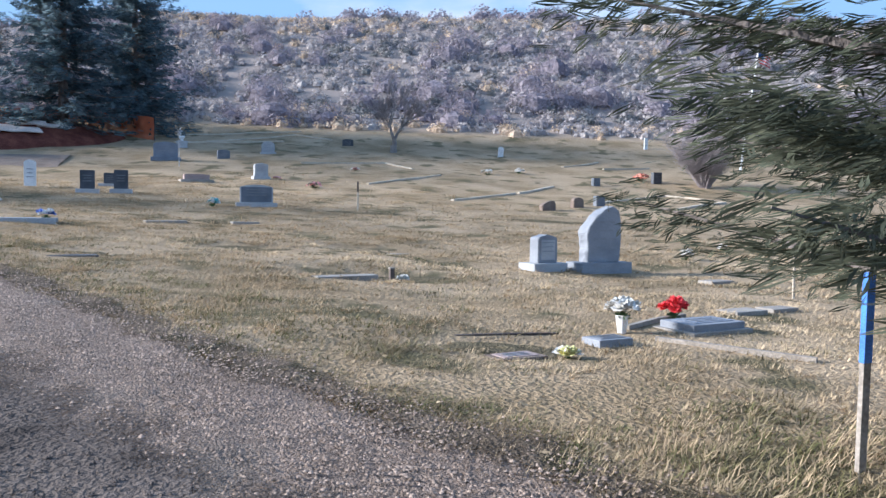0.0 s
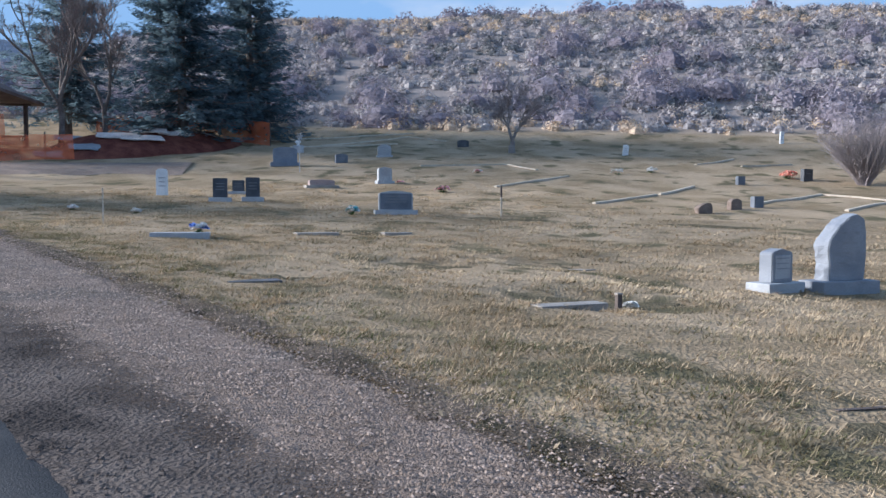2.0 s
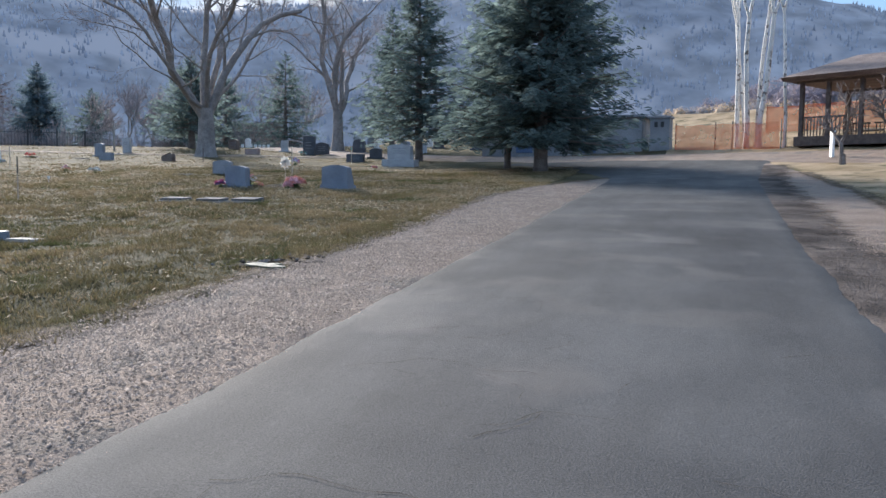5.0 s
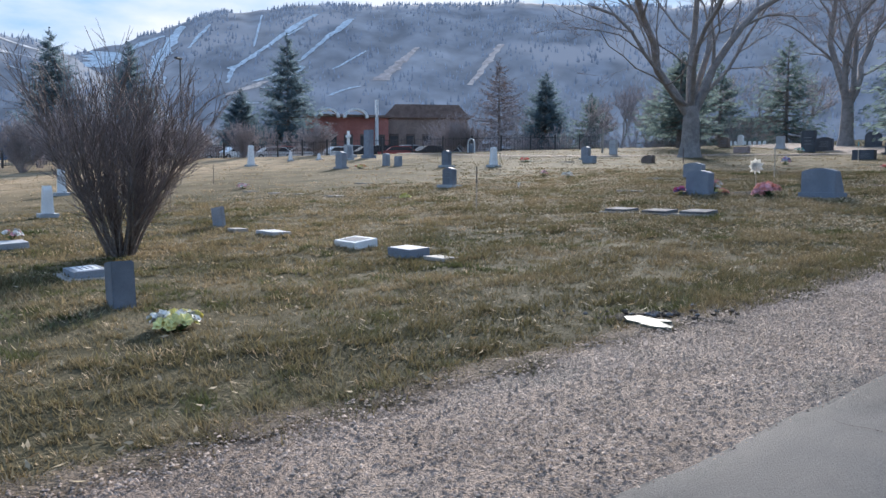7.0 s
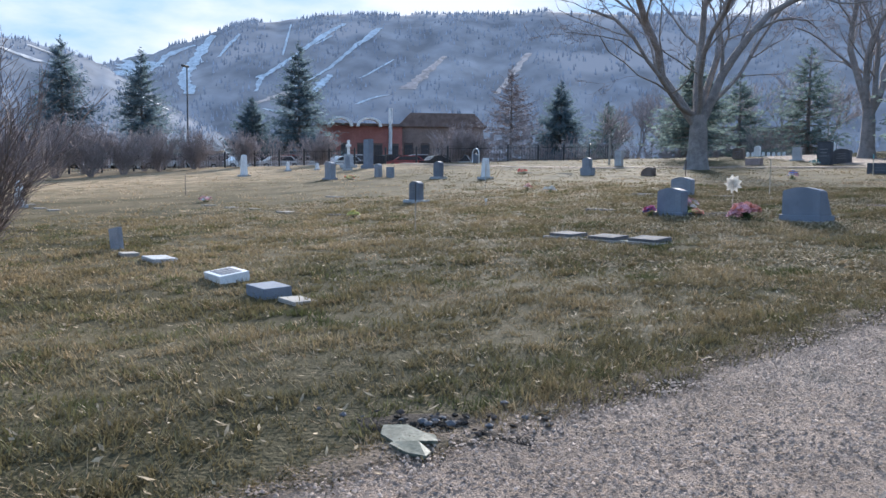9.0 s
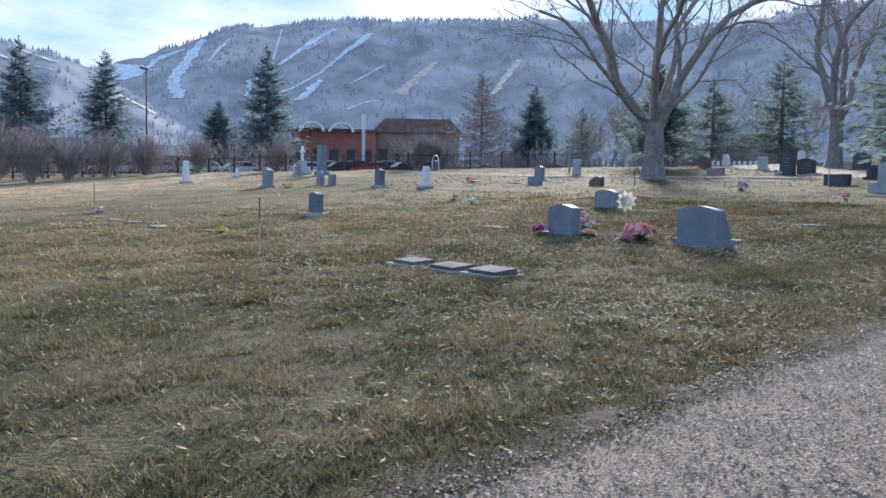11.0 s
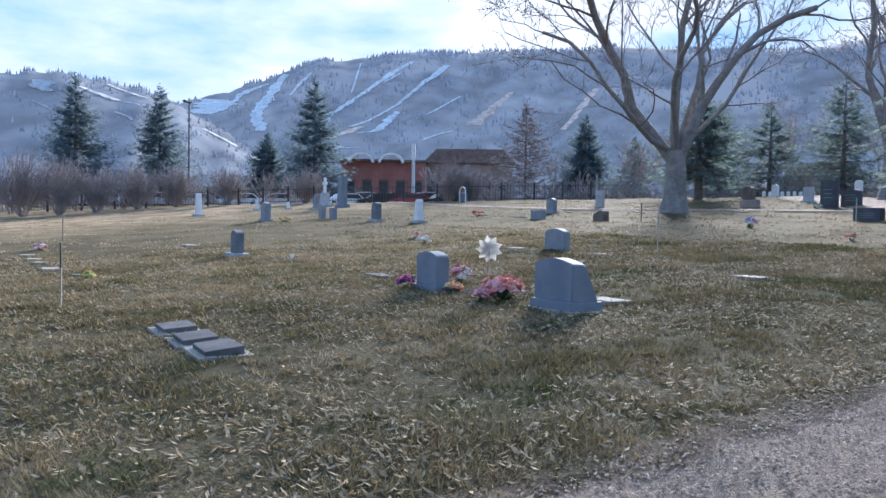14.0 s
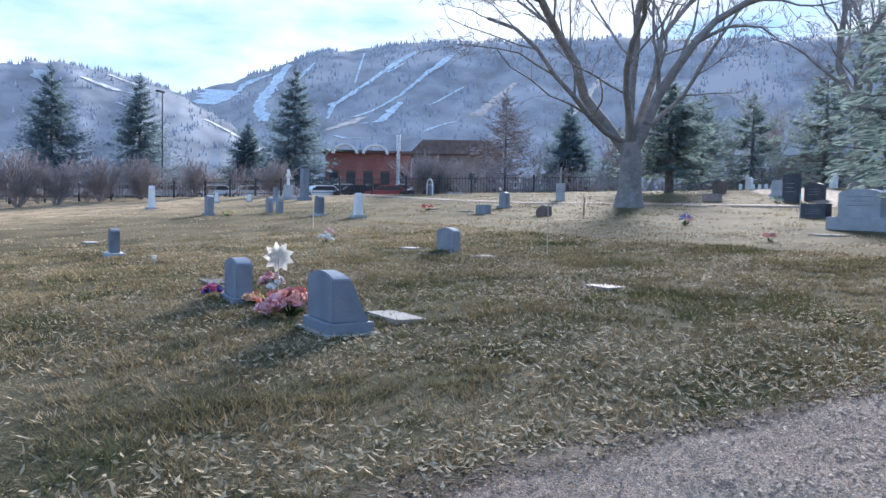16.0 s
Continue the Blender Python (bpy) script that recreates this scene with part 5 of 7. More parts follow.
headstone(4.55, 27.4, 0.44, 0.34, 0.2, NF, "low rough brown stone", "stone_brown", "round", text=0)
headstone(5.5, 28.4, 0.40, 0.36, 0.2, NF, "small dark square stone", "granite_slate", "flat", text=0)
headstone(6.65, 35.2, 0.38, 0.34, 0.18, NF, "small blue-grey stone in dry turf", "granite_slate", "flat", text=0)
headstone(9.75, 36.8, 0.52, 0.50, 0.2, NF, "dark blue stone beside orange flowers", "granite_dark", "flat", text=1)
headstone(1.62, 12.95, 0.42, 0.47, 0.22, -55, "grey granite stone with a white arched panel", "granite", "peak", (0.72, 0.12, 0.40), "granite_light", ("granite_light", 0.36, 0.12, 0.80))
headstone(2.62, 13.4, 0.72, 0.94, 0.26, -62, "large rough-hewn boulder-like granite headstone", "granite", "rough", (1.05, 0.17, 0.46), "granite", None, text=4)

fig = thing("urn_monument", -14.0, 42.2, ground(-14.0, 42.2) - 0.05, NF + 90, "pale small monument with an urn", "monument")
part("pedestal", made_box(-0.26, 0.26, -0.2, 0.2, 0, 0.4, bevel=0.02), "granite_light", fig)
bm = bmesh.new()
for a, b, r0, r1 in ((0.39, 0.46, 0.12, 0.05), (0.46, 0.58, 0.05, 0.16), (0.58, 0.66, 0.16, 0.13)):
    tube(bm, (0, 0, a), (0, 0, b), r0, r1, 12)
part("urn", bm, "marble", fig)


def garden_post(x, y, h, label):
    root = thing("wind_spinner", x, y, ground(x, y) - 0.05, 0, label, "garden ornament")
    part("rod", made_tube((0, 0, 0), (0, 0, h), 0.018, 0.014, 8), "steel", root)
    bm = bmesh.new()
    for a in range(6):
        d = Vector((math.cos(a * 1.047), 0, math.sin(a * 1.047)))
        e = Vector((-d.z, 0.35, d.x)) * 0.06
        c = Vector((0, 0, h))
        bm.faces.new([bm.verts.new(v) for v in (c, c + d * 0.1 + e, c + d * 0.2, c + d * 0.12 - e * 0.3)])
    bmesh.ops.solidify(bm, geom=bm.faces, thickness=0.006)
    part("blades", bm, "steel", root)


garden_post(-11.9, 35.5, 1.6, "thin metal wind spinner on a rod")

for x, y, w, d, f, lab in ((-4.6, 18.2, 0.62, 0.35, NF, "pale flat grave marker flush with turf"), (-6.0, 17.0, 0.85, 0.36, NF, "pale flat grave marker flush with turf"),
                           (-0.88, 14.9, 0.5, 0.22, NF, "small pale flat marker in a hollow"), (-1.3, 10.4, 0.85, 0.26, NF, "pale flat marker beside a small wooden post"), (4.2, 12.2, 0.5, 0.28, NF, "small flat marker in dry grass"),
                           (3.4, 9.0, 0.52, 0.3, NF, "flat grey marker in dry grass"), (3.95, 9.35, 0.45, 0.26, NF, "flat grey marker in dry grass")):
    marker(x, y, w, d, 0.02, f, lab, "concrete")
marker(-4.9, 10.4, 0.62, 0.28, -0.008, NF, "grey narrow marker sunk in turf near the gravel", "granite_worn")
marker(-7.9, 15.0, 1.0, 0.42, 0.06, NF - 10, "pale long slab with a bouquet on it", "granite_light")
marker(0.55, 5.95, 0.42, 0.26, 0.015, NF, "rose-grey low marker in a sunken soil frame", "stone_brown", "granite_rose")
marker(1.38, 6.62, 0.36, 0.24, 0.04, NF, "small grey granite marker beside a vase", "granite", "granite_slate")
marker(2.45, 7.45, 0.68, 0.42, 0.065, NF, "thick grey granite slab marker", "granite", "granite_blue", edging=0.05)

flowers(1.62, 7.15, 0.24, 0.34, ["petal_white"], "white artificial flowers in a white vase", 1, vase=0.16, count=22)
flowers(2.32, 7.95, 0.22, 0.24, ["petal_red"], "red artificial poinsettia behind a slab", 2, count=18)
flowers(0.95, 5.98, 0.12, 0.10, ["petal_yellow", "petal_white"], "small yellow and white flowers on turf", 3, count=8)
flowers(4.75, 15.6, 0.26, 0.24, ["petal_white"], "white bouquet in dry grass", 4, count=12)
flowers(6.2, 17.7, 0.24, 0.12, ["petal_white"], "small white bouquet in dry grass", 5, count=8)
flowers(-5.0, 30.4, 0.6, 0.28, ["petal_rose", "bronze"], "faded dark bouquet on a grave", 6, count=16)
flowers(1.95, 37.6, 0.5, 0.3, ["petal_white"], "white bouquet on a grave mound", 7, count=14)
flowers(3.5, 38.2, 0.5, 0.26, ["petal_white"], "white bouquet on a grave mound", 8, count=14)
flowers(9.1, 37.2, 0.7, 0.42, ["petal_orange"], "bright orange bouquet beside a dark stone", 9, count=26)
flowers(-6.4, 21.9, 0.34, 0.26, ["petal_white", "petal_teal"], "white and teal flowers near a headstone", 10, count=14)
flowers(-11.4, 20.1, 0.24, 0.14, ["petal_white"], "small white bouquet in turf", 11, count=10)
flowers(-13.0, 20.0, 0.24, 0.14, ["petal_white", "petal_rose"], "small faded bouquet in turf", 12, count=10)
flowers(-7.6, 15.1, 0.28, 0.2, ["petal_white", "petal_blue"], "white and blue bouquet on a slab", 13, count=14, lift=0.09)
flowers(-7.0, 33.0, 0.3, 0.1, ["petal_rose"], "faded pink flowers on a plot", 14, count=8)
flowers(-4.2, 37.0, 0.4, 0.16, ["petal_white", "petal_rose"], "white and pink flowers on a plot", 15, count=12)

post = thing("wooden_post", -0.72, 10.85, ground(-0.72, 10.85) - 0.05, NF + 90, "short brown wooden post beside a flat marker", "post")
part("shaft", made_box(-0.032, 0.032, -0.03, 0.03, 0, 0.24, bevel=0.006), "wood_dark", post)
part("cap", made_box(-0.037, 0.037, -0.035, 0.035, 0.236, 0.26, bevel=0.006), "wood_grey", post)
flowers(-0.55, 10.95, 0.12, 0.09, ["petal_white"], "small white flowers beside a post", 16, count=8)

stake(-2.6, 23.6, 0.85, 0.045, "wood_pale", ("wood_dark", 0.62), "pale survey stake with a dark top")
stake(-10.2, 16.5, 0.72, 0.03, "wood_pale", None, "thin pale survey stake")
stake(1.93, 3.6, 0.92, 0.045, "wood_grey", ("blue_paint", 0.55), "grey wooden stake with a blue painted top", (0.03, 0.02))
stake(4.6, 10.4, 0.66, 0.03, "wood_pale", None, "thin pale survey stake")


def rail(a, b, label="pale weathered timber plot edging", mat="wood_pale", w=0.13, h=0.055):
    (x0, y0), (x1, y1) = a, b
    L = math.hypot(x1 - x0, y1 - y0)
    k = max(2, int(L / 1.0))
    ob = bmesh.new()
    t = math.atan2(y1 - y0, x1 - x0)
    px, py = -math.sin(t) * w / 2, math.cos(t) * w / 2
    rows = []
    for i in range(k + 1):
        x, y = x0 + (x1 - x0) * i / k, y0 + (y1 - y0) * i / k
        z = ground(x, y)
        rows.append([ob.verts.new((x + sx * px, y + sx * py, z + zz)) for sx, zz in ((-1, -0.08), (1, -0.08), (1, h), (-1, h))])
    for r, q in zip(rows[:-1], rows[1:]):
        for i in range(4):
            ob.faces.new((r[i], r[(i + 1) % 4], q[(i + 1) % 4], q[i]))
    ob.faces.new(rows[0][::-1])
    ob.faces.new(rows[-1])
    return tagged(part("plot_edging", ob, mat), label, "edging", "grave plot edging")


for a, b in (((5.7, 29.4), (9.0, 32.8)), ((9.0, 32.8), (11.0, 31.3)), ((11.0, 31.3), (8.2, 28.2)), ((-3.2, 32.7), (-0.25, 36.5)), ((0.25, 28.1), (2.75, 31.5)), ((2.9, 31.7), (4.6, 34.2)),
             ((-17.5, 45.9), (-12.0, 48.5)), ((-12.0, 48.5), (-9.0, 49.5)), ((-13.5, 44.9), (-9.2, 48.6)), ((-9.2, 48.6), (-6.8, 47.5)), ((-15.0, 44.0), (-9.4, 46.2)), ((-7.0, 38.5), (-3.0, 39.8)), ((-3.0, 39.8), (-1.6, 38.2)),
             ((8.0, 40.5), (10.6, 41.6)), ((6.0, 41.0), (8.2, 43.0))):
    rail(a, b)
rail((1.85, 6.85), (2.9, 6.1), "thin weathered wooden plot edge", "wood_grey", 0.05, 0.04)
rail((0.1, 6.5), (1.0, 6.9), "thin weathered wooden plot edge", "wood_dark", 0.04, 0.012)
rail((1.7, 7.3), (2.5, 8.2), "thin weathered wooden plot edge", "wood_grey", 0.05, 0.04)

pole = thing("flag_pole", 15.6, 42.2, ground(15.6, 42.2) - 0.1, 0, "tall white leaning pole with a striped flag", "flag pole")
part("shaft", made_tube((0, 0, 0), (0.75, 0, 6.4), 0.06, 0.045, 10), "white", pole)
for j in range(7):
    bm = bmesh.new()
    g = [[bm.verts.new((0.74 + 0.075 * i, 0.06 * math.sin(i * 0.9), 6.32 - 0.075 * (j + e) - 0.035 * i)) for e in (0, 1)] for i in range(10)]
    for p, q in zip(g[:-1], g[1:]):
        bm.faces.new((p[0], q[0], q[1], p[1]))
    bmesh.ops.solidify(bm, geom=bm.faces, thickness=0.004)
    part("flag_stripe", bm, "petal_red" if j % 2 == 0 else "white", pole, "faded cloth stripe of a flag")
bm = bmesh.new()
g = [[bm.verts.new((0.74 + 0.075 * i, 0.06 * math.sin(i * 0.9) - 0.008, 6.325 - 0.30 * e - 0.035 * i)) for e in (0, 1)] for i in range(5)]
for p, q in zip(g[:-1], g[1:]):
    bm.faces.new((p[0], q[0], q[1], p[1]))
bmesh.ops.solidify(bm, geom=bm.faces, thickness=0.02)
part("flag_canton", bm, "blue_paint", pole, "blue corner field of a flag")

# ---- the graves south-west of the road ----
headstone(-26.5, 10.25, 0.82, 0.56, 0.44, SF, "blue-grey granite headstone with a sloping back", "granite_blue", "serp", (0.88, 0.13, 0.54), "granite_blue", slant=-0.28, text=0)
marker(-26.5, 10.25, 1.02, 0.66, -0.005, SF, "pale thin concrete pad under a headstone", "concrete")
headstone(-28.35, 7.75, 0.70, 0.56, 0.24, SF, "blue-grey granite headstone beside pink flowers", "granite_blue", "serp", (0.85, 0.08, 0.36), "granite_blue", text=0)
headstone(-36.0, 8.5, 0.80, 0.54, 0.20, SF, "grey granite headstone with rounded shoulders", "granite", "serp")
headstone(-34.8, -0.05, 0.58, 0.62, 0.22, SF, "dark slate headstone on a pale plinth", "granite_slate", "serp", (0.95, 0.10, 0.45), "granite_light")
headstone(-53.5, -10.2, 0.88, 0.95, 0.3, SF, "grey granite headstone with a peaked top", "granite", "peak", (1.1, 0.1, 0.5))
headstone(-55.6, -7.9, 0.55, 0.80, 0.25, SF, "grey granite headstone in a pair", "granite", "round")
headstone(-55.1, -7.0, 0.55, 0.62, 0.25, SF, "low grey granite headstone in a pair", "granite", "flat")
headstone(-52.8, -3.5, 0.62, 0.86, 0.28, SF, "dark granite headstone on a pale base", "granite_slate", "serp", (1.0, 0.12, 0.5), "granite_light")
headstone(-52.6, 4.75, 0.82, 0.42, 0.3, SF, "low grey granite stone", "granite", "flat", text=1)
headstone(-57.5, 4.5, 0.62, 0.72, 0.25, SF, "grey granite headstone on a base", "granite", "serp", (0.85, 0.08, 0.4))
headstone(-63.5, 6.3, 0.6, 1.0, 0.22, SF, "tall pale granite headstone", "granite_light", "flat")
headstone(-50.8, 7.85, 0.76, 0.46, 0.3, SF, "low rough reddish-brown stone", "stone_brown", "rough", text=0)
headstone(-72.5, 15.0, 0.9, 0.8, 0.3, SF, "dark brown granite headstone", "stone_brown", "serp")
headstone(-61.8, 14.5, 1.05, 0.40, 0.35, SF, "low rose granite headstone", "granite_rose", "flat", text=1)
headstone(-59.8, 18.1, 0.84, 1.32, 0.3, SF, "tall black granite headstone", "granite_dark", "flat")
headstone(-60.4, 19.2, 1.0, 0.88, 0.3, SF, "black granite headstone with curved top", "granite_dark", "serp")
headstone(-48.3, 17.8, 1.05, 0.48, 0.3, SF, "wide low black granite headstone", "granite_dark", "flat")
headstone(-42.5, 18.3, 1.25, 0.78, 0.42, SF, "large grey granite headstone on a wide base", "granite_light", "serp", (1.75, 0.34, 0.7), "granite_light")
headstone(-23.3, -3.2, 0.34, 0.46, 0.1, SF + 20, "pale tablet leaning to one side", "granite", "flat", lean=-9)
headstone(-14.55, -0.02, 0.32, 0.50, 0.24, SF, "dark rough slate stone tilted in the turf", "granite_slate", "flat", lean=-7, text=0)
headstone(-74.4, -5.4, 0.7, 0.75, 0.3, SF, "dark stone beneath a pale arch", "granite_slate", "round", text=0)
arch = thing("grave_arch", -74.0, -5.3, ground(-74.0, -5.3) - 0.05, SF + 90, "small white metal arch over a grave", "arch")
bm = bmesh.new()
pts = [(-0.45, 0, 0)] + [(0.45 * math.cos(t), 0, 0.75 + 0.45 * math.sin(t)) for t in np.linspace(math.pi, 0, 12)] + [(0.45, 0, 0)]
for p, q in zip(pts[:-1], pts[1:]):
    tube(bm, p, q, 0.045, 0.045, 6)
part("hoop", bm, "white", arch)


def obelisk(x, y, h, w, label, lean=0.0, mat="marble"):
    root = thing("obelisk", x, y, ground(x, y) - 0.06, SF + 90, label, "monument", "white obelisks")
    part("plinth", made_box(-w * 0.85, w * 0.85, -w * 0.85, w * 0.85, 0, 0.12 + 0.06, bevel=0.015), "granite_light", root)
    bm = prism([(-w / 2, 0.17), (w / 2, 0.17), (w * 0.36, h - 0.12), (w * 0.2, h), (-w * 0.2, h), (-w * 0.36, h - 0.12)], -w / 2, w / 2, 0.012)
    for v in bm.verts:
        f = (v.co.z - 0.17) / h
        v.co.y *= 1 - 0.28 * f
        v.co.x += lean * v.co.z
    part("shaft", bm, mat, root)


obelisk(-60.2, -19.1, 1.55, 0.42, "white marble obelisk on a small plinth")
obelisk(-36.4, -16.8, 1.15, 0.34, "white marble obelisk on a small plinth", -0.05)
obelisk(-50.6, -0.45, 1.15, 0.36, "white marble post-like obelisk", 0.0)
obelisk(-66.5, -18.6, 0.8, 0.25, "small white marble obelisk")
obelisk(-67.5, -16.6, 0.6, 0.25, "small white marble obelisk")
obelisk(-66.0, -13.6, 1.1, 0.34, "grey granite obelisk near the fence", 0.0, "granite")
obelisk(-26.4, -6.4 - 3.5, 0.95, 0.3, "white marble obelisk behind a bare bush")
cm = thing("cross_monument", -70.2, -15.0, ground(-70.2, -15.0) - 0.06, SF + 90, "tall pale stone cross on a stepped pedestal", "monument")
part("step", made_box(-0.6, 0.6, -0.5, 0.5, 0, 0.28, bevel=0.02), "granite_light", cm)
part("pedestal", prism([(-0.38, 0.27), (0.38, 0.27), (0.26, 1.0), (0.3, 1.06), (0.22, 1.12), (-0.22, 1.12), (-0.3, 1.06), (-0.26, 1.0)], -0.28, 0.28, 0.015), "granite_light", cm)
part("cross", prism([(-0.11, 1.11), (0.11, 1.11), (0.09, 1.72), (0.32, 1.70), (0.32, 1.92), (0.09, 1.90), (0.1, 2.25), (-0.1, 2.25), (-0.09, 1.90), (-0.32, 1.92), (-0.32, 1.70), (-0.09, 1.72)], -0.09, 0.09, 0.012), "marble", cm)
headstone(-68.6, -12.8, 0.9, 2.0, 0.4, SF, "tall blue-grey granite pillar stone", "granite_blue", "flat", (1.2, 0.25, 0.7))

# white tablets in a far row, and more stones among the trees
for i in range(9):
    x, y = seen_from(176.4 - i * 0.38, 66 + i * 0.4)
    headstone(x, y, 0.26, 0.66, 0.1, SF, "white marble tablet in a far row", "marble", "round", text=0, group="white tablets in a row")
far = [(-70, 33, 0.7, 0.7, "granite"), (-66, 30, 0.5, 1.1, "marble"), (-72, 27, 0.9, 0.8, "granite_slate"), (-58, 26, 0.6, 0.7, "granite_light"), (-63, 29.5, 0.8, 0.6, "granite_dark"), (-55, 23.5, 0.7, 1.0, "granite"),
       (-67, 18, 0.6, 0.8, "granite_light"), (-75, 22, 0.5, 1.0, "marble"), (-57, 30, 0.9, 0.5, "granite_dark"), (-78, 30, 0.6, 0.9, "marble"), (-52.5, 20.5, 0.8, 0.55, "granite_dark"), (-65, 35, 0.7, 0.8, "granite_light"),
       (-71, 38, 0.8, 0.6, "granite_dark"), (-77, 17, 0.5, 0.9, "marble"), (-62, 22.5, 1.0, 0.95, "granite_dark"), (-79, 36, 0.6, 1.1, "granite"), (-68, 26, 0.4, 1.2, "marble"), (-73, 34, 0.5, 0.8, "granite_light")]
words = {"granite": "grey granite", "marble": "white marble", "granite_slate": "slate-grey", "granite_light": "pale granite", "granite_dark": "black granite"}
for i, (x, y, w, h, m) in enumerate(far):
    headstone(x, y, w, h, 0.22, SF, words[m] + " headstone among far graves", m, ("flat", "serp", "round")[i % 3], None if i % 2 else (w + 0.25, 0.1, 0.4), text=0, group="far headstones")

# flat markers and slabs
for i, (x, y, tl) in enumerate(((-24.45, 5.65, 4), (-23.8, 6.4, 5), (-23.2, 7.1, 6))):
    marker(x, y, 0.62, 0.40, 0.07, SF, "slanted grey granite marker on a pale concrete pad", "granite_worn", None, tl, "grave_marker", 0.09)
marker(-19.8, 1.05, 0.72, 0.44, 0.09, SF, "white-framed flat marker with a dark plaque", "marble", "granite_slate", 8)
marker(-18.65, 2.25, 0.60, 0.38, 0.12, SF, "raised blue-grey granite block marker", "granite_blue", None, 3)
marker(-18.15, 2.85, 0.5, 0.3, 0.02, SF, "pale flush concrete marker", "concrete")
marker(-21.7, -1.25, 0.8, 0.42, 0.04, SF, "pale long flat grave marker", "granite_light")
marker(-22.5, -2.4, 0.42, 0.3, 0.05, SF, "small pale stepped marker", "concrete")
marker(-16.9, -2.1, 0.72, 0.45, 0.10, SF, "grey marker with a white panel", "granite", "marble", 3, edging=0.12)
marker(-20.2, -6.0, 0.8, 0.5, 0.08, SF, "pale slab marker in turf", "granite_light", None, 3)
for x, y, w, lab in ((-31.5, -3.2, 0.85, "pale flat marker in a row"), (-34.2, -6.4, 0.5, "small pale flat marker"), (-38.8, -4.4, 0.95, "long pale flat marker"), (-36.7, 7.3, 0.6, "pale flat marker near a headstone"), (-34.8, 9.7, 0.6, "pale flat marker near a headstone"),
                     (-30.3, -1.2, 0.5, "grey flat marker in a row"), (-33.0, -5.0, 0.5, "pale flat marker in a row"), (-30.2, 6.1, 0.8, "grey flat marker in turf"), (-35.5, -8.0, 0.5, "pale flat marker in a row"), (-57, 0.8, 0.8, "pale flat marker far off"),
                     (-60.5, 13.2, 1.2, "pale flat slab by the path"), (-56.5, 13.8, 1.0, "pale flat slab by the path"), (-40.5, 17.2, 0.9, "pale kerb slab beside a large stone"), (-37.8, -17.5, 0.5, "pale marker by an obelisk"), (-35.6, -15.2, 0.5, "pale marker by an obelisk"), (-34.4, -13.6, 0.5, "pale marker by an obelisk"),
                     (-27.4, 10.6, 0.9, "pale slab behind a headstone"), (-30.5, 12.8, 0.6, "rose flat marker among leaves"), (-54.2, 3.4, 1.0, "pale flat slab near stones")):
    marker(x, y, w, 0.4, 0.015, SF, lab, "granite_rose" if "rose" in lab else "granite_worn" if "grey" in lab else "concrete")

# flowers on the graves
flowers(-28.4, 7.27, 0.26, 0.30, ["petal_pink", "petal_pink", "petal_blue"], "magenta and blue bouquet beside a headstone", 21, count=22)
flowers(-28.6, 8.15, 0.34, 0.44, ["petal_white", "petal_rose"], "white and pink lily bouquet beside a headstone", 22, count=24)
flowers(-27.95, 8.24, 0.30, 0.16, ["petal_orange", "petal_yellow"], "low orange bouquet in the turf", 23, count=16)
flowers(-27.3, 9.2, 0.55, 0.40, ["petal_orange", "petal_rose"], "large coral-orange bouquet between headstones", 24, count=40)
flowers(-27.15, 8.95, 0.30, 0.2, ["petal_rose"], "pale pink bouquet in the turf", 25, count=16)
flowers(-13.4, 1.28, 0.46, 0.20, ["petal_yellow", "petal_white"], "yellow and white artificial daisies lying in the turf", 26, count=26)
flowers(-29.7, -0.45, 0.28, 0.18, ["petal_yellow"], "yellow flowers by flat markers", 27, count=14)
flowers(-38.6, 4.0, 0.45, 0.30, ["petal_white"], "white bouquet on a flat grave", 28, count=14)
flowers(-41.0, 2.9, 0.30, 0.24, ["petal_white", "petal_rose"], "white bouquet on a flat grave", 29, count=10)
flowers(-37.0, -9.0, 0.45, 0.25, ["petal_white", "petal_rose"], "white and pink bouquet in a row of markers", 30, count=14)
flowers(-56.3, 0.8, 0.6, 0.34, ["petal_orange", "petal_red"], "red and orange bouquet far off", 31, count=14)
flowers(-53.2, -8.9, 0.7, 0.28, ["petal_orange", "petal_yellow"], "orange and yellow bouquet by a headstone", 32, count=18)
flowers(-45.3, 13.6, 0.42, 0.4, ["petal_rose", "petal_white", "petal_blue"], "mixed pale bouquet in the turf", 33, count=18)
flowers(-38.9, 15.7, 0.3, 0.26, ["petal_orange", "petal_rose"], "faded orange bouquet in leaves", 34, count=10)
flowers(-59.0, 17.4, 0.6, 0.4, ["petal_white", "petal_teal"], "white bouquet before a black headstone", 35, count=14)
flowers(-20.6, -6.3, 0.4, 0.22, ["petal_white", "petal_rose"], "white bouquet on a slab", 36, count=12, lift=0.1)

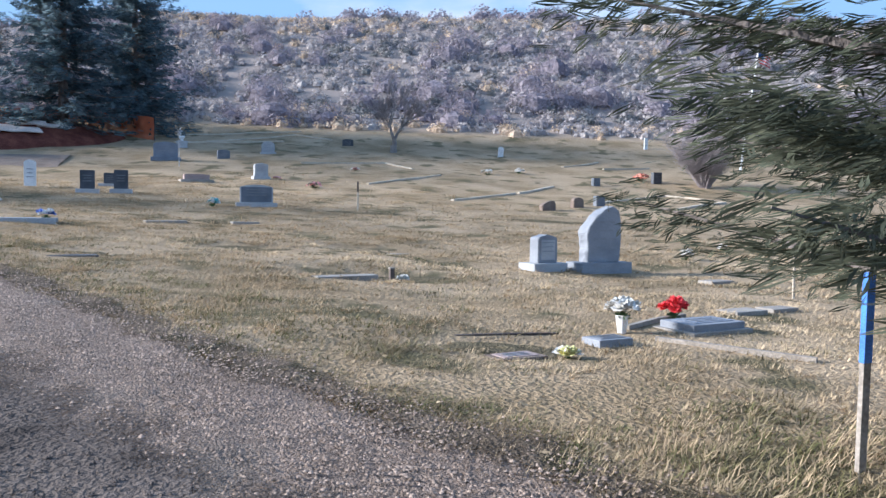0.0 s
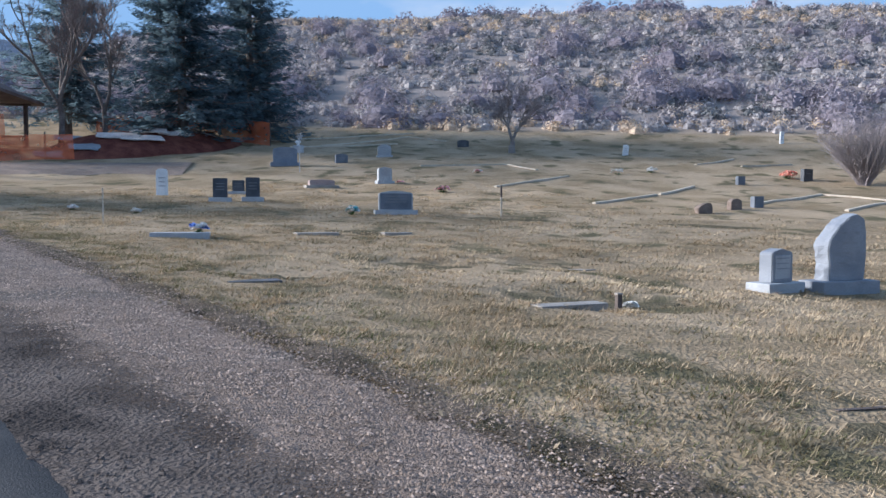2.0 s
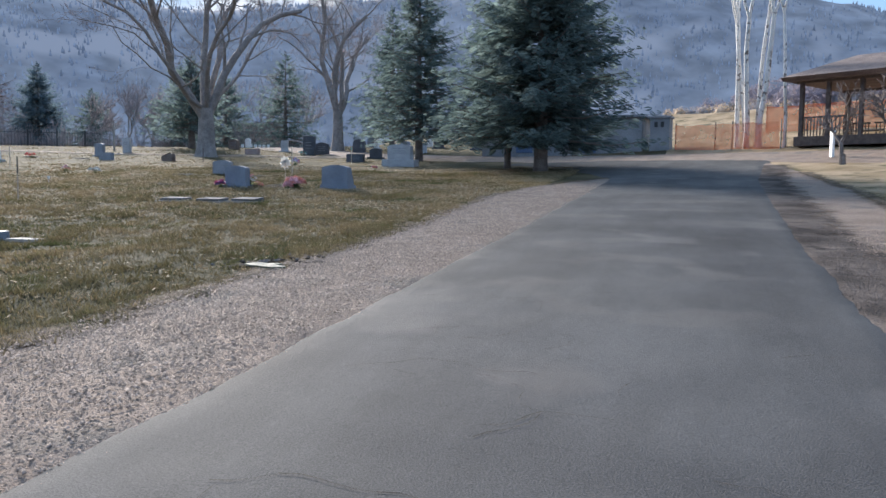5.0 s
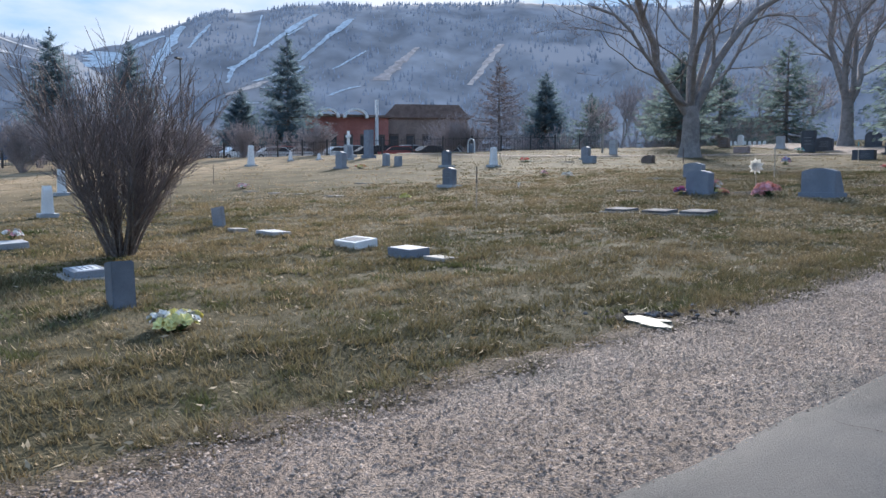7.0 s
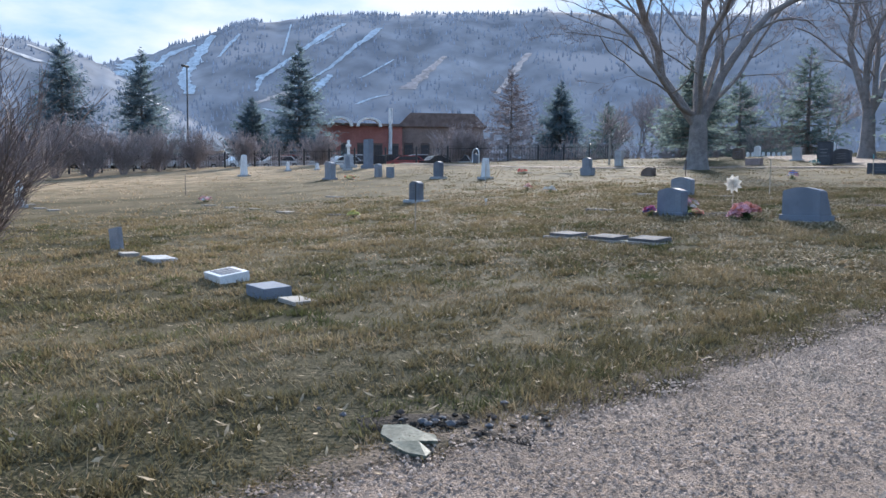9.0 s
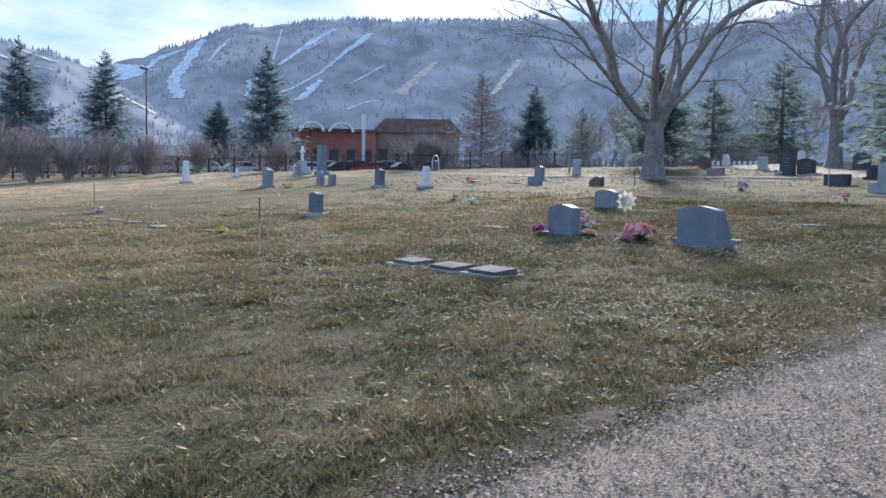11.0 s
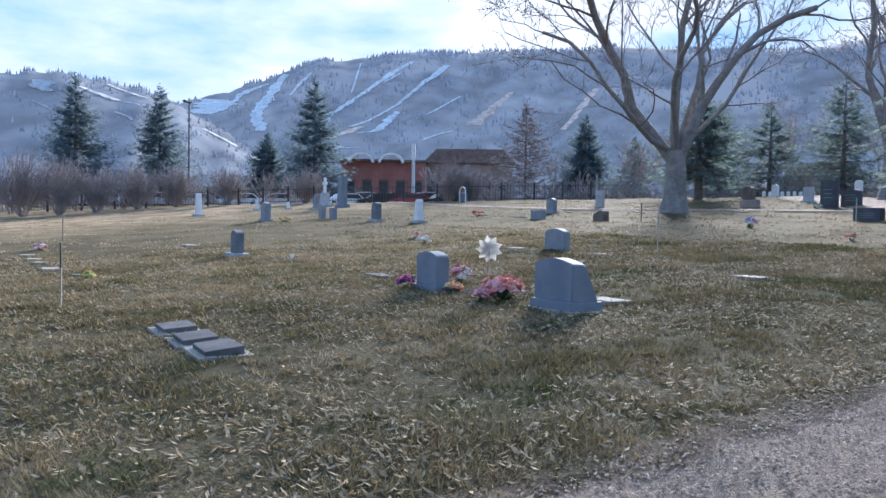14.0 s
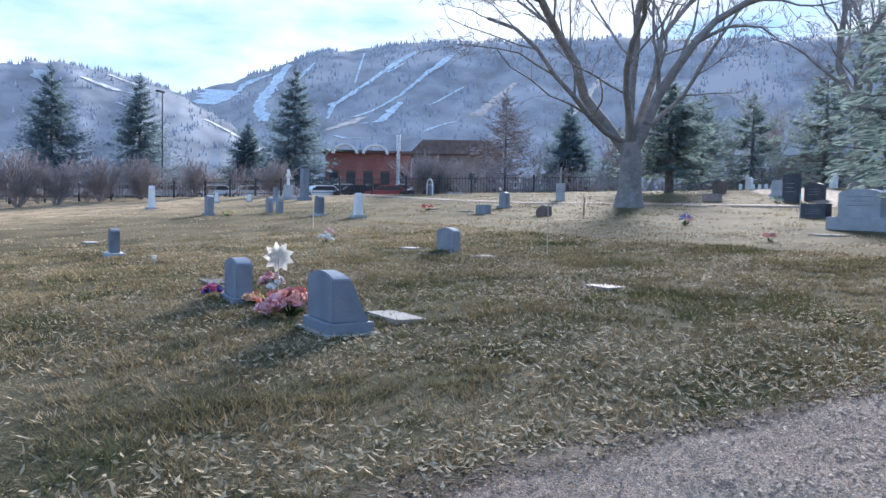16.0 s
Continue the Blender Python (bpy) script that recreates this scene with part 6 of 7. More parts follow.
# white pinwheel flower on a stick
pw = thing("pinwheel", -27.42, 8.95, ground(-27.42, 8.95) - 0.05, -70, "large white pinwheel flower on a stick", "pinwheel")
part("stick", made_tube((0, 0, 0), (0, 0, 0.78), 0.008, 0.006, 6), "wood_pale", pw)
bm = bmesh.new()
for ring, (n, rad, yy) in enumerate(((9, 0.21, 0.0), (8, 0.15, -0.03))):
    for a in range(n):
        t = a * 2 * math.pi / n + ring * 0.3
        d = Vector((math.cos(t), 0, math.sin(t)))
        e = Vector((-d.z, 0, d.x))
        c = Vector((0, yy, 0.78))
        bm.faces.new([bm.verts.new(v) for v in (c, c + d * rad * 0.55 - e * rad * 0.30 + Vector((0, -0.02, 0)), c + d * rad, c + d * rad * 0.6 + e * rad * 0.22 + Vector((0, 0.02, 0)))])
bmesh.ops.solidify(bm, geom=bm.faces, thickness=0.004)
part("petals", bm, "petal_white", pw)

cup = thing("solar_light", -33.0, 2.6, ground(-33.0, 2.6) - 0.03, 0, "small white garden light on a spike", "garden light")
part("spike", made_tube((0, 0, 0), (0, 0, 0.16), 0.01, 0.01, 6), "steel", cup)
part("cap", made_tube((0, 0, 0.155), (0, 0, 0.25), 0.035, 0.05, 10), "white", cup)
stake(-26.16, 2.2, 1.05, 0.036, "wood_grey", ("iron", 0.62), "pale survey stake with a dark top")
stake(-44.22, 0.66, 0.95, 0.045, "wood_pale", None, "thin pale survey stake")
stake(-35.2, 11.0, 1.1, 0.035, "wood_pale", None, "thin pale survey stake")
stake(-42.0, -12.8, 0.9, 0.05, "wood_dark", None, "dark wooden stake in turf")
stake(-50.1, 9.6, 0.78, 0.06, "wood_dark", None, "dark wooden stake near the path")
stake(-67.5, 5.6, 1.9, 0.16, "concrete", None, "pale concrete post by the path")
stake(-47.2, 17.2, 0.9, 0.04, "wood_pale", ("petal_teal", 0.8), "thin stake with a teal ribbon")

# torn sheet and broken turf beside the gravel
wreck = thing("torn_sheet", -13.45, 5.53, ground(-13.45, 5.53) + 0.012, 30, "torn pale green rubber sheet lying on soil", "debris")
bm = prism([(-0.27, -0.09), (-0.12, -0.14), (0.02, -0.10), (0.05, -0.13), (0.20, -0.08), (0.31, 0.0), (0.24, 0.05), (0.10, 0.02), (0.13, 0.12), (0.02, 0.14), (-0.05, 0.10), (-0.2, 0.04)], -0.008, 0.008)
bmesh.ops.rotate(bm, cent=(0, 0, 0), matrix=Matrix.Rotation(radians(-90), 3, "X"), verts=bm.verts)
for v in bm.verts:
    v.co.z += 0.028 + 0.05 * v.co.y + 0.02 * noise.noise(v.co * 6)
part("sheet", bm, "rubber_sheet", wreck)


def patch(name, x, y, rx, ry, rz, material, label, lift=0.02, seed=1.0, category="soil"):
    ang = np.linspace(0, 2 * math.pi, 40)[:-1]
    vs, K = [], 7
    for k in range(1, K + 1):
        for t in ang:
            w = 1 + 0.3 * noise.noise(Vector((math.cos(t) * 1.6, math.sin(t) * 1.6, seed))) + 0.12 * noise.noise(Vector((math.cos(t) * 6, math.sin(t) * 6, seed)))
            px, py = rx * w * k / K * math.cos(t), ry * w * k / K * math.sin(t)
            c, s = math.cos(radians(rz)), math.sin(radians(rz))
            X, Y = x + px * c - py * s, y + px * s + py * c
            up = lift * (1 - (k / K) ** 2) + 0.03 * (1 - k / K) * noise.noise(Vector((X * 7, Y * 7, seed))) - (0.03 if k == K else 0.0)
            vs.append((X, Y, ground(X, Y) + up))
    vs.append((x, y, ground(x, y) + lift))
    n = len(ang)
    tri = [(len(vs) - 1, i, (i + 1) % n) for i in range(n)]
    for k in range(K - 1):
        for i in range(n):
            j = (i + 1) % n
            tri += [(k * n + i, (k + 1) * n + i, (k + 1) * n + j), (k * n + i, (k + 1) * n + j, k * n + j)]
    return tagged(soup(name, vs, tri, material, smooth=True), label, category, kind="structure")


patch("bare_soil", -13.82, 5.6, 0.55, 0.2, 88, "soil_dark", "dark broken soil beside the gravel", 0.03, 2.2)
patch("bare_soil", -13.6, 6.0, 0.3, 0.12, 70, "soil_dark", "dark broken soil beside the gravel", 0.03, 7.2)
patch("bare_soil", -28.0, 8.75, 1.0, 0.6, 45, "soil_dark", "bare soil around a grave", 0.05, 5.2)
# a darker brown sheet over the bottom of each dip
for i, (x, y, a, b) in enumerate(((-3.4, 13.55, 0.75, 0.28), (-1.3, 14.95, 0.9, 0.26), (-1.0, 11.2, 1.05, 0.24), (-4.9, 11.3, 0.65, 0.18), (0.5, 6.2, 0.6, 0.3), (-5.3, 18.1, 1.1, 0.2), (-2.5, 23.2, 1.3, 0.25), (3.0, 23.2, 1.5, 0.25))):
    patch("dip_sheet", x, y, a, b, 0, "hollow", "dark brown sheet laid in a dip of the turf", 0.03, 9.0 + i)

# rubble round the torn sheet
rnd = random.Random(5)
for i in range(44):
    x, y = -13.82 + rnd.gauss(0, 0.09), 5.65 + rnd.gauss(0, 0.27)
    bm = bmesh.new()
    bmesh.ops.create_icosphere(bm, subdivisions=1, radius=rnd.uniform(0.012, 0.036))
    for v in bm.verts:
        v.co += Vector((noise.noise(v.co * 30 + Vector((i, 0, 0))), noise.noise(v.co * 30 + Vector((0, i, 0))), noise.noise(v.co * 30))) * 0.015
        v.co.z *= 0.6
    ob = part("rubble_stone", bm, ("dirt", "soil_dark", "granite_worn")[i % 3])
    ob.matrix_world = pose(x, y, ground(x, y) + 0.04, 0, 0, i * 40)
    tagged(ob, "broken stone lump beside a torn sheet", "rubble", "rubble by the gravel")


# ---- the shelter, fences and buildings ----
gz = thing("gazebo", -30.4, 37.9, ground(-30.4, 37.9) - 0.3, 15, "dark timber gazebo with a low brown shingled roof", "gazebo")
part("deck", made_box(-3.0, 3.0, -2.6, 2.6, 0, 0.45, bevel=0.02), "wood_dark", gz)
for x, y in ((-2.75, -2.4), (0, -2.4), (2.75, -2.4), (-2.75, 2.4), (0, 2.4), (2.75, 2.4), (-1.5, -2.4), (1.5, -2.4)):
    part("post", made_box(x - 0.09, x + 0.09, y - 0.09, y + 0.09, 0.45, 3.1, bevel=0.01), "wood_dark", gz)
for y in (-2.4, 2.4):
    for x0, x1 in ((-2.65, -1.6), (-1.4, -0.1), (1.6, 2.65)):
        rl = part("railing", made_box(x0, x1, y - 0.04, y + 0.04, 1.3, 1.38, bevel=0.006), "wood_dark", gz)
        for k in range(7):
            xx = x0 + (x1 - x0) * (k + 0.5) / 7
            part("baluster", made_box(xx - 0.02, xx + 0.02, y - 0.02, y + 0.02, 0.45, 1.3), "wood_dark", rl)
part("beam", made_box(-3.0, 3.0, -2.5, -2.3, 2.95, 3.15, bevel=0.01), "wood_dark", gz)
part("beam", made_box(-3.0, 3.0, 2.3, 2.5, 2.95, 3.15, bevel=0.01), "wood_dark", gz)
bm = bmesh.new()
lo = [bm.verts.new(v) for v in ((-3.4, -3.1, 3.05), (3.4, -3.1, 3.05), (3.4, 3.3, 3.05), (-3.4, 3.3, 3.05))]
lo2 = [bm.verts.new(v) for v in ((-3.4, -3.3, 3.2), (3.4, -3.3, 3.2), (3.4, 3.3, 3.2), (-3.4, 3.3, 3.2))]
hi = [bm.verts.new(v) for v in ((-1.2, -0.3, 4.35), (1.2, -0.3, 4.35), (1.2, 0.3, 4.35), (-1.2, 0.3, 4.35))]
bm.faces.new(lo[::-1])
bm.faces.new(hi)
for i in range(4):
    j = (i + 1) % 4
    bm.faces.new((lo[i], lo[j], lo2[j], lo2[i]))
    bm.faces.new((lo2[i], lo2[j], hi[j], hi[i]))
part("roof", bm, "shingle", gz, "brown shingled hip roof")
for k in range(2):
    part("bench", made_box(-2.4 + 2.9 * k, -0.6 + 2.9 * k, 1.2, 1.7, 0.85, 0.93, bevel=0.01), "wood_grey", gz)


def net_fence(pts, h, label):
    root = thing("safety_fence", pts[0][0], pts[0][1], ground(*pts[0]), 0, label, "safety fence", "orange safety fences")
    ox, oy, oz = pts[0][0], pts[0][1], ground(*pts[0])
    bm = bmesh.new()
    prev, dist = None, 0.0
    for (x0, y0), (x1, y1) in zip(pts[:-1], pts[1:]):
        L = math.hypot(x1 - x0, y1 - y0)
        k = max(2, int(L / 0.5))
        for i in range(k + 1):
            x, y = x0 + (x1 - x0) * i / k, y0 + (y1 - y0) * i / k
            g = ground(x, y) - oz
            sag = 0.07 * math.sin((dist + L * i / k) * 2.1) ** 2
            wv = 0.06 * math.sin((dist + L * i / k) * 1.7)
            cur = [bm.verts.new((x - ox + wv * f, y - oy + wv * f, g + 0.03 + (h - sag) * f)) for f in (0, 0.33, 0.66, 1.0)]
            if prev and i > 0:
                for a in range(3):
                    bm.faces.new((prev[a], cur[a], cur[a + 1], prev[a + 1]))
            prev = cur
        dist += L
        for i in range(0, k + 1, 5):
            x, y = x0 + (x1 - x0) * i / k, y0 + (y1 - y0) * i / k
            g = ground(x, y) - oz
            part("fence_post", made_tube((x - ox, y - oy + 0.05, g - 0.1), (x - ox, y - oy + 0.05, g + h + 0.12), 0.03, 0.03, 6), "iron", root)
    part("netting", bm, "netting", root, "sagging orange plastic netting")


net_fence([(-39.6, 33.4), (-36.0, 34.0), (-33.4, 34.6)], 1.35, "orange plastic safety fence around aspens")
net_fence([(-40.5, 41), (-35.0, 42), (-31.0, 43)], 1.5, "orange plastic safety fence behind the gazebo")
net_fence([(-26.0, 35.4), (-24.4, 36.4), (-23.4, 37.2)], 1.2, "orange plastic safety fence around a soil mound")
net_fence([(-26.5, 44.5), (-22.5, 46.0), (-18.5, 45.6), (-16.2, 44.2)], 1.3, "orange plastic safety fence under the spruces")

# the mound of red soil under the spruces
mx, my = -22.3, 41.3
bm = bmesh.new()
rows = []
for k in range(13):
    row = []
    for i in range(44):
        t = i * 2 * math.pi / 44
        w = 1 + 0.15 * noise.noise(Vector((math.cos(t) * 1.5, math.sin(t) * 1.5, 4)))
        px, py = 5.3 * w * k / 12 * math.cos(t), 3.2 * w * k / 12 * math.sin(t)
        c, s = math.cos(radians(45)), math.sin(radians(45))
        X, Y = mx + px * c - py * s, my + px * s + py * c
        row.append(bm.verts.new((X, Y, ground(X, Y) + 1.0 * (1 - (k / 12) ** 2) + 0.12 * noise.noise(Vector((X, Y, 0))) - (0.12 if k == 12 else 0))))
    rows.append(row)
for a, b in zip(rows[:-1], rows[1:]):
    for i in range(44):
        j = (i + 1) % 44
        bm.faces.new((a[i], b[i], b[j], a[j]))
bmesh.ops.remove_doubles(bm, verts=bm.verts, dist=0.001)
tagged(part("soil_mound", bm, "mulch"), "low mound of dark red soil under spruces", "soil mound")
rnd = random.Random(9)
for i, (x, y, w, d) in enumerate(((-22.6, 39.6, 1.9, 0.7), (-21.4, 39.9, 2.0, 0.7), (-21.6, 41.0, 1.8, 0.6), (-20.4, 41.6, 1.6, 0.5), (-24.6, 37.2, 1.6, 0.8), (-23.4, 38.0, 1.5, 0.7), (-25.0, 39.6, 1.5, 0.7))):
    bm = made_box(-w / 2, w / 2, -d / 2, d / 2, 0, 0.05, bevel=0.01)
    bmesh.ops.subdivide_edges(bm, edges=list(bm.edges), cuts=2, use_grid_fill=True)
    for v in bm.verts:
        v.co += Vector((noise.noise(v.co * 2 + Vector((i, 0, 0))), noise.noise(v.co * 2 + Vector((0, i, 0))), 0.5 * noise.noise(v.co * 2))) * 0.18
    pu, pv = ((x - mx) + (y - my)) * 0.707 / 5.3, ((y - my) - (x - mx)) * 0.707 / 3.2
    r2 = pu * pu + pv * pv
    ob = part("tarp_sheet", bm, "tarp" if i < 4 else "grey_block")
    ob.matrix_world = pose(x, y, ground(x, y) + max(0.0, 1.0 * (1 - r2)) + 0.06, 22, 0, 27 + 8 * math.sin(i * 2.3))
    tagged(ob, "pale crumpled tarp lying on red soil" if i < 4 else "grey crumpled tarp lying by the soil mound", "tarp", "tarps on the mound")

shed = thing("storage_building", -46.0, 30.4, ground(-46, 30.4) - 0.4, 44, "low grey concrete-block storage building", "building")
part("wall", made_box(-4.8, 4.8, -1.6, 1.6, 0, 2.35, bevel=0.02), "grey_block", shed)
part("roof", made_box(-5.0, 5.0, -1.8, 1.8, 2.35, 2.5, bevel=0.02), "grey_block", shed)
for k in (-2.6, 1.2):
    dr = part("door", made_box(k, k + 1.0, -1.66, -1.58, 0.35, 2.2, bevel=0.01), "siding_blue", shed)
    part("handle", made_box(k + 0.85, k + 0.9, -1.70, -1.65, 1.2, 1.35, bevel=0.005), "steel", dr)
gp = thing("gate_pillar", -40.9, 33.5, ground(-40.9, 33.5) - 0.1, 40, "square grey block pillar with two openings painted dark", "pillar")
part("shaft", made_box(-0.55, 0.55, -0.5, 0.5, 0, 1.85, bevel=0.03), "grey_block", gp)
part("cap", made_box(-0.62, 0.62, -0.57, 0.57, 1.85, 1.98, bevel=0.02), "grey_block", gp)
# solid near-black boxes give the two holes their inner shade by colour
for k in (-0.2, 0.15):
    part("painted_opening", made_box(k - 0.09, k + 0.09, -0.52, -0.45, 1.35, 1.65), "iron", gp)

sg = thing("sign_post", -27.9, 31.6, ground(-27.9, 31.6) - 0.05, -30, "narrow white sign post with dark marks", "sign")
part("board", made_box(-0.15, 0.15, -0.05, 0.05, 0, 1.2, bevel=0.01), "white", sg)
bm = bmesh.new()
for k in range(4):
    box(bm, -0.07, 0.07, -0.058, -0.05, 0.35 + 0.2 * k, 0.43 + 0.2 * k)
part("marks", bm, "engraved", sg)

# iron fence along the far side
picket = bpy.data.meshes.new("picket")
bm = made_tube((0, 0, 0), (0, 0, 1.2), 0.016, 0.016, 4)
tube(bm, (0, 0, 1.2), (0, 0, 1.3), 0.022, 0.002, 4)
bm.to_mesh(picket)
bm.free()
picket.materials.append(M["iron"])
fence_pts = [seen_from(az, d) for az, d in ((229, 74), (221, 73), (213, 70), (206, 66), (199, 64), (192, 63), (186, 64))]
for (x0, y0), (x1, y1) in zip(fence_pts[:-1], fence_pts[1:]):
    L = math.hypot(x1 - x0, y1 - y0)
    root = thing("iron_fence", x0, y0, 0, 0, "black wrought-iron picket fence", "fence", "iron fence")
    k = int(L / 2.2)
    t = math.atan2(y1 - y0, x1 - x0)
    for i in range(k):
        xa, ya = (x1 - x0) * i / k, (y1 - y0) * i / k
        za = ground(x0 + xa, y0 + ya)
        xb, yb = (x1 - x0) * (i + 1) / k, (y1 - y0) * (i + 1) / k
        zb = ground(x0 + xb, y0 + yb)
        part("post", made_box(xa - 0.07, xa + 0.07, ya - 0.07, ya + 0.07, za - 0.1, za + 1.45, bevel=0.01), "iron", root)
        for hh in (0.2, 1.2):
            part("rail", made_tube((xa, ya, za + hh), (xb, yb, zb + hh), 0.025, 0.025, 4), "iron", root)
        for j in range(1, 11):
            f = j / 11
            pk = new("picket", picket)
            pk.parent = root
            pk.location = (xa + (xb - xa) * f, ya + (yb - ya) * f, za + (zb - za) * f + 0.08)


def car(az, d, mat, label, turn, h=1.45):
    x, y = seen_from(az, d)
    root = thing("parked_car", x, y, ground(x, y), turn, label, "car", "parked cars")
    o = [(-2.2, 0.3), (2.2, 0.3), (2.25, 0.75), (1.3, 0.9), (0.65, h - 0.08), (0.2, h), (-1.3, h), (-1.95, 0.95), (-2.25, 0.85)]
    body = part("body", prism(o, -0.88, 0.88, 0.05), mat, root)
    g = [(1.12, 0.93), (0.6, h - 0.12), (-1.25, h - 0.08), (-1.75, 0.95)]
    part("side_window", prism(g, -0.895, -0.86), "window_dark", body)
    part("side_window", prism(g, 0.86, 0.895), "window_dark", body)
    for wx in (-1.35, 1.4):
        for wy in (-0.8, 0.8):
            w = part("wheel", made_tube((wx, wy - 0.1, 0.32), (wx, wy + 0.1, 0.32), 0.32, 0.32, 14), "tyre", root)
            part("hubcap", made_tube((wx, wy - 0.11, 0.32), (wx, wy + 0.11, 0.32), 0.19, 0.19, 10), "steel", w)


for i, (az, m) in enumerate(((226, "car_silver"), (224.4, "car_black"), (222, "car_white"), (220.6, "car_black"), (218.5, "car_silver"), (217.2, "car_black"), (215.9, "car_silver"), (214.6, "car_silver"), (213.0, "car_white"), (211.6, "car_black"), (210.4, "car_silver"), (209.3, "car_red"), (208.2, "car_silver"), (207.0, "car_black"), (205.6, "car_white"), (204.2, "car_silver"), (203.1, "car_black"), (201.9, "car_black"), (200.8, "car_red"), (199.8, "car_silver"), (198.4, "car_black"), (196.8, "car_silver"))):
    car(az, 82 + 4 * (i % 2), m, {"car_white": "white", "car_silver": "silver", "car_red": "dark red", "car_black": "black"}[m] + " car parked beyond the fence", az + 90 + (i % 3) * 12, 1.45 + 0.3 * (i % 2))


def building(az, d, w, dep, h, wall, roof, label, turn, kind="flat", windows=4, rise=1.5):
    x, y = seen_from(az, d)
    root = thing("building", x, y, ground(x, y) - 0.5, turn, label, "building", "buildings by the car park")
    part("wall", made_box(-w / 2, w / 2, -dep / 2, dep / 2, 0, h, bevel=0.03), wall, root)
    e = 0.5
    if kind == "gable":
        part("roof", prism([(-w / 2 - e, h - 0.1), (w / 2 + e, h - 0.1), (w / 2 - 1.5, h + rise), (-w / 2 + 1.5, h + rise)], -dep / 2 - e, dep / 2 + e), roof, root)
    else:
        part("roof", made_box(-w / 2 - e, w / 2 + e, -dep / 2 - e, dep / 2 + e, h, h + 0.35, bevel=0.02), roof, root)
    for i in range(windows):
        cx = -w / 2 + w * (i + 0.5) / windows
        wd = part("window", made_box(cx - w / windows * 0.28, cx + w / windows * 0.28, -dep / 2 - 0.06, -dep / 2 + 0.02, h * 0.3, h * 0.68, bevel=0.02), "wood_dark", root)
        part("pane", made_box(cx - w / windows * 0.24, cx + w / windows * 0.24, -dep / 2 - 0.075, -dep / 2 - 0.055, h * 0.34, h * 0.64), "window_dark", wd)
    return root


red = building(202.6, 118, 12, 9, 7.8, "brick_red", "shingle", "red-walled building with two arched white canopies", 202.6 - 90 + 180 + 180, "flat", 5)
for k in (-3.2, 1.0):
    bm = bmesh.new()
    for a, b in zip(np.linspace(0, math.pi, 11)[:-1], np.linspace(0, math.pi, 11)[1:]):
        vs = [bm.verts.new((k + r * math.cos(t), yy, 7.6 + r * 0.75 * math.sin(t))) for yy in (-6.4, -4.7) for t, r in ((a, 1.45), (b, 1.45), (b, 1.85), (a, 1.85))]
        for q in ((0, 1, 2, 3), (7, 6, 5, 4), (3, 2, 6, 7), (1, 0, 4, 5)):
            bm.faces.new([vs[i] for i in q])
    bmesh.ops.remove_doubles(bm, verts=bm.verts, dist=0.001)
    bmesh.ops.recalc_face_normals(bm, faces=bm.faces)
    part("arched_canopy", bm, "white", red, "white arched canopy")
part("chimney", made_tube((4.2, -4.8, 0), (4.2, -4.8, 10.4), 0.28, 0.28, 10), "roof_white", red, "white vent stack")
building(196.4, 125, 13, 10, 8.2, "stucco_brown", "shingle", "brown lodge with a broad shingled roof", 196.4 - 90, "gable", 5, 2.0)
building(214.3, 125, 8.5, 8, 4.2, "wood_grey", "roof_white", "low shed with a white sloped roof", 214.3 - 90, "gable", 3, 1.4)
building(224.5, 105, 12, 8, 3.3, "siding_blue", "siding_blue", "dark blue low building", 224.5 - 90, "flat", 4)
building(172.5, 120, 10, 8, 4.2, "stucco_brown", "shingle", "brown house behind hedges", 172.5 - 90, "gable", 3, 2.0)
building(177.0, 135, 9, 8, 4.2, "stucco_brown", "roof_white", "brown house with a pale roof", 177 - 90, "gable", 3, 2.0)

x, y = seen_from(216.2, 88)
lp = thing("street_lamp", x, y, ground(x, y) - 0.1, 0, "tall dark car-park light pole", "street lamp")
part("pole", made_tube((0, 0, 0), (0, 0, 11.3), 0.11, 0.07, 8), "iron", lp)
part("lamp_head", made_box(-0.2, 0.9, -0.18, 0.18, 11.2, 11.4, bevel=0.03), "iron", lp)

# ---- grass, leaves and pebbles ----
rng = np.random.default_rng(4)


def along(n_pts, s0, s1, n0, n1, power=1.0):
    s = rng.uniform(s0, s1, n_pts)
    n = n0 + (n1 - n0) * rng.random(n_pts) ** power
    return s, n, AX * s + 0.653 * n, AY * s + 0.757 * n


def clump_noise(x, y, k, seed):
    return np.array([noise.noise(Vector((a * k, b * k, seed))) for a, b in zip(x, y)])


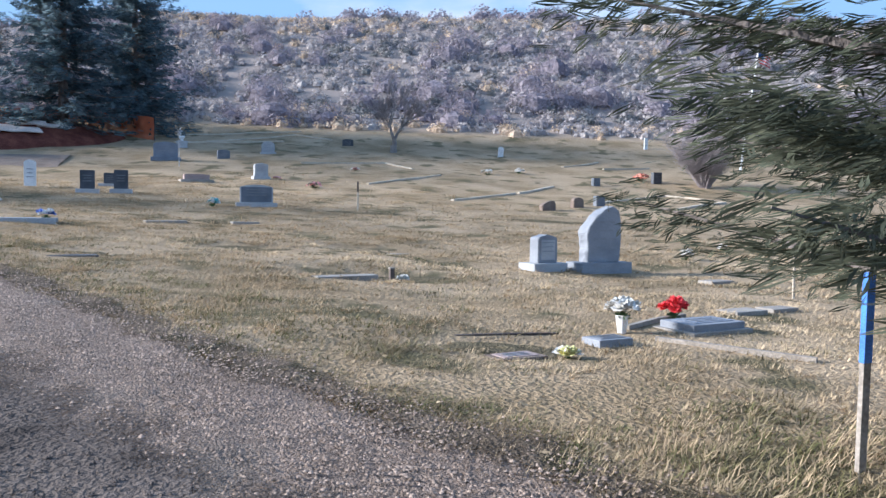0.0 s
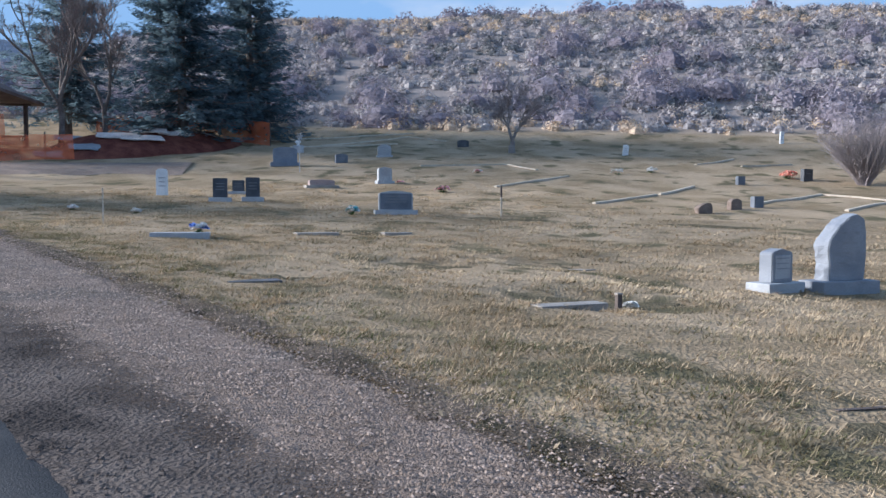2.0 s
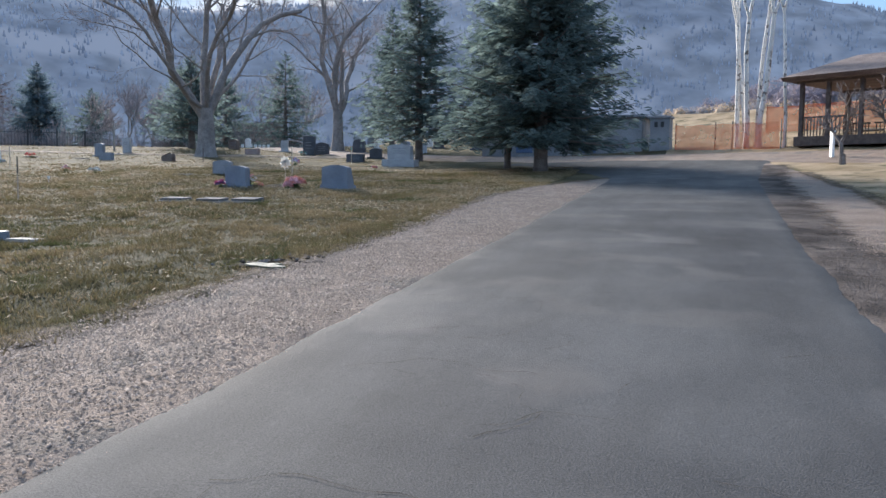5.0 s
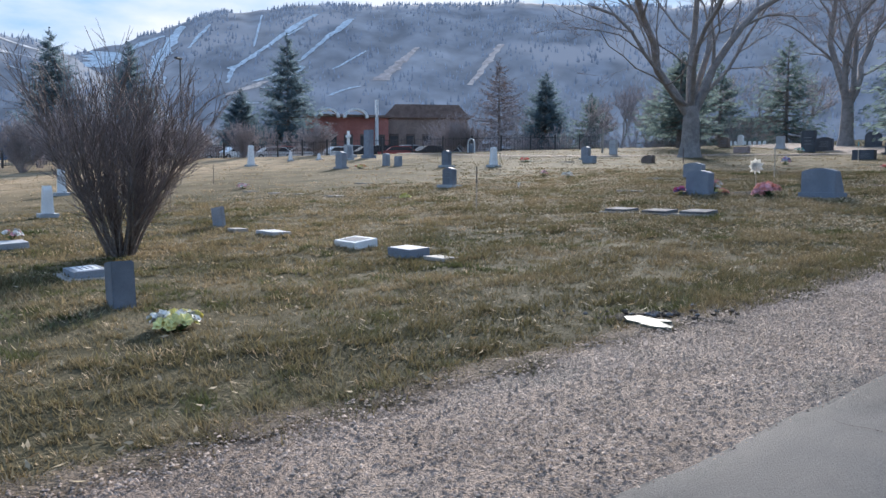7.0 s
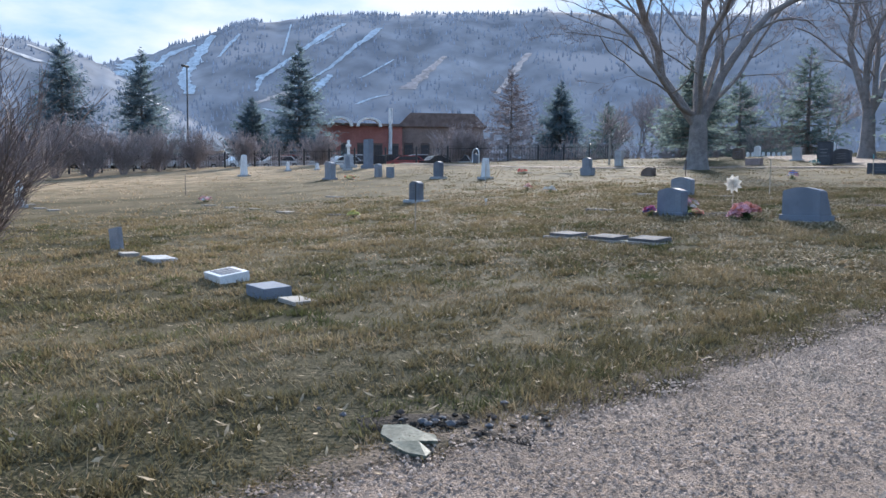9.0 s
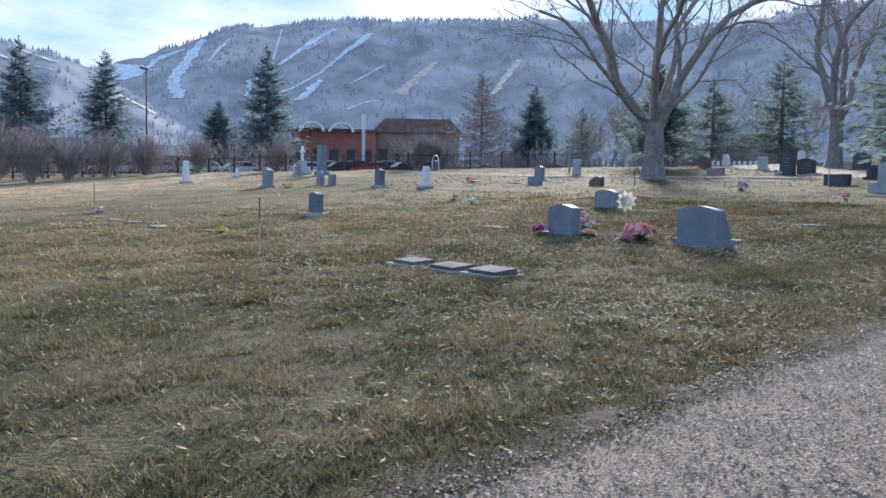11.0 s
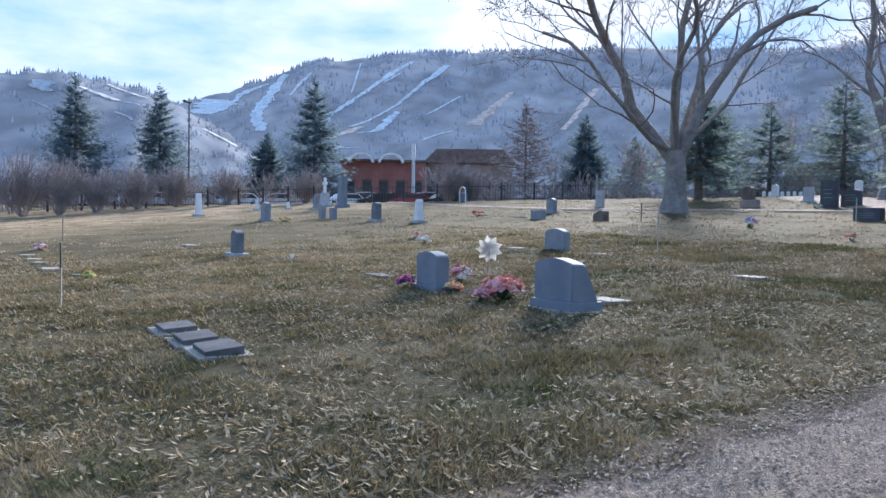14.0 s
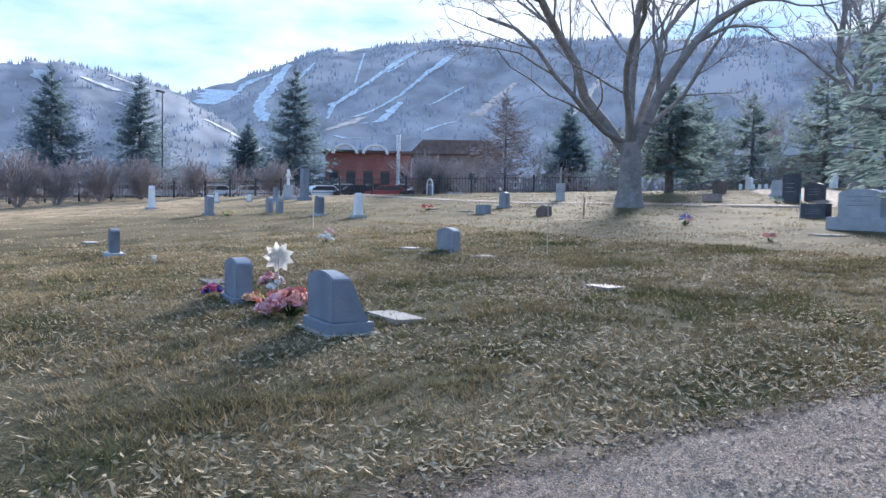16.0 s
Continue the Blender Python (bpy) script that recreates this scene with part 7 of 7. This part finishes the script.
def grass(name, tufts, s0, s1, n0, n1, power, h, material, label, inner, per=14, flat=1.0):
    """Tufts of bent blades, thicker in patches."""
    s, n, x, y = along(tufts, s0, s1, n0, n1, power)
    cl = clump_noise(x, y, 0.7, 3.0) + 0.5 * clump_noise(x, y, 2.2, 6.0)
    keep = inner(s, n) & (rng.random(tufts) < 1.0 - smooth01((np.abs(n) - 12) / max(abs(n1) - 12, 1))) & (rng.random(tufts) < np.clip(0.88 + 0.45 * cl, 0.4, 1))
    x, y, n, cl = x[keep], y[keep], n[keep], cl[keep]
    t = len(x)
    lean = 2.2 * clump_noise(x, y, 0.5, 12.0)
    size = rng.uniform(0.5, 1.45, t) * (1 + 0.6 * np.clip(cl, -0.6, 0.9))
    rep_ = lambda v: np.repeat(v, per)
    m = t * per
    sp = 0.085 * rep_(size) * np.sqrt(rng.random(m)) * (0.6 + 0.12 * rep_(np.abs(n)))
    q = rng.uniform(0, 2 * math.pi, m)
    bx, by = rep_(x) + sp * np.cos(q), rep_(y) + sp * np.sin(q)
    z = rep_(land(x, y) + bump_at(x, y)) - 0.012
    L = h * rep_(size) * rng.uniform(0.6, 1.4, m)
    a = np.where(rng.random(m) < 0.5, q, rep_(lean) + rng.normal(0, 0.8, m))
    bend = flat * rng.uniform(0.5, 1.3, m)
    w = (0.0023 * (1.0 + 0.27 * rep_(np.abs(n))) * rng.uniform(0.7, 1.5, m))[:, None]
    d = np.stack([np.cos(a), np.sin(a), np.zeros(m)], 1)
    e = np.stack([-np.sin(a), np.cos(a), np.zeros(m)], 1)
    o = np.stack([bx, by, z], 1)
    up = np.array([[0, 0, 1.0]])
    tip = o + d * (L * bend * 0.9)[:, None] + up * (L * (0.85 - 0.42 * bend))[:, None]
    V = np.stack([o - e * w, o + e * w, tip], 1).reshape(-1, 3)
    F = np.arange(m * 3).reshape(-1, 3)
    return tagged(soup(name, V, F, material), label, "grass", kind="stuff")


def south(s, n):
    return n < edge(s, SHO_L) + 0.08 + 0.3 * rng.random(len(n)) ** 2


def north(s, n):
    return n > edge(s, SHO_R) - 0.08 - 0.3 * rng.random(len(n)) ** 2


grass("dry_grass", 27000, -4, 30, 2.8, 26, 2.1, 0.062, "blade_dry", "short dry blond winter grass", north, 21, 0.85)
grass("green_grass", 5500, -4, 26, 2.8, 10, 2.6, 0.055, "blade_green", "olive shoots among dry grass", north, 16)
grass("verge_grass", 5200, -4, 28, 2.6, 4.9, 1.5, 0.06, "blade_fresh", "green grass along the gravel edge", north, 18)
grass("winter_grass", 31000, 3, 38, -4.3, -31, 2.0, 0.088, "blade_green", "olive-green and brown winter grass", south, 23, 0.7)
grass("fresh_grass", 8000, 3, 38, -4.3, -24, 1.6, 0.07, "blade_fresh", "darker green grass in patches of turf", lambda s, n: south(s, n) & (clump_noise(s, n, 0.4, 21.0) > 0.08), 26, 0.7)
grass("straw_grass", 6500, 3, 38, -4.3, -36, 1.9, 0.075, "blade_dry", "straw-coloured grass among green turf", south, 16, 0.9)


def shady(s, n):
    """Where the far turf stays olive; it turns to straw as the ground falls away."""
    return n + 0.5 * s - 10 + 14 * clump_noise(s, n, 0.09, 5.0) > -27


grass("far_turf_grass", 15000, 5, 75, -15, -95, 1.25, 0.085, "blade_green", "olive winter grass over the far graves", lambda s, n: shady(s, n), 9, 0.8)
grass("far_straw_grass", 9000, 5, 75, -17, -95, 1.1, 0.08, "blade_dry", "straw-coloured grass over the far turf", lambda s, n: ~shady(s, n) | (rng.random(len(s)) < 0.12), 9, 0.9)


def litter(name, n_pts, s0, s1, n0, n1, power, size, inner, label, weight):
    s, n, x, y = along(n_pts, s0, s1, n0, n1, power)
    k = inner(s, n) & (rng.random(n_pts) < weight(s, n, x, y))
    x, y = x[k], y[k]
    m = len(x)
    z = land(x, y) + bump_at(x, y) + 0.03
    a, L = rng.uniform(0, 2 * math.pi, m), (size * rng.uniform(0.4, 1.5, m))[:, None]
    d = np.stack([np.cos(a), np.sin(a), rng.normal(0, 0.3, m)], 1)
    e = np.stack([-np.sin(a), np.cos(a), rng.normal(0, 0.3, m)], 1)
    o = np.stack([x, y, z], 1)
    curl = np.stack([np.zeros(m), np.zeros(m), rng.uniform(0.1, 0.6, m)], 1)
    V = np.stack([o - d * L, o - e * L * 0.3 + curl * L * 0.5, o + d * L + curl * L, o + e * L * 0.3], 1).reshape(-1, 3)
    return tagged(soup(name, V, np.arange(len(V)).reshape(-1, 4), "leaf"), label, "leaf litter", kind="stuff")


litter("leaf_litter", 200000, 6, 42, -4.3, -26, 1.35, 0.032, south, "pale dry leaves scattered on the turf", lambda s, n, x, y: np.clip(0.06 + 1.0 * smooth01((s - 16) / 8) * (0.45 + 1.5 * clump_noise(x, y, 0.45, 8.0)), 0.03, 1))
litter("leaf_litter_north", 4000, -2, 28, 2.9, 14, 2.0, 0.028, north, "pale dry leaves scattered on dry grass", lambda s, n, x, y: np.full(len(s), 0.45))


def pebbles(name, n_pts, s0, s1, lo, hi, size, label):
    s = rng.uniform(s0, s1, n_pts)
    f = rng.random(n_pts)
    n = lo(s) + (hi(s) - lo(s)) * f
    x, y = AX * s + 0.653 * n, AY * s + 0.757 * n
    r = size * rng.uniform(0.35, 1.25, n_pts) ** 1.3
    o = np.stack([x, y, land(x, y) + r * 0.25 + 0.03], 1)
    base = np.array([(1, 0, -0.3), (0, 1, -0.3), (-1, 0, -0.3), (0, -1, -0.3), (0.2, 0.1, 1)], dtype=float)
    sq = np.stack([rng.uniform(0.7, 1.4, n_pts), rng.uniform(0.6, 1.2, n_pts), rng.uniform(0.4, 0.8, n_pts)], 1)
    a = rng.uniform(0, 6.28, n_pts)
    P = base[None] * sq[:, None, :] * (1 + rng.uniform(-0.3, 0.3, (n_pts, 5, 1)))
    X = P[..., 0] * np.cos(a)[:, None] - P[..., 1] * np.sin(a)[:, None]
    Y = P[..., 0] * np.sin(a)[:, None] + P[..., 1] * np.cos(a)[:, None]
    V = (np.stack([X, Y, P[..., 2]], -1) * r[:, None, None] + o[:, None, :]).reshape(-1, 3)
    t = np.array([(0, 1, 4), (1, 2, 4), (2, 3, 4), (3, 0, 4)])
    F = (np.arange(n_pts) * 5)[:, None, None] + t[None]
    return tagged(soup(name, V, F.reshape(-1, 3), "dirt" if "crumbs" in name else "pebble"), label, "gravel", kind="stuff")


pebbles("gravel_stones", 66000, 6, 30, lambda s: edge(s, SHO_L) + 0.03 + 0.35 * rng.random(len(s)), lambda s: edge(s, ROAD_L) + 0.03, 0.0105, "loose crushed gravel on the shoulder")
pebbles("gravel_stones_north", 48000, -1, 19, lambda s: edge(s, ROAD_R) + 0.42 + 0.7 * rng.random(len(s)), lambda s: edge(s, SHO_R) - 0.12, 0.009, "loose crushed gravel on the shoulder")
pebbles("road_crumbs", 6000, 0, 24, lambda s: edge(s, ROAD_R) - 0.25, lambda s: edge(s, ROAD_R) + 0.4, 0.010, "asphalt crumbs along the broken road edge")
